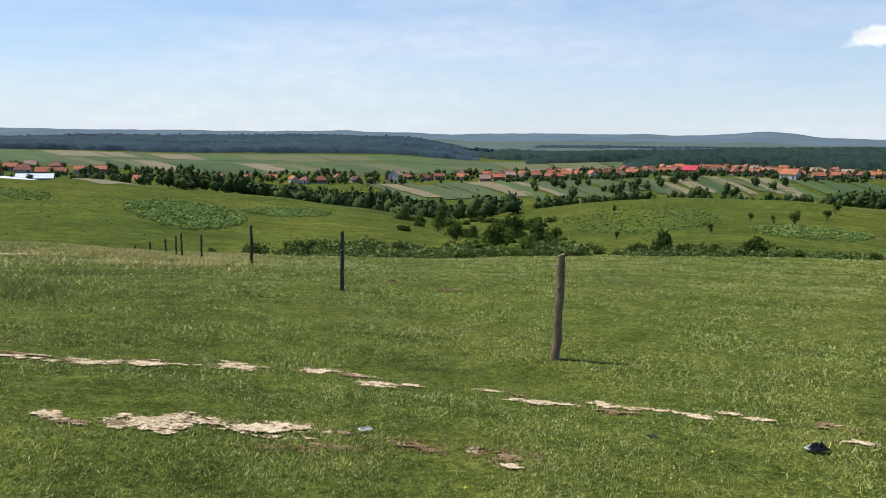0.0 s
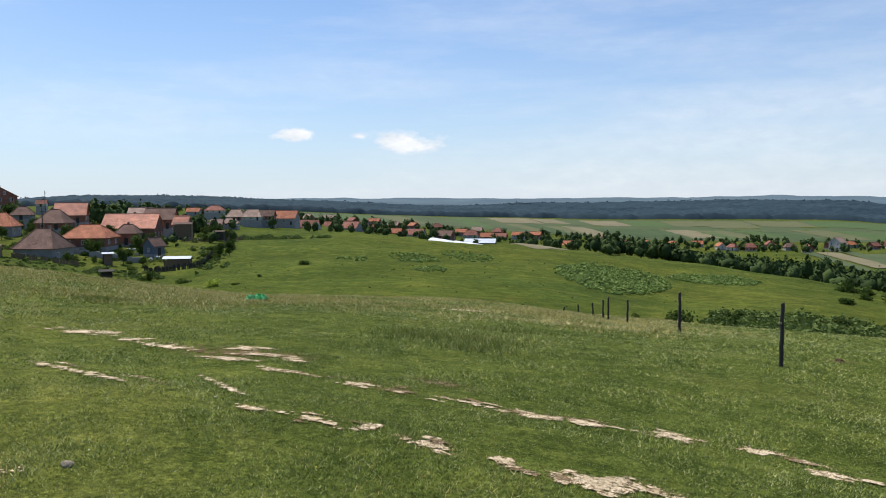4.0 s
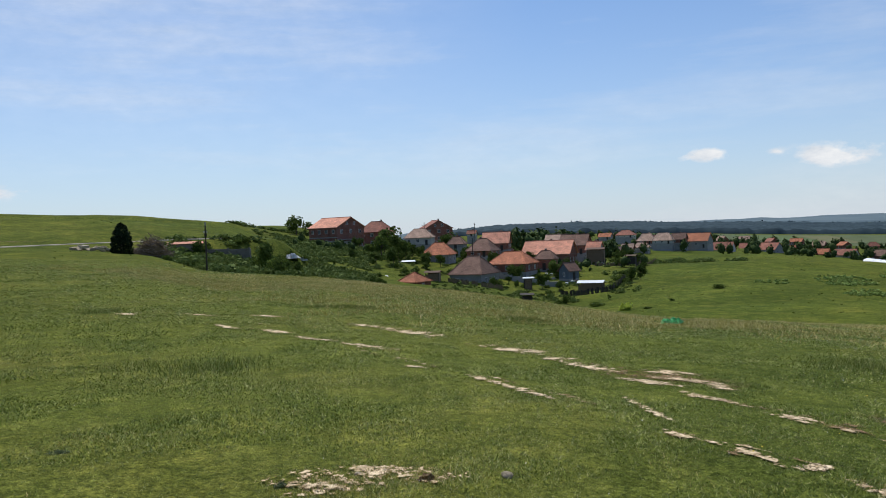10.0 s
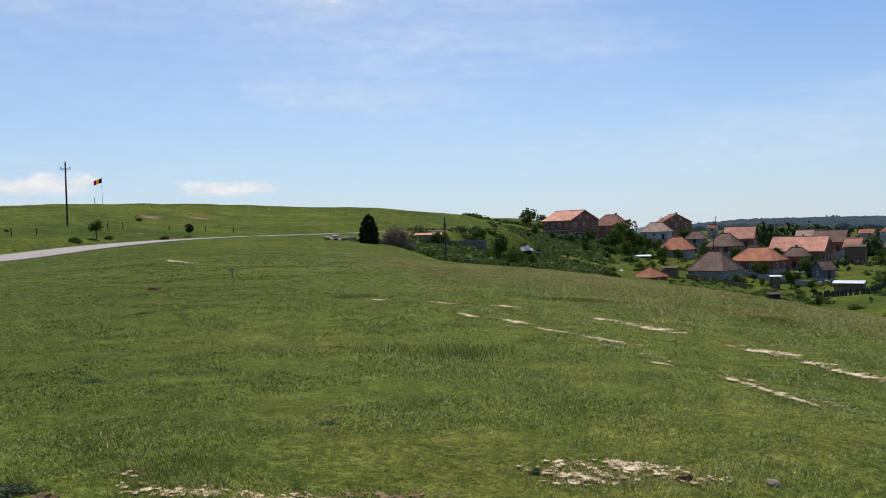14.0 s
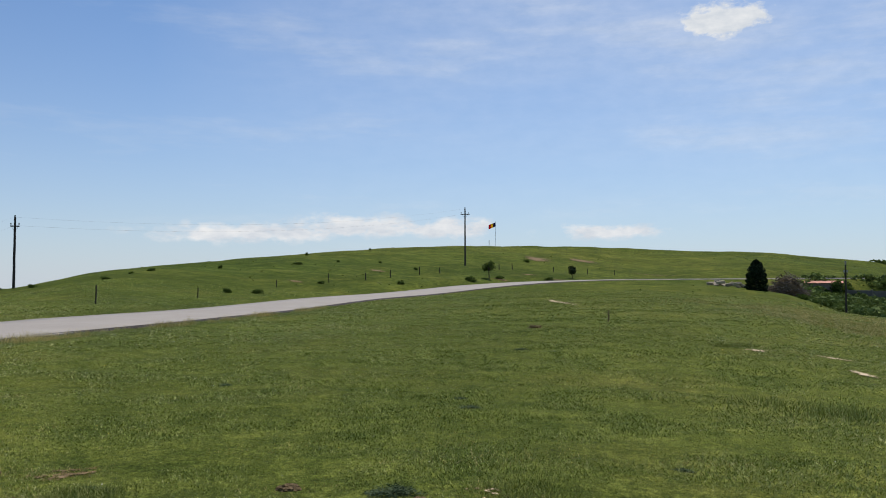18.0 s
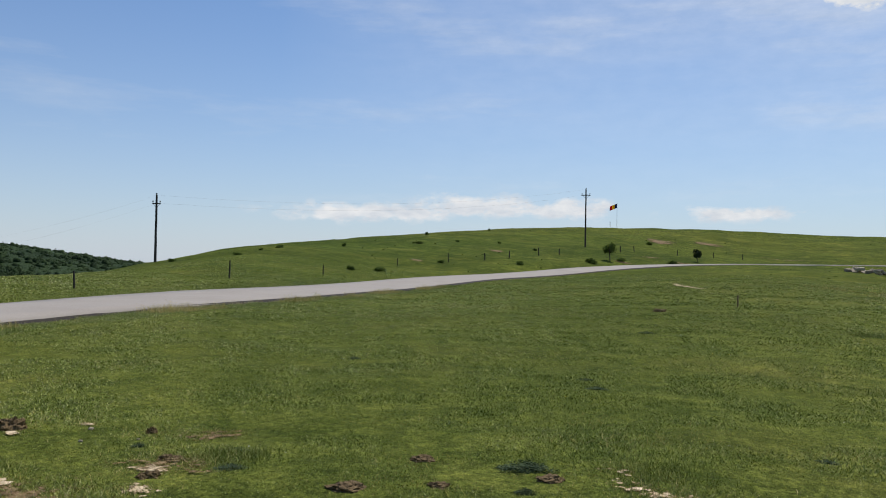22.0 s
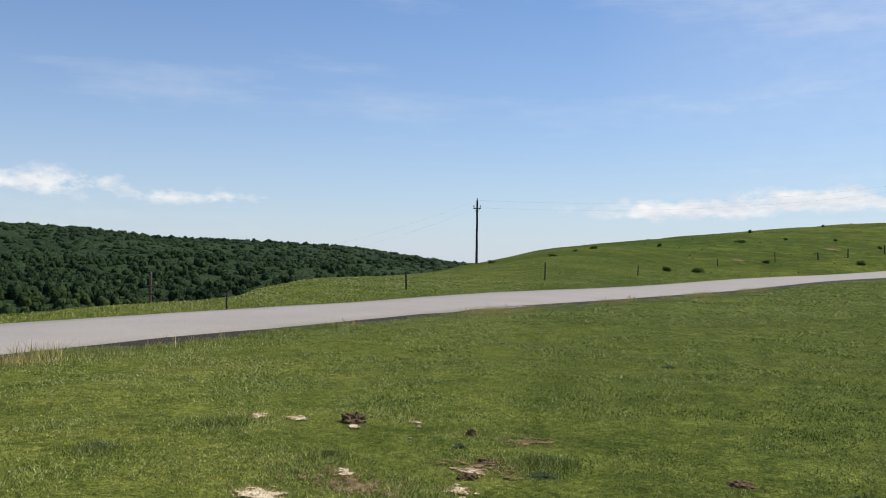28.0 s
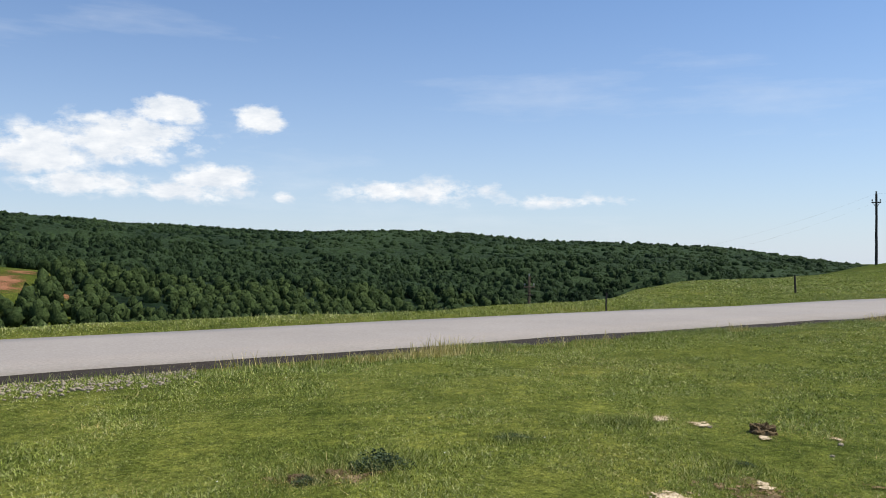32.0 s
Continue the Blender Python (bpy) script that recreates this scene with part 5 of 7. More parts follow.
def window(parent, x, y, z, w, h, face):
    """face: 'f' on the -y wall, 'e' on the +x wall, 'w' on the -x wall."""
    frame_bm, d = bmesh.new(), 0.05
    for x0, x1, z0, z1 in ((-w / 2, w / 2, -h / 2, -h / 2 + 0.09), (-w / 2, w / 2, h / 2 - 0.09, h / 2), (-w / 2, -w / 2 + 0.09, -h / 2, h / 2),
                           (w / 2 - 0.09, w / 2, -h / 2, h / 2), (-0.04, 0.04, -h / 2, h / 2)):
        box(frame_bm, x0, -d, z0, x1, d, z1)
    wnd = part("window", frame_bm, FRAME_WHITE, parent)
    wnd.location = (x, y, z)
    wnd.rotation_euler = (0, 0, {"f": 0, "e": math.pi / 2, "w": -math.pi / 2}[face])
    part("pane", boxed(-w / 2 + 0.02, -0.02, -h / 2 + 0.02, w / 2 - 0.02, 0.02, h / 2 - 0.02), GLASS_DARK, wnd)
    return wnd


def house(az, d, z, twist, l, w, h, rise, kind, wall_mat, roof_mat, label="", plain=False, seed=0, group=""):
    x, y = spot(az, d)
    rng = random.Random(seed)
    base = Matrix.Translation((x, y, z)) @ pose(0, 0, 0, 0, 0, az + twist)
    root = thing("house", base, label, "house", group)
    foot = max(0.6, z - ground(x, y) + 1.4)
    part("wall", wall_shell(l, w, h, rise, kind, foot), wall_mat, root)
    part("roof", roof_shell(l, w, h, rise, kind), roof_mat, root)
    if not plain:
        part("plinth", boxed(-l / 2 - 0.06, -w / 2 - 0.06, -foot, l / 2 + 0.06, w / 2 + 0.06, 0.45), CONCRETE, root)
    levels = 2 if h > 5 else 1
    step = h / levels
    ww = 1.1 if l > 6 else 0.7
    for lev in range(levels):
        zc = step * lev + step * 0.56
        n = max(1, int(l / 3.2))
        for k in range(n):
            if lev == 0 and k == n - 1 and not plain:
                door = part("door", boxed(-0.5, -0.04, 0, 0.5, 0.04, min(2.0, h - 0.2), bevel=0.015), WOOD_DARK, root)
                door.location = (-l / 2 + l * (k + 0.5) / n, -w / 2 - 0.03, 0.05)
                continue
            window(root, -l / 2 + l * (k + 0.5) / n, -w / 2 - 0.02, zc, ww, min(1.3, h * 0.42), "f")
        side = 1 if twist <= 0 else -1
        for k in range(max(1, int(w / 3.8))):
            m = max(1, int(w / 3.8))
            window(root, side * (l / 2 + 0.02), -w / 2 + w * (k + 0.5) / m, zc, ww, min(1.3, h * 0.42), "e" if side > 0 else "w")
    if kind == "gable" and h > 5:
        for s in (-1, 1):
            window(root, l / 2 + 0.02, s * w * 0.13, h + rise * 0.35, 0.9, 1.1, "e")
    if kind != "pyramid" and rng.random() < 0.75:
        cx = rng.uniform(-l * 0.2, l * 0.2)
        ch = part("chimney", boxed(cx - 0.28, -0.28 + w * 0.12, h + rise * 0.5, cx + 0.28, 0.28 + w * 0.12, h + rise + 0.55, bevel=0.02), BRICK, root)
        part("cap", boxed(cx - 0.36, -0.36 + w * 0.12, h + rise + 0.55, cx + 0.36, 0.36 + w * 0.12, h + rise + 0.63), CONCRETE, ch)
    return root


WALL_WORD = {"red_brick": "bare red brick", "whitewash": "whitewashed", "grey_plaster": "grey plastered", "faded_blue_paint": "faded blue painted"}
ROOF_WORD = {"pale_red_tile": "pale red tiled", "old_red_tile": "old red tiled", "orange_tile": "orange tiled", "brown_weathered_tile": "weathered brown tiled",
             "faded_tile": "faded tiled", "new_crimson_sheet": "bright crimson"}


def house_label(kind, wall_mat, roof_mat, h):
    return f"{WALL_WORD[wall_mat.name]} {'two-storey' if h > 5 else 'low'} house with {ROOF_WORD[roof_mat.name]} {kind if kind != 'pyramid' else 'pyramid'} roof"


roots = [house(*row, label=house_label(row[8], row[9], row[10], row[6]), seed=k, group="village houses") for k, row in enumerate(VILLAGE + FARTHER_VILLAGE)]
# the half-plastered ground floor and porch of the tall brick house
PLASTER_PALE = surface("pale_cement_plaster", (0.30, 0.30, 0.29), (0.5, 0.49, 0.47), 0.4, 0.92, 10, 0.2, 0.01)
part("plaster", boxed(1.2, -6.69, 0.1, 6.7, -6.64, 2.5), PLASTER_PALE, roots[0], "unpainted pale cement plaster")
part("plaster", boxed(6.64, -6.6, 0.1, 6.69, 1.5, 2.3), PLASTER_PALE, roots[0], "unpainted pale cement plaster")
porch = part("porch", boxed(6.7, -6.6, 2.75, 8.1, 4.5, 2.95, bevel=0.03), CONCRETE, roots[0])
for k in range(3):
    part("pillar", boxed(7.8, -6.4 + 5.2 * k, -1.2, 8.0, -6.2 + 5.2 * k, 2.75), PLASTER_PALE, porch)
band = part("floor_band", boxed(-6.72, -6.72, 3.45, 6.72, -6.63, 3.75), CONCRETE, roots[0], "grey concrete ring beam")

# lean-to of the small brick hut, broken shed beside it
x, y = spot(58.7, 189)
lean = thing("lean_to", Matrix.Translation((x, y, -11.2)) @ pose(0, 0, 0, 0, 0, 58.7 - 40), "low brick lean-to with orange tiles against a hut", "outbuilding")
part("wall", boxed(-5.6, -2.2, -1.5, -2.7, 1.6, 1.15), BRICK, lean)
bm = boxed(-5.9, -2.5, -0.06, -2.5, 1.9, 0.06)
bmesh.ops.transform(bm, matrix=Matrix.Translation((0, 0, 1.55)) @ Matrix.Rotation(radians(-9), 4, "Y"), verts=bm.verts)
lay_uv(bm)
part("roof", bm, TILE_ORANGE, lean)


def open_shed(az, d, z, twist, l, w, h, roof_mat, wall_mat, label):
    """A plank shed with a low pitched sheet roof on posts."""
    x, y = spot(az, d)
    root = thing("shed", Matrix.Translation((x, y, z)) @ pose(0, 0, 0, 0, 0, az + twist), label, "shed")
    for sx in (-1, 1):
        for sy in (-1, 1):
            part("post", rodded((sx * l / 2, sy * w / 2, -1.5), (sx * l / 2, sy * w / 2, h), 0.08, 0.07, 7), WOOD_DARK, root)
    n = int(l / 0.28)
    for k in range(n):
        x0 = -l / 2 + l * k / n
        part("plank", boxed(x0, -w / 2 - 0.03, -1.0, x0 + l / n - 0.025, -w / 2 + 0.01, h * random.Random(k).uniform(0.86, 0.97)), wall_mat, root)
    part("back_wall", boxed(-l / 2, w / 2 - 0.03, -1.2, l / 2, w / 2 + 0.03, h), wall_mat, root)
    part("side_wall", boxed(l / 2 - 0.03, -w / 2, -1.2, l / 2 + 0.03, w / 2, h), wall_mat, root)
    for s in (-1, 1):
        bm = boxed(-l / 2 - 0.4, 0, -0.03, l / 2 + 0.4, w / 2 + 0.45, 0.03)
        if s < 0:
            bmesh.ops.transform(bm, matrix=Matrix.Rotation(math.pi, 4, "Z"), verts=bm.verts)
        bmesh.ops.transform(bm, matrix=Matrix.Translation((0, 0, h + 0.55)) @ Matrix.Rotation(radians(-13 * s), 4, "X"), verts=bm.verts)
        part("roof_sheet", bm, roof_mat, root)
    return root


open_shed(46.6, 202, -14.3, -10, 5.6, 3.6, 2.6, METAL_ROOF, WOOD_GREY, "dark plank shed with pale zinc sheet roof")
open_shed(46.2, 277, -8.9, -8, 5.2, 4.0, 3.2, TILE_BROWN, WOOD_GREY, "tall dark wooden lean-to shed beside a house")
open_shed(57.4, 203, -10.4, -12, 3.2, 2.6, 2.3, TILE_BROWN, WOOD_GREY, "broken little shed with patched roof")
open_shed(60.9, 197, -10.4, 10, 1.7, 1.5, 1.9, METAL_ROOF, WOOD_GREY, "narrow grey wooden outhouse in the grass")
open_shed(50.9, 205, -12.6, 5, 1.8, 1.6, 2.0, METAL_ROOF, WOOD_GREY, "small wooden hutch with a white sheet roof")
open_shed(51.0, 165, -13.4, 0, 1.9, 1.8, 1.9, WOOD_DARK, WOOD_DARK, "little dark wooden hutch on the slope")
open_shed(43.9, 262, -9.6, -15, 2.8, 2.2, 1.7, TILE_BROWN, WOOD_DARK, "low dark hen house in a yard")
open_shed(59.2, 235, -8.3, 10, 4.0, 2.4, 2.0, METAL_ROOF, WOOD_DARK, "small shed with pale sheet roof under trees")

# long low barn and the white tunnels near the pasture's crest
x, y = spot(26.2, 470)
barn = thing("barn", Matrix.Translation((x, y, ground(x, y))) @ pose(0, 0, 0, 0, 0, 26.2 - 8), "long low dark barn with grey sheet roof", "barn")
part("wall", wall_shell(17, 8, 2.6, 2.2, "gable", 1.5), WOOD_DARK, barn)
part("roof", roof_shell(17, 8, 2.6, 2.2, "gable"), METAL_ROOF, barn)
for k in range(4):
    x, y = spot(29.0 - k * 0.82, 306 - k * 9)
    tun = thing("polytunnel", Matrix.Translation((x, y, ground(x, y))) @ pose(0, 0, 0, 0, 0, 29 - 62), "white plastic film polytunnel on the pasture's edge", "greenhouse", "polytunnels")
    bm, rows = bmesh.new(), []
    for i in range(9):
        t = i / 8
        hgt = 1.5 * (1 - 0.25 * t)
        rows.append([bm.verts.new((-6 + 12 * t, 2.1 * math.cos(math.pi * j / 10), hgt * math.sin(math.pi * j / 10) * (1 + 0.03 * math.sin(i * 2.4)))) for j in range(11)])
    for lo, hi in zip(rows, rows[1:]):
        for j in range(10):
            bm.faces.new((lo[j], hi[j], hi[j + 1], lo[j + 1]))
    bm.faces.new(rows[0])
    bm.faces.new(rows[-1][::-1])
    part("film", bm, PLASTIC_WHITE, tun)
    for i in (0, 4, 8):
        hb = bmesh.new()
        hgt = 1.53 * (1 - 0.25 * i / 8)
        for j in range(10):
            p, q = [(-6 + 1.5 * i, 2.13 * math.cos(math.pi * jj / 10), hgt * math.sin(math.pi * jj / 10)) for jj in (j, j + 1)]
            rod(hb, p, q, 0.03, 0.03, 5)
        part("hoop", hb, METAL_ROOF, tun)
x, y = spot(24.6, 300)
cloche = thing("cover", Matrix.Translation((x, y, ground(x, y))) @ pose(0, 0, 0, 0, 0, 20), "low pale green covered hut on the pasture", "cover")
part("body", boxed(-2.2, -0.9, -0.4, 2.2, 0.9, 0.8, bevel=0.2), surface("pale_green_sheet", (0.2, 0.42, 0.33), (0.3, 0.52, 0.42), 1, 0.5, 8, 0.1, 0.01), cloche)

# ------------------------------------------------------------------ village across the valley


def far_villages():
    rng = random.Random(91)
    walls, roofs = [WHITEWASH, BRICK, BRICK, PLASTER_GREY], [TILE_RED, TILE_ORANGE, TILE_RED, TILE_BROWN, TILE_ORANGE, TILE_PALE]
    models = []
    for k in range(8):
        l, w = rng.uniform(6.8, 9.6), rng.uniform(5.2, 6.6)
        kind = "hip" if k % 3 == 0 else "gable"
        wm, rm = walls[k % 4], roofs[k % 6]
        models.append((l, w, rng.uniform(2.2, 2.9), rng.uniform(2.1, 2.9), kind, wm, rm))
    made = {}
    az, side = 19.0, 0
    while az > -27:
        az -= rng.uniform(0.42, 0.95) if az < -2 else rng.uniform(0.8, 1.8)
        for row in range(3 if az < -6 else 2 if az < 0 else 1):
            k = rng.randrange(8)
            d = rng.uniform(650, 715) + row * rng.uniform(20, 40)
            a = az + rng.uniform(-0.2, 0.2)
            x, y = spot(a, d)
            z, twist = ground(x, y) + 0.4, rng.choice((-20, -35, 20, 60, -70, 10))
            if k not in made:
                made[k] = house(a, d, z, twist, *models[k], label=house_label(models[k][4], models[k][5], models[k][6], 3), seed=50 + k, group="houses across the valley")
            else:
                copy_thing(made[k], Matrix.Translation((x, y, z)) @ pose(0, 0, 0, 0, 0, a + twist))
    for a, d, twist, l, w, h, rise, wm, rm in ((-16.5, 655, -15, 11, 8, 4, 3.4, BRICK, TILE_BRIGHT), (3.3, 670, 60, 8, 9, 6.2, 3.6, WHITEWASH, TILE_PALE), (-22.6, 640, -25, 12, 8, 3.6, 3.6, WHITEWASH, TILE_ORANGE)):
        x, y = spot(a, d)
        house(a, d, ground(x, y) + 0.5, twist, l, w, h, rise, "gable", wm, rm, label=house_label("gable", wm, rm, h), group="houses across the valley")
    # roofs among the trees at the head of the valley
    for a, d in ((27.5, 640), (26.4, 700), (25.0, 690), (23.6, 655), (22.4, 690), (29.2, 700), (30.8, 690), (32.2, 660), (33.5, 720), (35.0, 690), (36.6, 700), (38.0, 640), (39.4, 620), (41.0, 600),
                 (42.2, 585), (43.4, 600), (44.6, 610), (45.5, 590)):
        k = rng.choice(list(made))
        x, y = spot(a, d)
        copy_thing(made[k], Matrix.Translation((x, y, ground(x, y) + 1.0)) @ pose(0, 0, 0, 0, 0, a + rng.choice((-20, 15, -60))))


far_villages()

# trees and shrubs in the gaps between the houses
rng = random.Random(313)
for k in range(300):
    a, d = rng.uniform(43.0, 64), rng.uniform(205, 345)
    x, y = spot(a, d)
    near = min(math.dist((x, y), spot(row[0], row[1])) - max(row[4], row[5]) * 0.62 for row in VILLAGE + FARTHER_VILLAGE)
    h = rng.uniform(1.6, 4.2)
    if near < h * 0.45 or abs(a - 46.4) < 1.1 and d < 285 or (60 < a and d < 230):
        continue
    if rng.random() < 0.45:
        tree(x, y, h * 1.25, h, "tree", k, LEAF, "leafy fruit tree between village houses", "village trees", low=0.1)
    else:
        FAR_SHRUBS.append((x, y, h * 0.6, h * 0.9))
places = [(k % 4, x, y, ground(x, y) + h * 0.45, w / 1.7, w / 1.7, h * 0.62, k * 1.7) for k, (x, y, h, w) in enumerate(FAR_SHRUBS)]
tagged(new("far_shrubs", mesh_from("far_shrubs", *merged(CROWNS["farbush"], places), LEAF)), "dense green shrubs round the village and in the gully", "shrubs", kind="stuff")

# ------------------------------------------------------------------ poles, wires, posts


def utility_pole(az, d, height, arm=1.3, lean=0.0, thick=0.15, label="tall dark wooden power pole with a short crossarm", kind=1, mat=None):
    mat = mat or WOOD_DARK
    x, y = spot(az, d)
    root = thing("power_pole", Matrix.Translation((x, y, ground(x, y))) @ pose(0, 0, 0, 0, lean, az), label, "pole", "power poles")
    part("pole", rodded((0, 0, -0.8), (0, 0, height), thick, thick * 0.68, 10, 0.012, 6, int(d)), mat, root)
    z = height - 0.95
    cross = part("crossarm", boxed(-arm / 2, -0.17, z - 0.06, arm / 2, -0.06, z + 0.06, bevel=0.012), mat, root)
    for s in (-1, 1):
        bm = rodded((s * arm * 0.42, -0.11, z + 0.06), (s * arm * 0.42, -0.11, z + 0.2), 0.02, 0.02, 6)
        rod(bm, (s * arm * 0.42, -0.11, z + 0.16), (s * arm * 0.42, -0.11, z + 0.34), 0.075, 0.05, 8)
        part("insulator", bm, CONCRETE, cross, "pale ceramic insulator")
        part("brace", rodded((s * arm * 0.36, -0.12, z - 0.05), (0, -0.1, z - 0.55), 0.02, 0.02, 5), WOOD_DARK, root)
    bm = rodded((0, -0.02, height - 0.12), (0, -0.02, height + 0.22), 0.05, 0.09, 8)
    part("top_insulator", bm, CONCRETE, root, "pale ceramic insulator on the pole's top")
    if kind == 2:
        part("lower_arm", boxed(-arm * 0.35, -0.17, z - 0.75, arm * 0.35, -0.06, z - 0.65, bevel=0.012), WOOD_DARK, root)
    return Vector((x, y, ground(x, y) + height))


top_r = utility_pole(96.95, 138, 9.5, 1.5)
top_l = utility_pole(125.8, 98, 7.5, 0.9)
top_w = utility_pole(147.5, 74, 10.0, 0.95, kind=2, mat=WOOD_GREY, label="grey wooden power pole in front of the wood")
top_t = utility_pole(72.6, 84, 4.6, 0.3, thick=0.09, label="leaning dark wooden pole at the meadow's edge")
top_v = utility_pole(57.87, 330, 10.6, 2.2, kind=2)
top_v2 = utility_pole(59.5, 352, 7.0, 1.0)
top_m = utility_pole(54.6, 262, 9.0, 1.2)
top_e = utility_pole(54.4, 420, 11.5, 0.8)


def cable(a, b, sag, r=0.005):
    """One sagging tube."""
    bm, n, rings = bmesh.new(), 24, []
    for k in range(n + 1):
        t = k / n
        c = a.lerp(b, t) - Vector((0, 0, sag * 4 * t * (1 - t)))
        side = (b - a).cross(Vector((0, 0, 1))).normalized()
        rings.append([bm.verts.new(c + side * r * math.cos(q * math.pi / 2) + Vector((0, 0, r * math.sin(q * math.pi / 2)))) for q in range(4)])
    for lo, hi in zip(rings, rings[1:]):
        for q in range(4):
            bm.faces.new((lo[q], lo[(q + 1) % 4], hi[(q + 1) % 4], hi[q]))
    tagged(part("cable", bm, WOOD_DARK), "thin sagging power cable between two poles", "cable", "power cables")


for off in (0.0, 0.9):
    down = Vector((0.3 * off, 0.3 * off, -off))
    cable(top_r + down, top_l + down, 1.6, 0.0035)
    cable(top_l + down, top_w + down, 1.2, 0.0025)
cable(top_v, top_v2, 0.4)
cable(top_v, top_m, 0.8)


def fence_post(az, d, height, radius=0.045, lean=(0, 0), seed=0, group="fence posts", label="weathered grey wooden fence post without wire", scrap=False, mat=None):
    x, y = spot(az, d)
    root = thing("fence_post", Matrix.Translation((x, y, ground(x, y))) @ pose(0, 0, 0, lean[0], lean[1], az), label, "post", group)
    bm = rodded((0, 0, -0.25), (0, 0, height), radius * 1.08, radius * 0.92, 12, radius * 0.26, 9, seed)
    bm.verts.ensure_lookup_table()
    for v in bm.verts:
        if v.co.z > height - 0.01:
            v.co.z += v.co.x * 0.35
    part("post", bm, mat or WOOD_GREY, root)
    if scrap:
        for z, s in ((height - 0.13, 1), (height * 0.52, 2)):
            bm = rodded((-radius, -radius * 0.5, z), (-radius - 0.06, -radius, z + 0.02), 0.006, 0.004, 5)
            rod(bm, (-radius * 1.1, -radius * 0.4, z), (radius * 1.15, -radius * 0.9, z - 0.03 * s), 0.004, 0.004, 5)
            part("wire_scrap", bm, CONCRETE, root, "short scrap of old fence wire")
        part("knot", rodded((-radius * 0.3, -radius, height * 0.68), (-radius * 0.4, -radius * 1.25, height * 0.7), 0.018, 0.01, 6), WOOD_GREY, root)
    return root


fence_post(-8.12, 9.0, 1.17, 0.046, (0, 1.2), 1, scrap=True, label="crooked weathered wooden fence post with wire scraps")
fence_post(7.0, 15.2, 1.1, 0.036, (0, 0.5), 2, scrap=True, mat=WOOD_DARK, label="thin dark wooden fence post standing in grass")
for k, (a, d, h, r) in enumerate([(13.1, 25.5, 1.25, 0.045), (16.4, 41, 1.15, 0.05), (17.65, 44, 1.2, 0.05), (18.0, 46, 1.0, 0.045), (18.65, 52, 0.8, 0.05), (19.6, 58, 0.7, 0.06), (20.6, 62, 0.7, 0.06)]):
    fence_post(a, d, h, r, (random.Random(k).uniform(-4, 4), random.Random(k + 9).uniform(-4, 4)), k, mat=WOOD_DARK, label="dark old wooden fence post below the meadow")
for k, (a, d, h) in enumerate([(121.1, 54, 1.15), (114.9, 68, 0.8), (109.8, 89, 0.8), (106.3, 98, 1.1), (103.8, 103, 0.9), (102.1, 108, 1.0), (100.1, 116, 1.1), (98.7, 120, 0.9),
                               (94.6, 135, 1.0), (93.7, 139, 1.0), (90.9, 142, 0.9), (88.6, 147, 0.9), (86.8, 152, 0.9), (130.6, 38, 0.75), (142.65, 26.5, 0.58)]):
    fence_post(a, d, h, 0.026 if d < 30 else 0.045 if d < 100 else 0.07, (random.Random(k).uniform(-4, 4), random.Random(k + 5).uniform(-4, 4)), k, "posts along the road", "short dark wooden post beside the road", mat=WOOD_DARK)
fence_post(87.2, 33, 0.45, 0.03, (2, 3), 4, "short stakes", "short thin stake in the meadow", mat=WOOD_GREY)

# the flag on the hill
x, y = spot(94.85, 262)
flag = thing("flagpole", Matrix.Translation((x, y, ground(x, y))) @ pose(0, 0, 0, 0, 0, 94.85), "slender white flagpole flying a blue, yellow and red flag", "flagpole")
part("pole", rodded((0, 0, -0.5), (0, 0, 7.7), 0.06, 0.04, 8), FRAME_WHITE, flag)
part("finial", rodded((0, 0, 7.7), (0, 0, 7.85), 0.08, 0.03, 8), METAL_ROOF, flag)
for k, (nm, lo, hi) in enumerate((("flag_blue", (0.012, 0.02, 0.10), (0.02, 0.03, 0.14)), ("flag_yellow", (0.75, 0.50, 0.02), (0.85, 0.58, 0.04)), ("flag_red", (0.5, 0.02, 0.03), (0.6, 0.03, 0.04)))):
    bm = bmesh.new()
    grid = [[bm.verts.new((-0.05 - 0.72 * (k + i / 4), 0.14 * math.sin((k + i / 4) * 3.0) + 0.012 * s, 7.55 - 1.35 * j / 3 - 0.28 * (k + i / 4))) for j in range(4)] for i in range(5) for s in (1,)]
    for p, q in zip(grid, grid[1:]):
        for j in range(3):
            bm.faces.new((p[j], q[j], q[j + 1], p[j + 1]))
    bmesh.ops.solidify(bm, geom=bm.faces, thickness=0.01)
    part("flag_band", bm, surface(nm, lo, hi, 2, 0.7, 6, 0, 0), flag)
x, y = spot(95.3, 262)
fence_post(95.3, 262, 2.1, 0.08, (0, 0), 6, "short stakes", "short pale post beside a flagpole", mat=CONCRETE)
fence_post(70.9, 420, 3.2, 0.1, (0, 0), 7, "short stakes", "thin post on the far hilltop", mat=WOOD_GREY)

# ------------------------------------------------------------------ bare soil


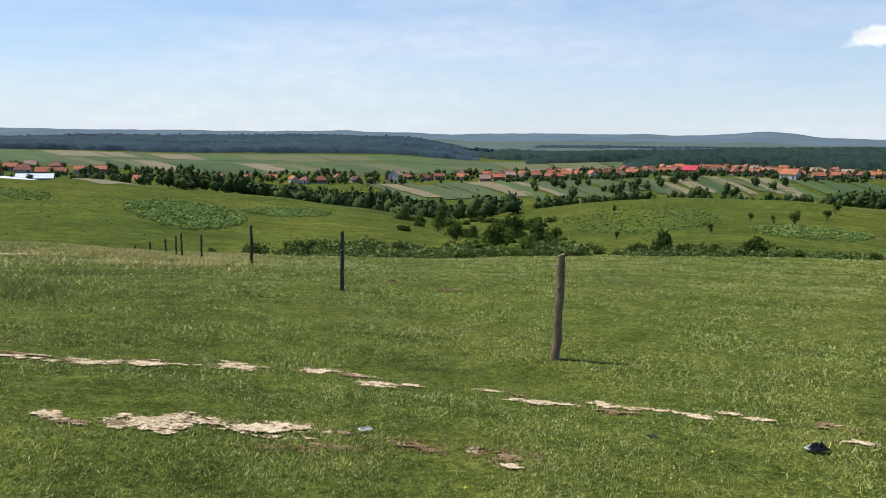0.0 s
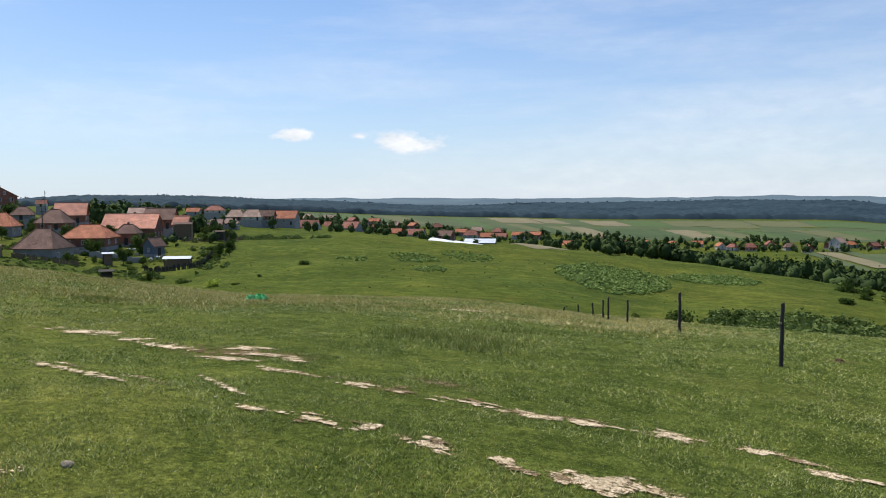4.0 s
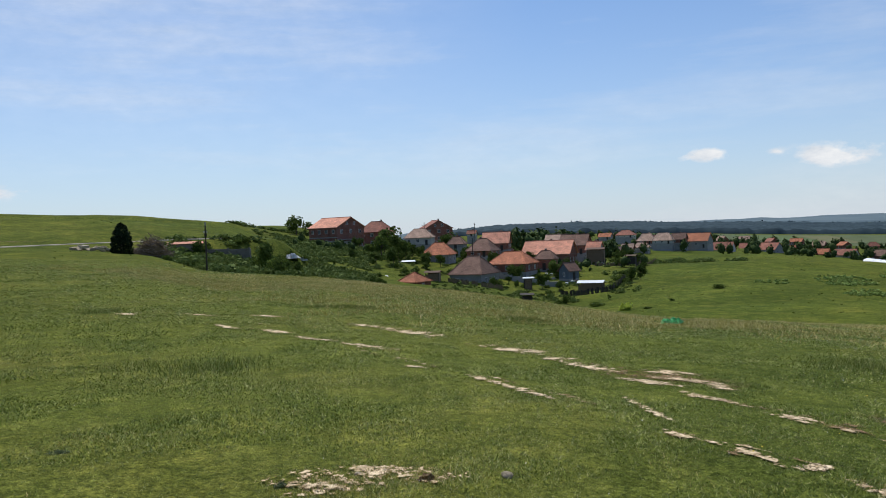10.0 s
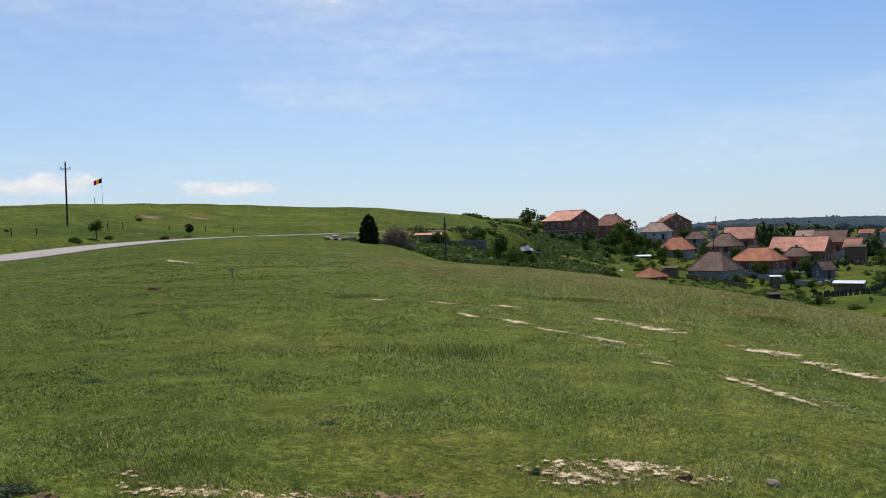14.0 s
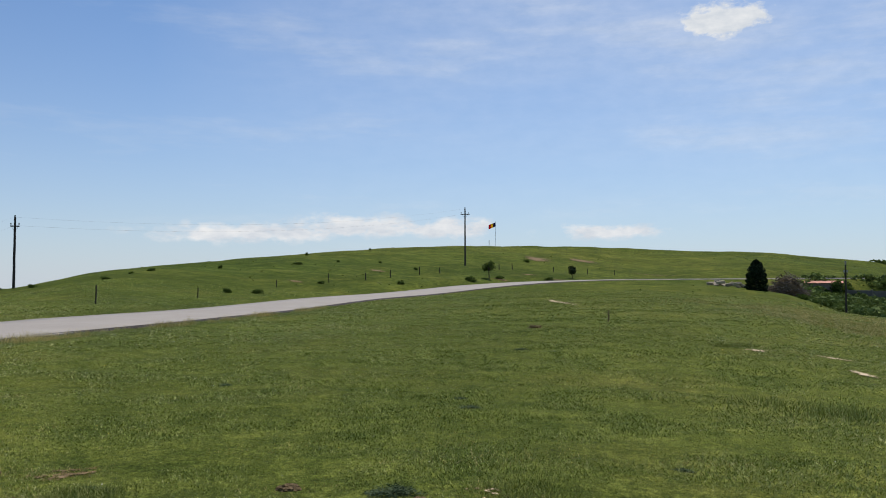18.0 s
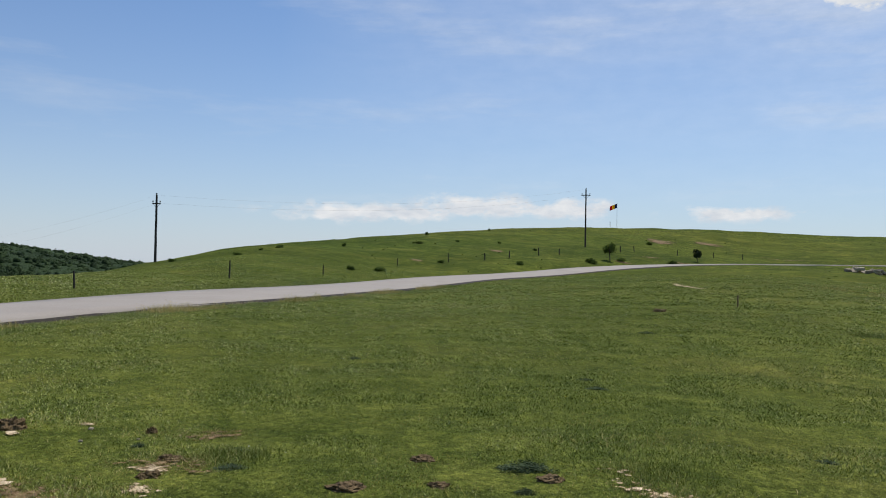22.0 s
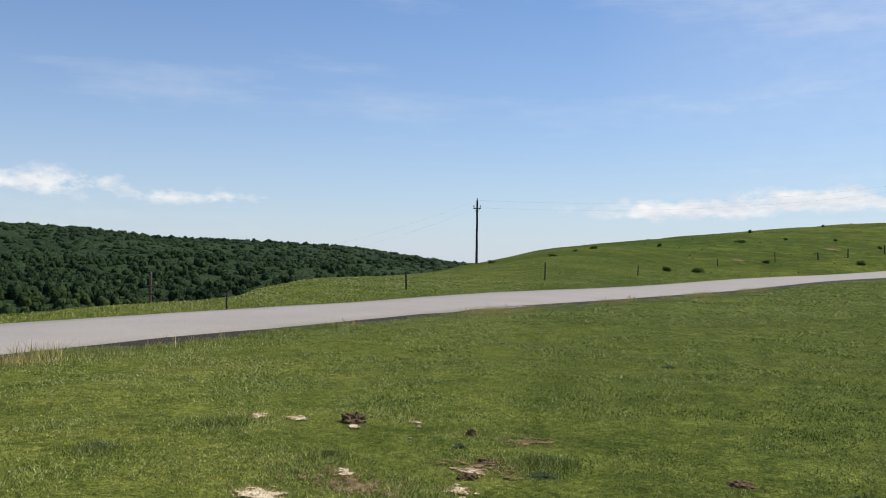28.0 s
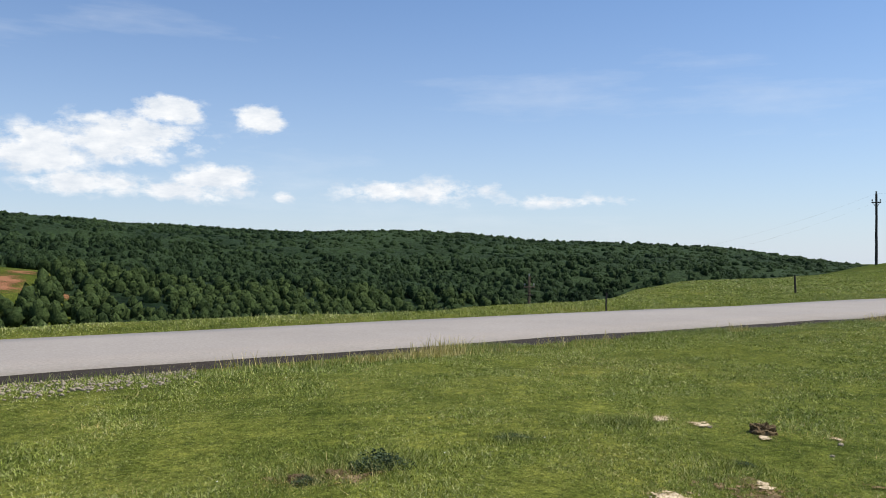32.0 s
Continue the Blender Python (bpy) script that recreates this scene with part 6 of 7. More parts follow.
def bare_soil(name, dark, light):
    """Trodden soil that breaks up into the turf at its rim: pale where it lies bare, brown and crumbly at the edge."""
    mat, nodes, links, bsdf = material(name, 0.95)
    bsdf.inputs["Specular IOR Level"].default_value = 0.1
    at = nodes.new("ShaderNodeNewGeometry").outputs["Position"]
    held_bare = nodes.new("ShaderNodeAttribute")
    held_bare.attribute_name = "bare"
    total = held_bare.outputs["Fac"]
    for scale, gain in ((8.0, 2.6), (21.0, 2.8), (70.0, 1.4)):
        n = noise_node(nodes, links, scale, 3, 0.65, at)
        m = nodes.new("ShaderNodeMath")
        m.operation = "MULTIPLY_ADD"
        links.new(n.outputs["Fac"], m.inputs[0])
        m.inputs[1].default_value = gain
        links.new(total, m.inputs[2])
        total = m.outputs[0]
    shift = nodes.new("ShaderNodeMath")
    shift.operation = "MULTIPLY_ADD"
    links.new(total, shift.inputs[0])
    shift.inputs[1].default_value, shift.inputs[2].default_value = 0.5, -1.46
    grain = noise_node(nodes, links, 45, 4, 0.7, at)
    crumbs = noise_node(nodes, links, 9, 4, 0.6, at)
    pale = ramp(nodes, links, crumbs.outputs["Fac"], [(0.32, dark), (0.6, light)]).outputs["Color"]
    pale = mixed(nodes, links, 1.0, pale, ramp(nodes, links, grain.outputs["Fac"], [(0.34, (0.72, 0.7, 0.66)), (0.66, (1.2, 1.2, 1.2))]).outputs["Color"], "MULTIPLY")
    rim = mixed(nodes, links, 1.0, pale, (0.72, 0.64, 0.54), "MULTIPLY")
    core = ramp(nodes, links, shift.outputs[0], [(0.36, (0, 0, 0)), (0.52, (1, 1, 1))]).outputs["Color"]
    links.new(mixed(nodes, links, core, rim, pale), bsdf.inputs["Base Color"])
    relief(nodes, links, bsdf, grain.outputs["Fac"], 0.7, 0.02)
    there = ramp(nodes, links, shift.outputs[0], [(0.27, (0, 0, 0)), (0.44, (1, 1, 1))]).outputs["Color"]
    clear = nodes.new("ShaderNodeBsdfTransparent")
    mx = nodes.new("ShaderNodeMixShader")
    links.new(there, mx.inputs[0])
    links.new(clear.outputs[0], mx.inputs[1])
    links.new(bsdf.outputs[0], mx.inputs[2])
    links.new(mx.outputs[0], nodes["Material Output"].inputs["Surface"])
    return mat


SAND = bare_soil("trodden_sand", (0.42, 0.32, 0.185), (0.78, 0.64, 0.44))
LOAM = bare_soil("worn_brown_earth", (0.13, 0.09, 0.045), (0.27, 0.19, 0.10))
BARE = np.full((2000, 2000), -2.0, np.float32)     # how bare the turf is, 4 cm a cell, 40 m each way


def soil_patch(az, d, a, b, turn=0.0, mat=None, label="bare pale sandy soil worn through the turf", gain=1.0):
    """A worn patch of half sizes a and b, its long side turned from square-on to the standing place."""
    cx, cy = spot(az, d)
    cell = max(0.012, d * 0.0022)
    reach = 1.45
    nu, nv = min(220, int(2 * reach * a / cell) + 4), min(120, int(2 * reach * b / cell) + 4)
    c, s = math.cos(math.radians(az + turn)), math.sin(math.radians(az + turn))
    u, v = np.meshgrid(np.linspace(-reach * a, reach * a, nu + 1), np.linspace(-reach * b, reach * b, nv + 1), indexing="ij")
    x, y = cx + u * c - v * s, cy + u * s + v * c
    k = 1.0 / max(0.1, min(a, b))
    bent = v + 0.5 * b * value_noise(u * k * 0.7 + cx, v * 0 + cy, 25)
    bare = (0.62 - 0.8 * (u / a) ** 2 - 0.8 * (bent / b) ** 2 + 0.45 * value_noise(u * k * 0.8 + cx, v * k + cy, 21) + 0.5 * value_noise(u * k * 2.2, v * k * 2.6, 22)) * gain
    rim = np.maximum(np.abs(u) / (reach * a), np.abs(v) / (reach * b))
    bare = np.clip(np.where(rim > 0.97, -2.0, bare), -2.0, 1.0)
    if d < 36:
        i, j = ((x + 40) / 0.04).astype(int), ((y + 40) / 0.04).astype(int)
        np.maximum.at(BARE, (i.ravel(), j.ravel()), bare.ravel().astype(np.float32))
    z = sheet_z(x.ravel(), y.ravel()) + 0.006 + d * 0.0004 + 0.0015 * (int(az * 10 + d * 100) % 5)
    i, j = np.meshgrid(np.arange(nu), np.arange(nv), indexing="ij")
    q = (i * (nv + 1) + j).ravel()
    q = q[np.maximum.reduce([bare.ravel()[q], bare.ravel()[q + 1], bare.ravel()[q + nv + 1], bare.ravel()[q + nv + 2]]) > -0.9]
    if len(q) < 3:
        return
    me = mesh_from("soil_patch", np.c_[x.ravel(), y.ravel(), z], np.stack([q, q + nv + 1, q + nv + 2, q + 1], -1), mat or SAND, True)
    me.attributes.new("bare", "FLOAT", "POINT").data.foreach_set("value", bare.ravel().astype(np.float32))
    tagged(new("soil_patch", me), label, "soil", kind="structure")


# two wheel tracks over the meadow: azimuth, distance, half length, half width, turn
TRACK_NEAR = [(19.4, 5.83, 0.55, 0.2, 11), (12.3, 5.86, 0.42, 0.14, 3), (31.6, 6.34, 0.31, 0.11, -43), (26.1, 6.02, 0.12, 0.13, 3), (35.6, 6.7, 0.29, 0.08, 42), (38.9, 6.89, 0.36, 0.07, -59), (43.2, 7.32, 0.22, 0.12, -27),
              (45.0, 8.79, 0.9, 0.06, -77), (55.4, 10.65, 0.53, 0.10, -70), (53.4, 9.9, 1.1, 0.10, -68), (51.6, 9.2, 0.4, 0.09, -66), (60.0, 11.82, 0.26, 0.12, -40)]
TRACK_FAR = [(23.8, 8.12, 0.36, 0.2, -5), (20.2, 8.03, 0.26, 0.2, -3), (14.6, 8.16, 0.3, 0.16, 11), (8.9, 8.16, 0.26, 0.1, -8), (4.5, 7.6, 0.2, 0.15, -40), (27.7, 8.39, 0.3, 0.08, -37), (32.8, 8.63, 0.14, 0.1, -4), (36.0, 8.96, 0.28, 0.13, -24),
             (41.1, 9.99, 0.38, 0.13, -51), (-7.3, 7.09, 0.3, 0.06, -7), (-11.5, 7.12, 0.2, 0.09, -26), (-17.5, 6.92, 0.26, 0.06, -23), (-21.7, 6.98, 0.14, 0.05, 9)]
TRACK_UP = [(44.4, 11.06, 0.5, 0.22, -40), (43.0, 12.44, 0.38, 0.26, -33), (41.1, 11.56, 0.8, 0.22, -59), (42.4, 11.7, 0.4, 0.2, -20), (47.8, 12.84, 0.72, 0.17, -59), (49.9, 14.0, 0.42, 0.2, -58), (52.8, 15.7, 0.8, 0.27, -48),
            (62.8, 20.27, 0.8, 0.28, -45), (60.0, 18.91, 1.3, 0.27, -56), (66.0, 16.57, 1.0, 0.15, -65), (62.6, 15.0, 0.86, 0.15, -54), (71.7, 19.62, 0.58, 0.15, -64), (68.6, 18.48, 0.6, 0.2, -58)]
WORN = [(69.0, 23.0, 0.6, 0.3, -23), (77.9, 23.07, 0.3, 0.18, -35), (73.3, 23.32, 0.5, 0.25, -18), (27.0, 31.5, 1.6, 0.4, 40), (63.9, 5.89, 0.24, 0.14, -30), (67.7, 5.57, 0.23, 0.08, -40), (60.3, 5.66, 0.15, 0.07, -69), (67.0, 5.45, 0.24, 0.09, -3),
        (140.3, 8.27, 0.09, 0.17, -12), (137.9, 8.1, 0.13, 0.11, 15), (133.9, 7.75, 0.05, 0.09, -14), (140.1, 5.56, 0.2, 0.15, -10)]
FAINT = [(94.9, 6.11, 0.14, 0.07, -37), (92.9, 5.69, 0.26, 0.10, -24), (87.2, 5.43, 0.37, 0.08, -19), (63.9, 5.75, 0.5, 0.16, -10), (66.5, 5.6, 0.3, 0.12, -10)]
WORN_MORE = [(125.8, 6.25, 0.19, 0.12, -28), (134.4, 6.1, 0.08, 0.09, -17), (129.6, 8.09, 0.07, 0.08, -13), (126.7, 5.73, 0.14, 0.11, -29), (90.4, 53.2, 4.6, 0.3, -78)]
BROWN = [(33.4, 8.72, 0.24, 0.11, -23), (30.0, 9.55, 0.4, 0.16, -32), (1.1, 5.59, 0.25, 0.12, -9), (-4.8, 5.45, 0.3, 0.13, -24), (8.5, 5.5, 0.5, 0.1, 5), (43.2, 11.9, 0.9, 0.5, -45),
         (79.5, 5.31, 0.3, 0.09, -5), (3.5, 17.3, 0.2, 0.14, 0), (-0.4, 16.1, 0.25, 0.12, 0), (122.0, 7.55, 0.25, 0.2, 0), (134.0, 5.9, 0.45, 0.25, -10), (124.9, 6.4, 0.35, 0.2, -20), (163.0, 5.8, 0.35, 0.18, 0)]
for row in TRACK_NEAR + TRACK_FAR + TRACK_UP + WORN + WORN_MORE:
    soil_patch(*row)
for row in FAINT:
    soil_patch(*row, gain=0.4)
for row in BROWN:
    soil_patch(*row, LOAM, "thin brown earth showing through worn turf", 0.42)
# crumbs of soil along the two wheel tracks
rng = random.Random(44)
for track in (((71, 20.0), (58, 17.5), (48, 13.2), (41, 10.0), (36, 8.96), (28, 8.4), (22, 8.1), (9, 8.2), (-7, 7.1), (-18, 6.9), (-28, 6.9)), ((68, 17.5), (60, 12.6), (55, 10.6), (50, 9.2), (43, 7.3), (33, 6.5), (26, 6.0), (17, 5.85), (4, 5.6), (-8, 5.3))):
    for (a0, d0), (a1, d1) in zip(track, track[1:]):
        way = math.degrees(math.atan2(spot(a1, d1)[1] - spot(a0, d0)[1], spot(a1, d1)[0] - spot(a0, d0)[0]))
        for k in range(5):
            t = rng.random()
            a = a0 + (a1 - a0) * t
            soil_patch(a + rng.uniform(-0.6, 0.6), (d0 + (d1 - d0) * t) * rng.uniform(0.97, 1.03), rng.uniform(0.08, 0.26), rng.uniform(0.03, 0.07), way - a, LOAM if k < 2 else None, gain=0.62)
for row in ((92.0, 170, 3.2, 4.0), (89.0, 178, 3.6, 3.4), (92.6, 131, 2.2, 0.9), (90.6, 128, 1.8, 0.8), (94.4, 119, 1.6, 1.0), (103.0, 118, 1.4, 1.5), (108.5, 96, 1.0, 1.2), (84.0, 160, 4.0, 1.5)):
    soil_patch(*row, 0, LOAM, "dark eroded earth bank on the hillside")
CLAY = bare_soil("red_clay", (0.22, 0.10, 0.05), (0.34, 0.17, 0.09))
for row in ((180.4, 246, 6.5, 4.0), (181.2, 234, 5.0, 13.0), (178.0, 225, 2.0, 6.0)):
    soil_patch(*row, 0, CLAY, "raw reddish clay bank beside a clearing")

# pale grit along the near edge of the road where it climbs
for k in range(22):
    a = 94.5 + k * 0.42
    i = int(np.argmin(np.abs(np.degrees(np.arctan2(-ROAD_LINE[:, 0], ROAD_LINE[:, 1])) % 360 - a)))
    d = math.hypot(*ROAD_LINE[i, :2]) - 4.6 - (k % 3) * 0.5
    soil_patch(a, d, 0.7, 0.8, 0, None, "pale grit washed off the road's edge")

# ------------------------------------------------------------------ molehills, cushions, stones, litter


def molehill(az, d, w, h, seed):
    x, y = spot(az, d)
    bm = bmesh.new()
    bmesh.ops.create_icosphere(bm, subdivisions=4, radius=1)
    for v in bm.verts:
        p = v.co + Vector((seed * 5.3, seed, 0))
        k = 1 + 0.4 * noise.noise(p * 1.6) + 0.24 * noise.noise(p * 4.0) + 0.13 * noise.noise(p * 9) + 0.08 * noise.noise(p * 21)
        v.co = Vector((v.co.x * w / 2, v.co.y * w / 2 * 0.8, max(-0.12, v.co.z) * h)) * k
    ob = part("molehill", bm, EARTH)
    ob.matrix_world = Matrix.Translation((x, y, ground(x, y) - 0.01)) @ pose(0, 0, 0, 0, 0, az)
    tagged(ob, "crumbly heap of dark dug earth in the turf", "molehill", "molehills")


HEAPS = [(126.0, 6.06, 0.26, 0.07), (113.4, 5.5, 0.4, 0.07), (107.2, 5.55, 0.24, 0.06), (134.0, 8.0, 0.42, 0.15), (125.9, 7.7, 0.15, 0.09), (124.8, 6.55, 0.3, 0.07),
         (108.3, 6.31, 0.3, 0.06), (99.7, 5.8, 0.3, 0.06), (162.6, 5.85, 0.3, 0.06), (165.0, 5.8, 0.28, 0.07), (60.2, 5.62, 0.18, 0.07), (3.5, 17.4, 0.3, 0.1), (-0.4, 16.2, 0.4, 0.06), (92.1, 29.0, 0.7, 0.16)]
for k, row in enumerate(HEAPS):
    molehill(row[0], row[1], row[2] * 0.62, row[3] * 0.7, k)

CUSHION = clump_mesh(501, 3200, 0.04, "bush")
CUSHION_LEAF = foliage("dark_herb_leaf", (0.022, 0.036, 0.016), (0.10, 0.135, 0.07), 6.0, 0.1)
CUSHION_MESH = mesh_from("herb_cushion", *CUSHION, CUSHION_LEAF)


def cushion(az, d, w, depth, h, label="low dark green herb cushion in the turf"):
    x, y = spot(az, d)
    ob = new("herb_cushion", CUSHION_MESH)
    ob.matrix_world = Matrix.Translation((x, y, ground(x, y) + h * 0.4)) @ pose(0, 0, 0, 0, 0, az)
    ob.scale = (w / 1.5, depth / 1.5, h * 0.75)
    tagged(ob, label, "herb", "herb cushions")


for row in ((101.3, 6.05, 0.44, 0.26, 0.12), (159.6, 5.95, 0.46, 0.32, 0.24), (164.6, 5.7, 0.2, 0.16, 0.1), (121.0, 6.17, 0.25, 0.2, 0.05), (126.7, 7.1, 0.13, 0.12, 0.06), (150.3, 6.9, 0.34, 0.24, 0.07), (143.0, 7.8, 0.3, 0.2, 0.06),
            (135.5, 6.6, 0.18, 0.14, 0.06), (120.6, 6.8, 0.26, 0.18, 0.05), (96.4, 10.66, 0.3, 0.25, 0.07), (112.8, 13.83, 0.22, 0.2, 0.06), (93.0, 20.6, 0.4, 0.3, 0.1), (97.1, 11.94, 0.28, 0.2, 0.05),
            (82.4, 7.18, 0.2, 0.14, 0.04), (101.4, 5.45, 0.15, 0.12, 0.07), (69.6, 5.68, 0.1, 0.1, 0.07), (-15, 6.2, 0.12, 0.1, 0.05)):
    cushion(*row)


def stone_mesh(seed, flat=0.6):
    bm = bmesh.new()
    bmesh.ops.create_icosphere(bm, subdivisions=3, radius=1)
    for v in bm.verts:
        p = v.co + Vector((seed * 3.7, 0, seed))
        v.co *= 1 + 0.28 * noise.noise(p * 1.1) + 0.1 * noise.noise(p * 3.5)
        v.co.z *= flat
    for f in bm.faces:
        f.smooth = True
    return bm


def stone(az, d, w, label, seed):
    x, y = spot(az, d)
    ob = part("stone", stone_mesh(seed), STONE)
    ob.matrix_world = Matrix.Translation((x, y, ground(x, y) + w * 0.12)) @ pose(0, 0, 0, 0, 0, seed * 50)
    ob.scale = (w / 2.6, w / 3.2, w / 2.8)
    tagged(ob, label, "stone", "loose stones")


for k, (a, d, w) in enumerate([(54.9, 5.72, 0.11), (129.5, 7.85, 0.07), (130.1, 7.34, 0.05), (126.7, 7.4, 0.04), (64.6, 5.8, 0.07), (62.9, 5.85, 0.06), (137.2, 8.0, 0.05)]):
    stone(a, d, w, "pale rounded stone lying in the grass", k)


def crumpled(name, az, d, w, depth, h, mat, label, seed, category):
    """A crumpled sheet lying on the grass."""
    x, y = spot(az, d)
    bm, n = bmesh.new(), 14
    rows = [[bm.verts.new(((i / n - 0.5) * w * (1 + 0.25 * noise.noise(Vector((j * 0.5, seed, 0)))), (j / n - 0.5) * depth * (1 + 0.3 * noise.noise(Vector((i * 0.5, seed, 3)))),
                            h * (0.45 + 0.9 * noise.noise(Vector((i * 0.45, j * 0.45, seed)))) * math.sin(math.pi * i / n) ** 0.5 * math.sin(math.pi * j / n) ** 0.5)) for j in range(n + 1)] for i in range(n + 1)]
    for p, q in zip(rows, rows[1:]):
        for j in range(n):
            bm.faces.new((p[j], q[j], q[j + 1], p[j + 1]))
    bmesh.ops.solidify(bm, geom=bm.faces, thickness=0.004)
    ob = part(name, bm, mat)
    ob.matrix_world = Matrix.Translation((x, y, ground(x, y) + 0.03)) @ pose(0, 0, 0, 0, 0, az + seed * 20)
    tagged(ob, label, category)


crumpled("paper_scrap", 5.3, 5.85, 0.10, 0.07, 0.018, FRAME_WHITE, "crumpled white paper scrap on the grass", 1, "litter")
crumpled("plastic_scrap", -25.5, 6.3, 0.15, 0.09, 0.06, GLASS_DARK, "crumpled dark plastic scrap in the grass", 2, "litter")
crumpled("plastic_scrap", -25.0, 6.3, 0.09, 0.05, 0.03, PLASTIC_WHITE, "small pale plastic scrap in the grass", 3, "litter")
crumpled("tarpaulin", 41.8, 34.2, 0.8, 0.8, 0.32, TARP_GREEN, "crumpled green tarpaulin lying at the meadow's brow", 4, "tarpaulin")
crumpled("white_sheet", 67.0, 165, 4.0, 3.0, 1.3, PLASTIC_WHITE, "heap of white plastic sheeting in scrub", 5, "sheeting")
crumpled("white_sheet", 66.2, 168, 1.7, 1.5, 1.0, PLASTIC_WHITE, "white plastic sheet lying in scrub", 6, "sheeting")

# ------------------------------------------------------------------ brush pile, rubble, broken walls by the road bend
x, y = spot(76.0, 116)
pile = thing("brush_pile", Matrix.Translation((x, y, ground(x, y))) @ pose(0, 0, 0, 0, 0, 76), "tall heap of dead branches and old timber", "brush pile")
rng = random.Random(12)
bm = bmesh.new()
for k in range(460):
    a, rr = rng.uniform(0, 6.28), rng.uniform(0, 1) ** 0.6
    px, py = 2.6 * rr * math.cos(a), 1.5 * rr * math.sin(a)
    pz = 2.9 * (1 - rr ** 2.2) * rng.uniform(0.25, 1.0)
    dx = Vector((rng.gauss(0, 1), rng.gauss(0, 1), rng.gauss(0, 0.45))).normalized() * rng.uniform(0.4, 1.0)
    rod(bm, Vector((px, py, pz)) - dx, Vector((px, py, pz)) + dx, rng.uniform(0.025, 0.06), 0.015, 5, 0.04, 2, k)
part("brushwood", bm, DEADWOOD, pile)
bm = stone_mesh(9, 1.0)
for v in bm.verts:
    v.co = Vector((v.co.x * 2.1, v.co.y * 1.2, max(-0.1, v.co.z) * 2.2))
part("earth", bm, EARTH, pile)

rng = random.Random(21)
for k in range(16):
    a, d = rng.uniform(78.6, 80.6), rng.uniform(120, 126)
    x, y = spot(a, d)
    ob = part("rubble_slab", boxed(-rng.uniform(0.3, 0.8), -0.3, -0.12, rng.uniform(0.3, 0.8), 0.35, rng.uniform(0.1, 0.3), bevel=0.05), STONE)
    ob.matrix_world = Matrix.Translation((x, y, ground(x, y) + rng.uniform(0.05, 0.5))) @ pose(0, 0, 0, rng.uniform(-25, 25), rng.uniform(-25, 25), rng.uniform(0, 180))
    tagged(ob, "broken pale concrete slab in a rubble heap", "rubble", "rubble slabs")

# darker copy of the concrete: the wall's shaded side is put into its colour
SHADED_WALL = surface("shaded_stained_concrete", (0.10, 0.09, 0.075), (0.20, 0.185, 0.16), 0.8, 0.95, 8, 0.4, 0.02)
x, y = spot(71.2, 152)
ruin = thing("ruined_wall", Matrix.Translation((x, y, ground(x, y))) @ pose(0, 0, 0, 0, 0, 71.2 - 6), "unfinished grey concrete foundation wall overgrown with scrub", "wall")
for k in range(2):
    part("wall_panel", boxed(-3.6 + 3.7 * k, -0.15, -0.6, -0.05 + 3.7 * k, 0.15, 1.5 - 0.1 * k, bevel=0.03), SHADED_WALL, ruin)
for k in range(3):
    part("pillar", boxed(-3.75 + 3.65 * k, -0.2, -0.6, -3.45 + 3.65 * k, 0.2, 1.62, bevel=0.03), SHADED_WALL, ruin)
part("return_wall", boxed(3.5, 0.1, -0.6, 3.8, 3.4, 1.4, bevel=0.03), SHADED_WALL, ruin)

x, y = spot(73.9, 152)
low = thing("low_shed", Matrix.Translation((x, y, ground(x, y))) @ pose(0, 0, 0, 0, 0, 73.9), "low sunken shed with a faded pink roof", "shed")
part("wall", boxed(-2.8, -1.2, -0.5, 2.8, 1.2, 0.95), BRICK, low)
bm = boxed(-3.1, -1.5, 0, 3.1, 1.5, 0.1)
bmesh.ops.transform(bm, matrix=Matrix.Translation((0, 0, 1.0)) @ Matrix.Rotation(radians(7), 4, "X"), verts=bm.verts)
lay_uv(bm)
part("roof", bm, TILE_PINK, low)
part("beam", boxed(-6.5, -1.3, 0.6, -2.4, -1.1, 0.85), DEADWOOD, low)


# ------------------------------------------------------------------ fences and yard walls


def plank_fence(a0, d0, a1, d1, h, mat, label, gap=0.0, lean=6):
    p, q = Vector((*spot(a0, d0), 0)), Vector((*spot(a1, d1), 0))
    n = max(4, int((q - p).length / 0.32))
    n = min(n, 130)
    root = thing("fence", Matrix.Translation((p.x, p.y, ground(p.x, p.y))), label, "fence")
    ang = math.degrees(math.atan2(q.y - p.y, q.x - p.x))
    step = (q - p).length / n
    plank_bm = boxed(-step * 0.45, -0.02, -0.5, step * 0.45, 0.02, h, bevel=0.006)
    me = bpy.data.meshes.new("plank")
    plank_bm.to_mesh(me)
    plank_bm.free()
    me.materials.append(mat)
    rng = random.Random(int(a0 * 10))
    for k in range(n):
        if rng.random() < gap:
            continue
        c = p.lerp(q, (k + 0.5) / n)
        ob = part("plank", me, None, root)
        ob.matrix_local = Matrix.Translation((c.x - p.x, c.y - p.y, ground(c.x, c.y) - ground(p.x, p.y))) @ pose(0, 0, 0, rng.uniform(-lean, lean), rng.uniform(-lean, lean) * 0.5, ang)
        ob.scale = (1, 1, rng.uniform(0.8, 1.12))
    return root


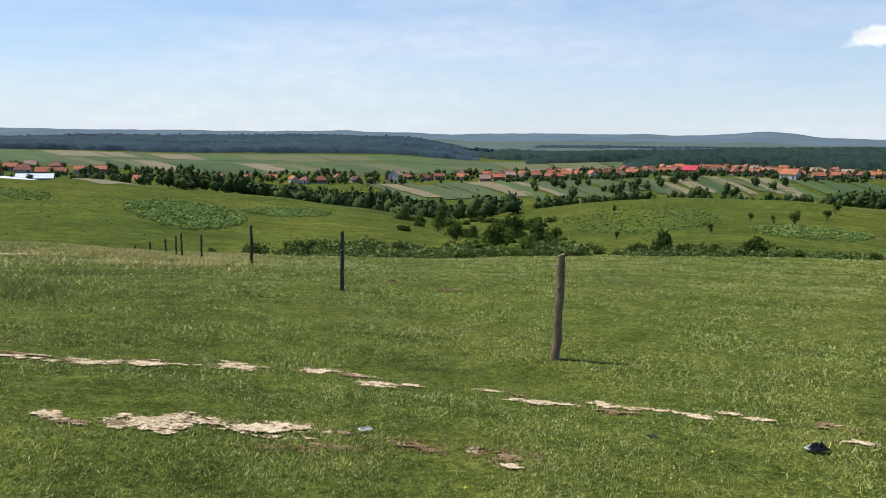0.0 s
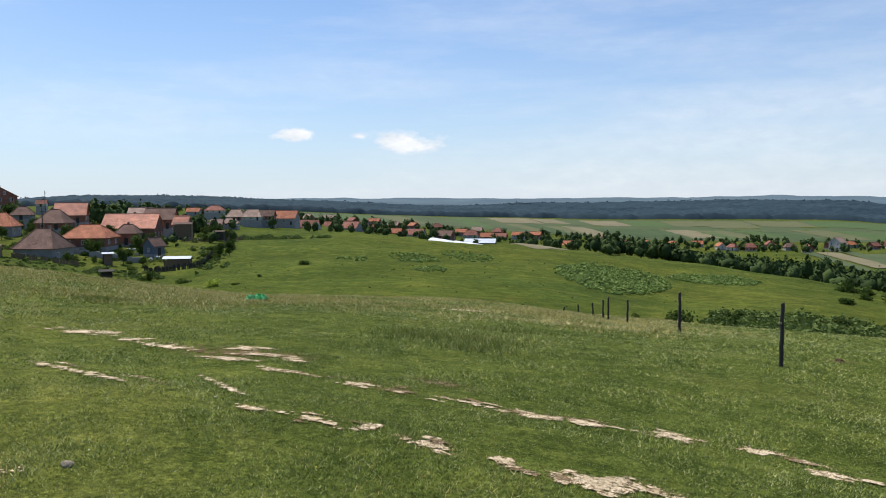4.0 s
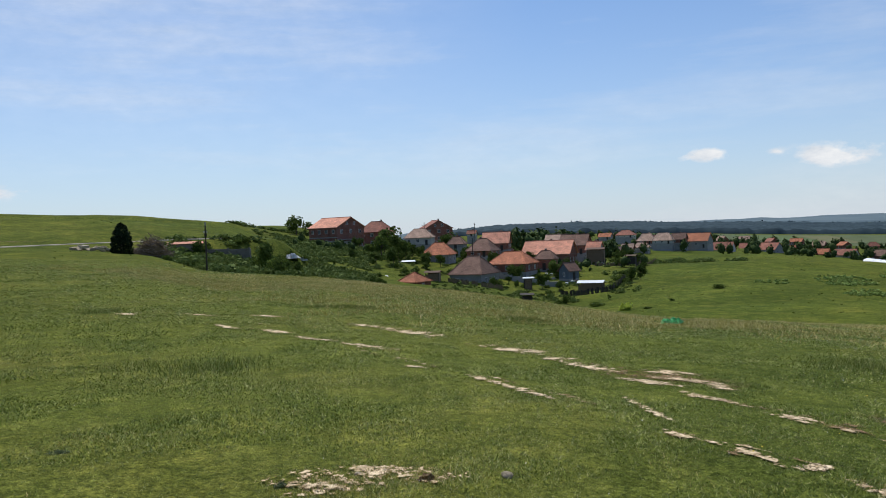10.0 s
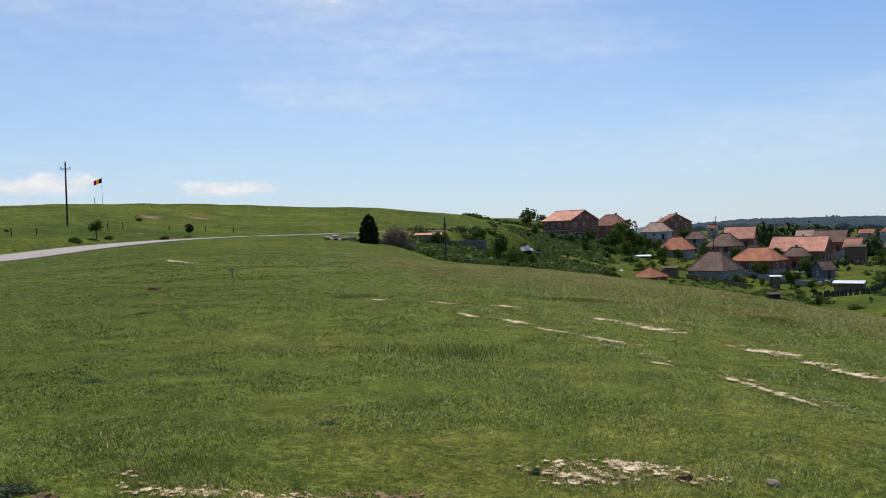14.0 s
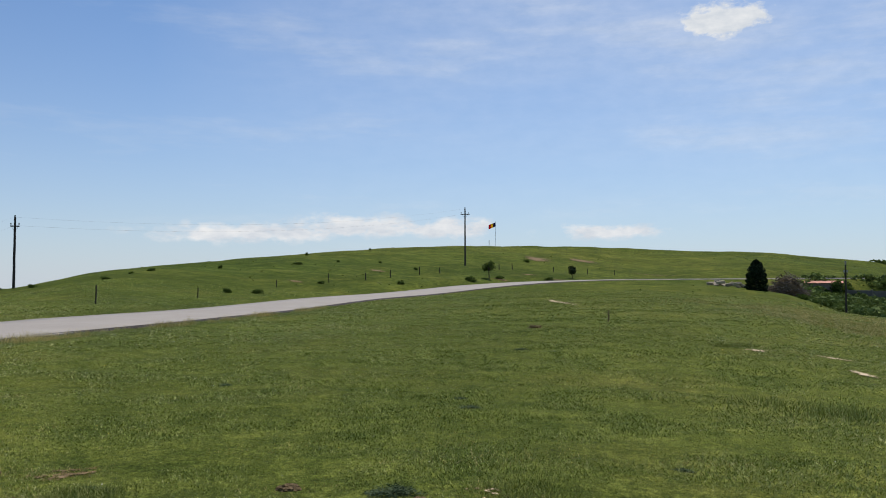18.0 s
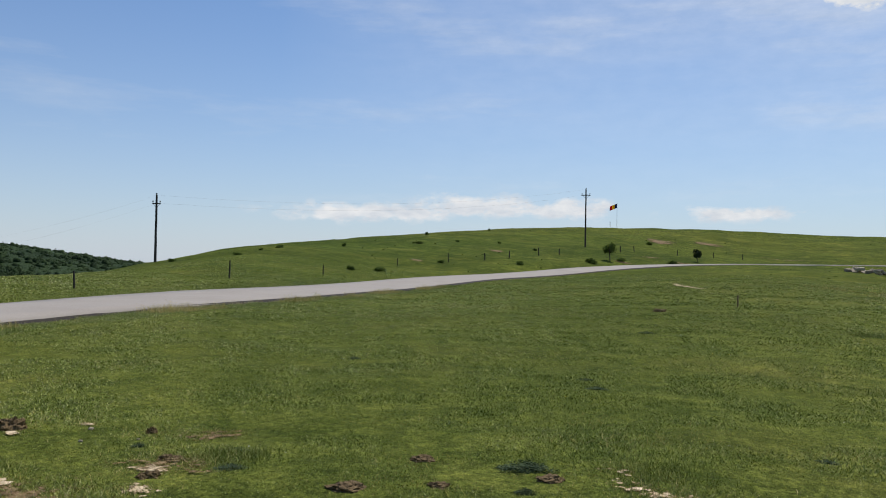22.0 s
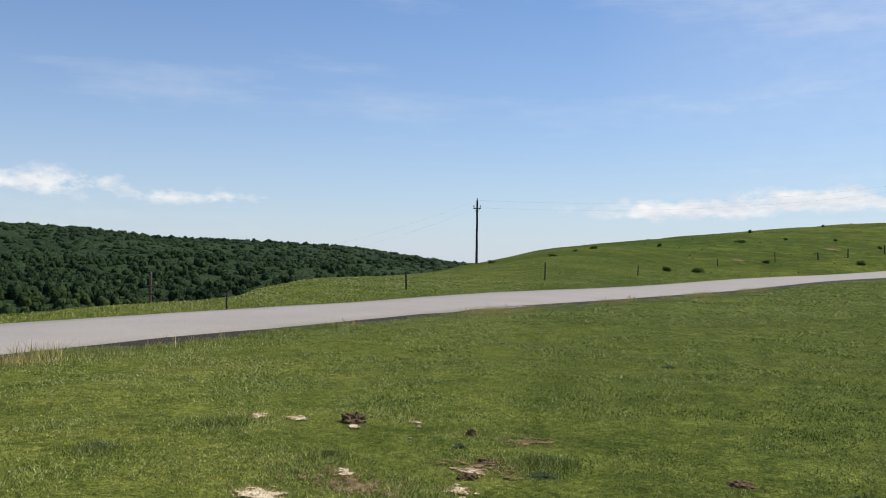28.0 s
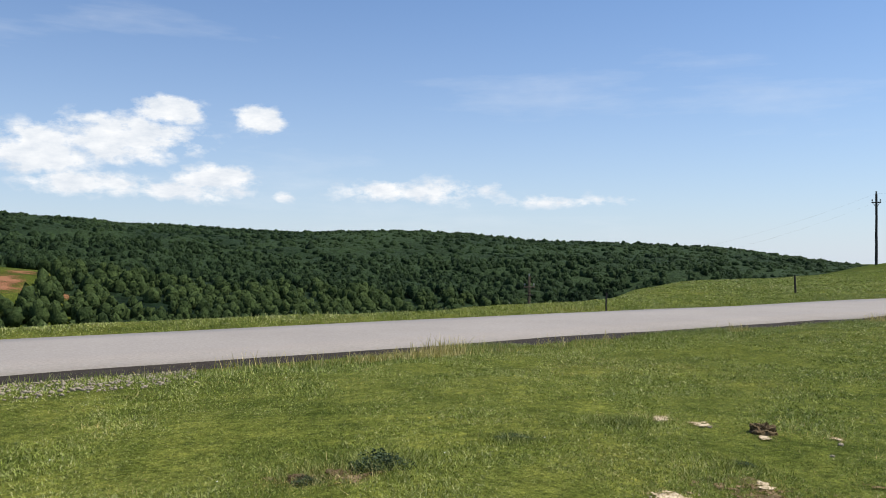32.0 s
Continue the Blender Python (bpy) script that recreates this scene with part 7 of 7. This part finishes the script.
plank_fence(48.8, 196, 45.2, 192, 1.3, WOOD_DARK, "old dark plank fence along the yards", 0.12)
plank_fence(45.2, 192, 43.4, 250, 1.5, WOOD_DARK, "old dark leaning fence between yard and pasture", 0.15)
plank_fence(43.4, 250, 42.3, 292, 1.6, WOOD_GREY, "grey board fence at the pasture's upper edge", 0.08)
plank_fence(56.4, 203, 52.6, 196, 1.2, WOOD_GREY, "grey paling fence below the houses", 0.1)
plank_fence(47.8, 262, 44.6, 258, 1.0, WOOD_GREY, "low grey paling fence in a garden", 0.3)
for k in range(7):
    a, d = 52.9 - k * 0.62, 222 - k * 1.5
    x, y = spot(a, d)
    ob = part("yard_wall", boxed(-1.25, -0.1, -1.2, 1.25, 0.1, 1.35, bevel=0.02), CONCRETE)
    ob.matrix_world = Matrix.Translation((x, y, ground(x, y))) @ pose(0, 0, 0, 0, 0, a - 4)
    tagged(ob, "grey concrete panel of a yard wall", "wall", "yard wall panels")
rng = random.Random(8)
for k in range(14):
    a, d = rng.uniform(47.6, 50.6), rng.uniform(214, 236)
    x, y = spot(a, d)
    ob = part("yard_junk", boxed(-rng.uniform(0.3, 0.7), -0.3, -0.1, rng.uniform(0.3, 0.7), 0.4, rng.uniform(0.3, 0.9), bevel=0.08), rng.choice((PLASTIC_WHITE, CONCRETE, DEADWOOD, METAL_ROOF)))
    ob.matrix_world = Matrix.Translation((x, y, ground(x, y))) @ pose(0, 0, 0, rng.uniform(-15, 15), rng.uniform(-15, 15), rng.uniform(0, 180))
    tagged(ob, "odd box of stored scrap in a farmyard", "scrap", "yard scrap")

# ------------------------------------------------------------------ road edge
line = ROAD_LINE
d = np.gradient(line[:, :2], axis=0)
d /= np.hypot(*d.T)[:, None]
ROAD_SIDE = np.stack([-d[:, 1], d[:, 0]], -1)
NEAR_SIDE = np.where((ROAD_SIDE * -line[:, :2]).sum(1) > 0, 1.0, -1.0)[:, None] * ROAD_SIDE


def shoulder():
    verts, faces = [], []
    for k in range(30, 200):
        p, s = line[k], NEAR_SIDE[k]
        wob = 0.10 * float(value_noise(np.array([k * 0.6]), np.array([2.0]), 31)[0])
        for o, dz in ((-0.1, -0.05), (0.0, -0.08), (0.1 + wob * 0.6, -0.10), (0.25 + wob, -0.15)):
            o += LINE_HALF[k]
            verts.append((p[0] + s[0] * o, p[1] + s[1] * o, p[2] + EYE + dz + 0.03))
    for k in range(169):
        for q in range(3):
            a = k * 4 + q
            faces.append((a, a + 1, a + 5, a + 4))
    me = mesh_from("road_shoulder", verts, np.array(faces), GRAVEL_EDGE, True)
    tagged(new("road_shoulder", me), "dark crumbling asphalt edge of the road", "road edge", kind="structure")


shoulder()


def near_road(rng, n, lo, hi, s0, s1, side=1):
    """Places beside the road between two stretches of its length and offsets from its middle."""
    k = rng.uniform(s0, s1, n)
    i = np.clip(k.astype(int), 0, len(line) - 2)
    f = k - i
    p = line[i, :2] * (1 - f)[:, None] + line[i + 1, :2] * f[:, None]
    return p + side * NEAR_SIDE[i] * (rng.uniform(lo, hi, n) + LINE_HALF[i] - 2.6)[:, None]


def index_at(s):
    """Index on the centre line at s metres along from abreast of the standing place."""
    u = np.array(spot(98.0, 1.0))
    return float(np.argmin(np.abs(line[:, :2] @ u - s)))


def scattered_stones():
    rng = np.random.default_rng(3)
    bm = stone_mesh(4, 0.7)
    bmesh.ops.triangulate(bm, faces=bm.faces)
    bm.free()
    bm = bmesh.new()
    bmesh.ops.create_icosphere(bm, subdivisions=1, radius=1)
    for v in bm.verts:
        v.co *= 1 + 0.35 * noise.noise(v.co * 2.3)
    body, tris = np.array([v.co for v in bm.verts]), np.array([[v.index for v in f.verts] for f in bm.faces])
    bm.free()
    i0, i1 = sorted((index_at(-9), index_at(3.5)))
    p = near_road(rng, 2600, 2.95, 3.05, i0, i1)
    p = p + (-p / np.hypot(*p.T)[:, None]) * (rng.uniform(0, 1, (2600, 1)) ** 1.6) * 2.0
    z = ground_many(p[:, 0], p[:, 1])
    s = rng.uniform(0.008, 0.028, 2600) * rng.uniform(0.6, 1.2, 2600)
    out = [(0, p[k, 0], p[k, 1], z[k] + s[k] * 0.4, s[k] * 1.2, s[k], s[k] * 0.8, rng.uniform(0, 6)) for k in range(2600)]
    me = mesh_from("roadside_gravel", *merged([(body, tris)], out), STONE, True)
    tagged(new("roadside_gravel", me), "pale loose gravel stones spilled along the road edge", "gravel", kind="stuff")


scattered_stones()

# ------------------------------------------------------------------ grass


def grass_material(name, dark, green, dry, stops):
    """Blades: green or dried by place at four sizes, every blade its own tone."""
    mat, nodes, links, bsdf = material(name, 0.8)
    bsdf.inputs["Specular IOR Level"].default_value = 0.04
    geo = nodes.new("ShaderNodeNewGeometry")
    total = None
    for source, gain in ((geo.outputs["Random Per Island"], 1.0), (0.16, 1.0), (1.7, 0.5), (7.0, 0.7)):
        if isinstance(source, float):
            source = noise_node(nodes, links, source, 5, 0.65, geo.outputs["Position"]).outputs["Fac"]
        s = nodes.new("ShaderNodeMath")
        s.operation = "MULTIPLY_ADD"
        links.new(source, s.inputs[0])
        s.inputs[1].default_value = gain / 3.2
        if total is not None:
            links.new(total, s.inputs[2])
        else:
            s.inputs[2].default_value = 0
        total = s.outputs[0]
    # light put into the colour: paler, yellower blades either side of the sun's bearing
    xyz = nodes.new("ShaderNodeSeparateXYZ")
    links.new(geo.outputs["Position"], xyz.inputs[0])
    side = nodes.new("ShaderNodeMath")
    side.operation = "ABSOLUTE"
    links.new(xyz.outputs["Y"], side.inputs[0])
    side_light = nodes.new("ShaderNodeMapRange")
    side_light.inputs["From Min"].default_value, side_light.inputs["From Max"].default_value, side_light.inputs["To Max"].default_value = 1.5, 7.0, 0.055
    links.new(side.outputs[0], side_light.inputs["Value"])
    lightened = nodes.new("ShaderNodeMath")
    links.new(total, lightened.inputs[0])
    links.new(side_light.outputs["Result"], lightened.inputs[1])
    col = ramp(nodes, links, lightened.outputs[0], list(zip([q for q in stops], (dark, green, dry)))).outputs["Color"]
    links.new(col, bsdf.inputs["Base Color"])
    tr = nodes.new("ShaderNodeBsdfTranslucent")
    links.new(col, tr.inputs["Color"])
    mx = nodes.new("ShaderNodeMixShader")
    mx.inputs[0].default_value = 0.04
    links.new(bsdf.outputs[0], mx.inputs[1])
    links.new(tr.outputs[0], mx.inputs[2])
    links.new(mx.outputs[0], nodes["Material Output"].inputs["Surface"])
    return mat


GRASS = grass_material("grass_blades", (0.060, 0.088, 0.020), (0.300, 0.350, 0.074), (0.58, 0.55, 0.27), (0.32, 0.53, 0.74))
GRASS_TALL = grass_material("seeding_grass", (0.14, 0.135, 0.03), (0.42, 0.345, 0.092), (0.80, 0.65, 0.31), (0.30, 0.48, 0.67))
WEEDS = grass_material("weed_blades", (0.070, 0.100, 0.022), (0.240, 0.275, 0.062), (0.52, 0.48, 0.20), (0.32, 0.53, 0.76))


def blades(name, xy, height, width, lean, mat, label, seed, by_distance=0.0):
    rng = np.random.default_rng(seed)
    n = len(xy)
    z = ground_many(xy[:, 0], xy[:, 1])
    h = rng.uniform(*height, n) * (0.7 + 0.5 * value_noise(xy[:, 0] / 0.7, xy[:, 1] / 0.7, 41).clip(-0.6, 1))
    a, b = rng.uniform(0, 6.283, n), rng.uniform(0, 6.283, n)
    w = rng.uniform(*width, n) / 2
    if by_distance:
        far = np.clip(np.hypot(*xy.T), 2.5, 48)
        h, w = h * (1 + by_distance * far), w * far
    tip = rng.uniform(0, lean, n) * h
    base = np.c_[xy, z - 0.005]
    side = np.c_[np.cos(a) * w, np.sin(a) * w, np.zeros(n)]
    top = base + np.c_[np.cos(b) * tip, np.sin(b) * tip, h]
    v = np.stack([base - side, base + side, top], 1).reshape(-1, 3)
    me = mesh_from(name, v, np.arange(3 * n).reshape(-1, 3), mat)
    return tagged(new(name, me), label, "grass", kind="stuff")


def meadow_places(rng, n, r0, r1, az0=-34, az1=188, keep_bare=True, lean=2.0):
    """Places on the turf; lean 2 spreads them evenly, lower values crowd them near the standing place."""
    a = np.radians(rng.uniform(az0, az1, n))
    r = rng.uniform(*sorted((r0 ** lean, r1 ** lean)), n) ** (1 / lean)
    xy = np.c_[-r * np.sin(a), r * np.cos(a)]
    gap, _ = road_gap(xy[:, 0], xy[:, 1])
    ok = gap > 3.0
    if keep_bare:
        cell = ((xy + 40) / 0.04).astype(int)
        inside = (np.abs(xy) < 39.9).all(1)
        bare = np.full(n, -2.0)
        bare[inside] = BARE[cell[inside, 0], cell[inside, 1]]
        ok &= bare + rng.uniform(-0.9, 0.35, n) < 0.1
    return xy[ok]


def grow():
    rng = np.random.default_rng(17)
    xy = meadow_places(rng, 1800000, 2.5, 85, lean=-0.2)
    clump = value_noise(xy[:, 0] / 0.13, xy[:, 1] / 0.13, 46) + 0.8 * value_noise(xy[:, 0] / 0.5, xy[:, 1] / 0.5, 47) + 0.5 * value_noise(xy[:, 0] / 2.1, xy[:, 1] / 2.1, 48)
    xy = xy[clump + rng.uniform(-0.9, 0.9, len(xy)) > -0.85]
    blades("meadow_grass", xy, (0.009, 0.023), (0.0009, 0.0021), 1.8, GRASS, "short grazed meadow grass in small clumps", 1, 0.06)
    # rough straw round the heaps and bare spots of the foreground
    spots = [(a, d, 0.3, 260) for a, d, w, h in HEAPS] + [(row[0], row[1], max(row[2], row[3]) * 1.2, int(1100 * max(row[2], row[3]))) for row in WORN + WORN_MORE + BROWN + FAINT if row[1] < 9]
    xy = np.concatenate([np.array(spot(a, d)) + rng.normal(0, 0.6, (n, 2)) * r for a, d, r, n in spots])
    blades("rough_straw", xy, (0.02, 0.07), (0.0025, 0.005), 1.8, GRASS_TALL, "rough straw and tufts round bare ground", 10)
    # ragged tufts that hang over the rims of the worn patches
    xy = meadow_places(rng, 900000, 4.5, 22, -30, 150, False, 1.0)
    cell = ((xy + 40) / 0.04).astype(int)
    bare = BARE[cell[:, 0], cell[:, 1]]
    xy = xy[(bare > -0.75) & (bare < 0.35)]
    blades("rim_grass", xy, (0.02, 0.05), (0.004, 0.009), 1.6, GRASS, "ragged grass hanging over the rims of worn soil", 12)
    # rank growth: azimuth, distance, spread, number of blades
    rank = [(28.3, 15.4, 1.0, 2200), (31.0, 16.2, 0.8, 1200), (27.3, 13.8, 0.7, 900), (24.5, 18.5, 0.8, 900), (74.7, 13.1, 0.9, 700), (73.0, 12.4, 0.7, 500), (64.0, 27.5, 0.9, 2600), (-12.97, 21, 0.55, 2000), (51.7, 26, 0.6, 1500),
            (79.5, 24, 0.5, 900), (150.3, 6.9, 0.2, 1100), (159.5, 6.1, 0.3, 1300), (164.0, 5.9, 0.25, 900), (143.0, 7.8, 0.25, 1000), (135.5, 6.6, 0.25, 800), (120.7, 6.6, 0.25, 900), (66.0, 5.6, 0.3, 900), (92.5, 6.2, 0.3, 900)]
    xy = np.concatenate([np.array(spot(a, d)) + rng.normal(0, 0.6, (n, 2)) * r for a, d, r, n in rank])
    far = np.hypot(*xy.T) > 11
    blades("rank_growth", xy[far], (0.05, 0.15), (0.010, 0.022), 1.1, WEEDS, "rank clumps of olive green weeds in the meadow", 13)
    blades("rank_growth", xy[~far], (0.03, 0.085), (0.004, 0.009), 1.5, WEEDS, "rank clumps of darker grass and herbs in the turf", 14)
    # tall drying grass on the brow and clumps in the turf
    xy = meadow_places(rng, 300000, 20, 66, 4, 86, False)
    d = np.hypot(*xy.T)
    az = np.degrees(np.arctan2(-xy[:, 0], xy[:, 1]))
    want = value_noise(xy[:, 0] / 7, xy[:, 1] / 7, 51) + 0.5 * value_noise(xy[:, 0] / 1.7, xy[:, 1] / 1.7, 56) + 0.04 * (d - 36) - 0.1 * np.clip(az - 70, 0, 20) - 0.1 * np.clip(16 - az, 0, 20) > -0.05 + rng.uniform(-0.4, 0.4, len(d))
    blades("brow_grass", xy[want], (0.05, 0.19), (0.012, 0.03), 1.5, GRASS_TALL, "tall yellowing grass along the brow", 4)
    xy = meadow_places(rng, 90000, 4, 16)
    want = value_noise(xy[:, 0] / 0.5, xy[:, 1] / 0.5, 52) + 0.7 * value_noise(xy[:, 0] / 2.6, xy[:, 1] / 2.6, 53) > 0.75
    blades("grass_tufts", xy[want], (0.03, 0.075), (0.003, 0.007), 2.0, GRASS_TALL, "longer tufts of drying grass", 5)
    # verges of the road
    i0, i1 = sorted((index_at(-14), index_at(60)))
    xy = near_road(rng, 30000, 2.9, 3.9, i0, i1)
    want = value_noise(xy[:, 0] / 1.6, xy[:, 1] / 1.6, 54) > -0.05
    s = xy @ np.array(spot(98.0, 1.0))
    way = np.degrees(np.arctan2(-xy[:, 0], xy[:, 1])) % 360
    want &= (s > 3.0) & ((way < 135) | ((way > 152.5) & (way < 160.5)) | (rng.uniform(0, 1, len(s)) < 0.15))
    blades("verge_grass", xy[want], (0.10, 0.36), (0.008, 0.016), 0.9, GRASS_TALL, "tall dry grass fringing the road", 6)
    xy = near_road(rng, 30000, 2.7, 4.6, i0, i1, -1)
    blades("far_verge_grass", xy, (0.04, 0.17), (0.012, 0.022), 1.2, GRASS, "rank grass on the road's far verge", 7)
    xy = near_road(rng, 34000, 2.75, 4.5, i0, sorted((index_at(-14), index_at(60)))[1])
    more = near_road(rng, 30000, 2.72, 3.15, i0, i1)
    more = np.r_[more, near_road(rng, 22000, 2.66, 3.2, *sorted((index_at(-6), index_at(16))))]
    more = more[(np.degrees(np.arctan2(-more[:, 0], more[:, 1])) % 360 < 161) & (value_noise(more[:, 0] / 0.9, more[:, 1] / 0.9, 58) > -0.35)]
    blades("verge_fringe", more, (0.04, 0.15), (0.006, 0.012), 1.1, GRASS, "ragged grass growing over the asphalt's edge", 9)
    blades("verge_turf", xy, (0.04, 0.12), (0.008, 0.016), 0.9, GRASS, "green grass beside the road", 8)


grow()


def flowers():
    """White and yellow flower heads sprinkled through the turf."""
    rng = np.random.default_rng(29)
    for name, n, r0, r1, col, size, label in (("white_flowers", 1500, 3, 36, (0.62, 0.62, 0.56), 0.0055, "tiny white clover heads in the turf"),
                                              ("yellow_flowers", 1300, 4, 50, (0.6, 0.45, 0.05), 0.007, "tiny yellow flowers in the meadow")):
        xy = meadow_places(rng, n, r0, r1)
        m = len(xy)
        z = ground_many(xy[:, 0], xy[:, 1]) + rng.uniform(0.03, 0.08, m)
        s = size * rng.uniform(0.7, 1.5, m) * np.clip(np.hypot(*xy.T) / 12, 1, 1.8)
        a = rng.uniform(0, 6.28, m)
        t, b = np.c_[np.cos(a) * s, np.sin(a) * s, s * 0.3], np.c_[-np.sin(a) * s, np.cos(a) * s, s * 0.4]
        c = np.c_[xy, z]
        v = np.stack([c - t, c - b, c + t, c + b], 1).reshape(-1, 3)
        mat = surface(name, tuple(q * 0.9 for q in col), col, 3, 0.8, 4, 0, 0)
        tagged(new(name, mesh_from(name, v, np.arange(4 * m).reshape(-1, 4), mat)), label, "flowers", kind="stuff")


flowers()


def clods():
    """Crumbs of dry soil lying on the worn patches."""
    rng = np.random.default_rng(61)
    bm = bmesh.new()
    bmesh.ops.create_icosphere(bm, subdivisions=1, radius=1)
    for v in bm.verts:
        v.co *= 1 + 0.4 * noise.noise(v.co * 2.1)
    body, tris = np.array([v.co for v in bm.verts]), np.array([[v.index for v in f.verts] for f in bm.faces])
    bm.free()
    xy = meadow_places(rng, 500000, 4.5, 20, -30, 150, False, 1.0)
    cell = ((xy + 40) / 0.04).astype(int)
    xy = xy[BARE[cell[:, 0], cell[:, 1]] > 0.45][:3000]
    z = sheet_z(xy[:, 0], xy[:, 1]) + 0.012
    s = rng.uniform(0.002, 0.006, len(xy)) * rng.uniform(0.6, 1.6, len(xy)) * np.clip(np.hypot(*xy.T) / 9, 1, 1.6)
    out = [(0, xy[k, 0], xy[k, 1], z[k], s[k] * 1.3, s[k], s[k], rng.uniform(0, 6)) for k in range(len(xy))]
    me = mesh_from("soil_clods", *merged([(body, tris)], out), SOIL, True)
    tagged(new("soil_clods", me), "dry pale clods of soil scattered over worn ground", "clods", kind="stuff")


clods()
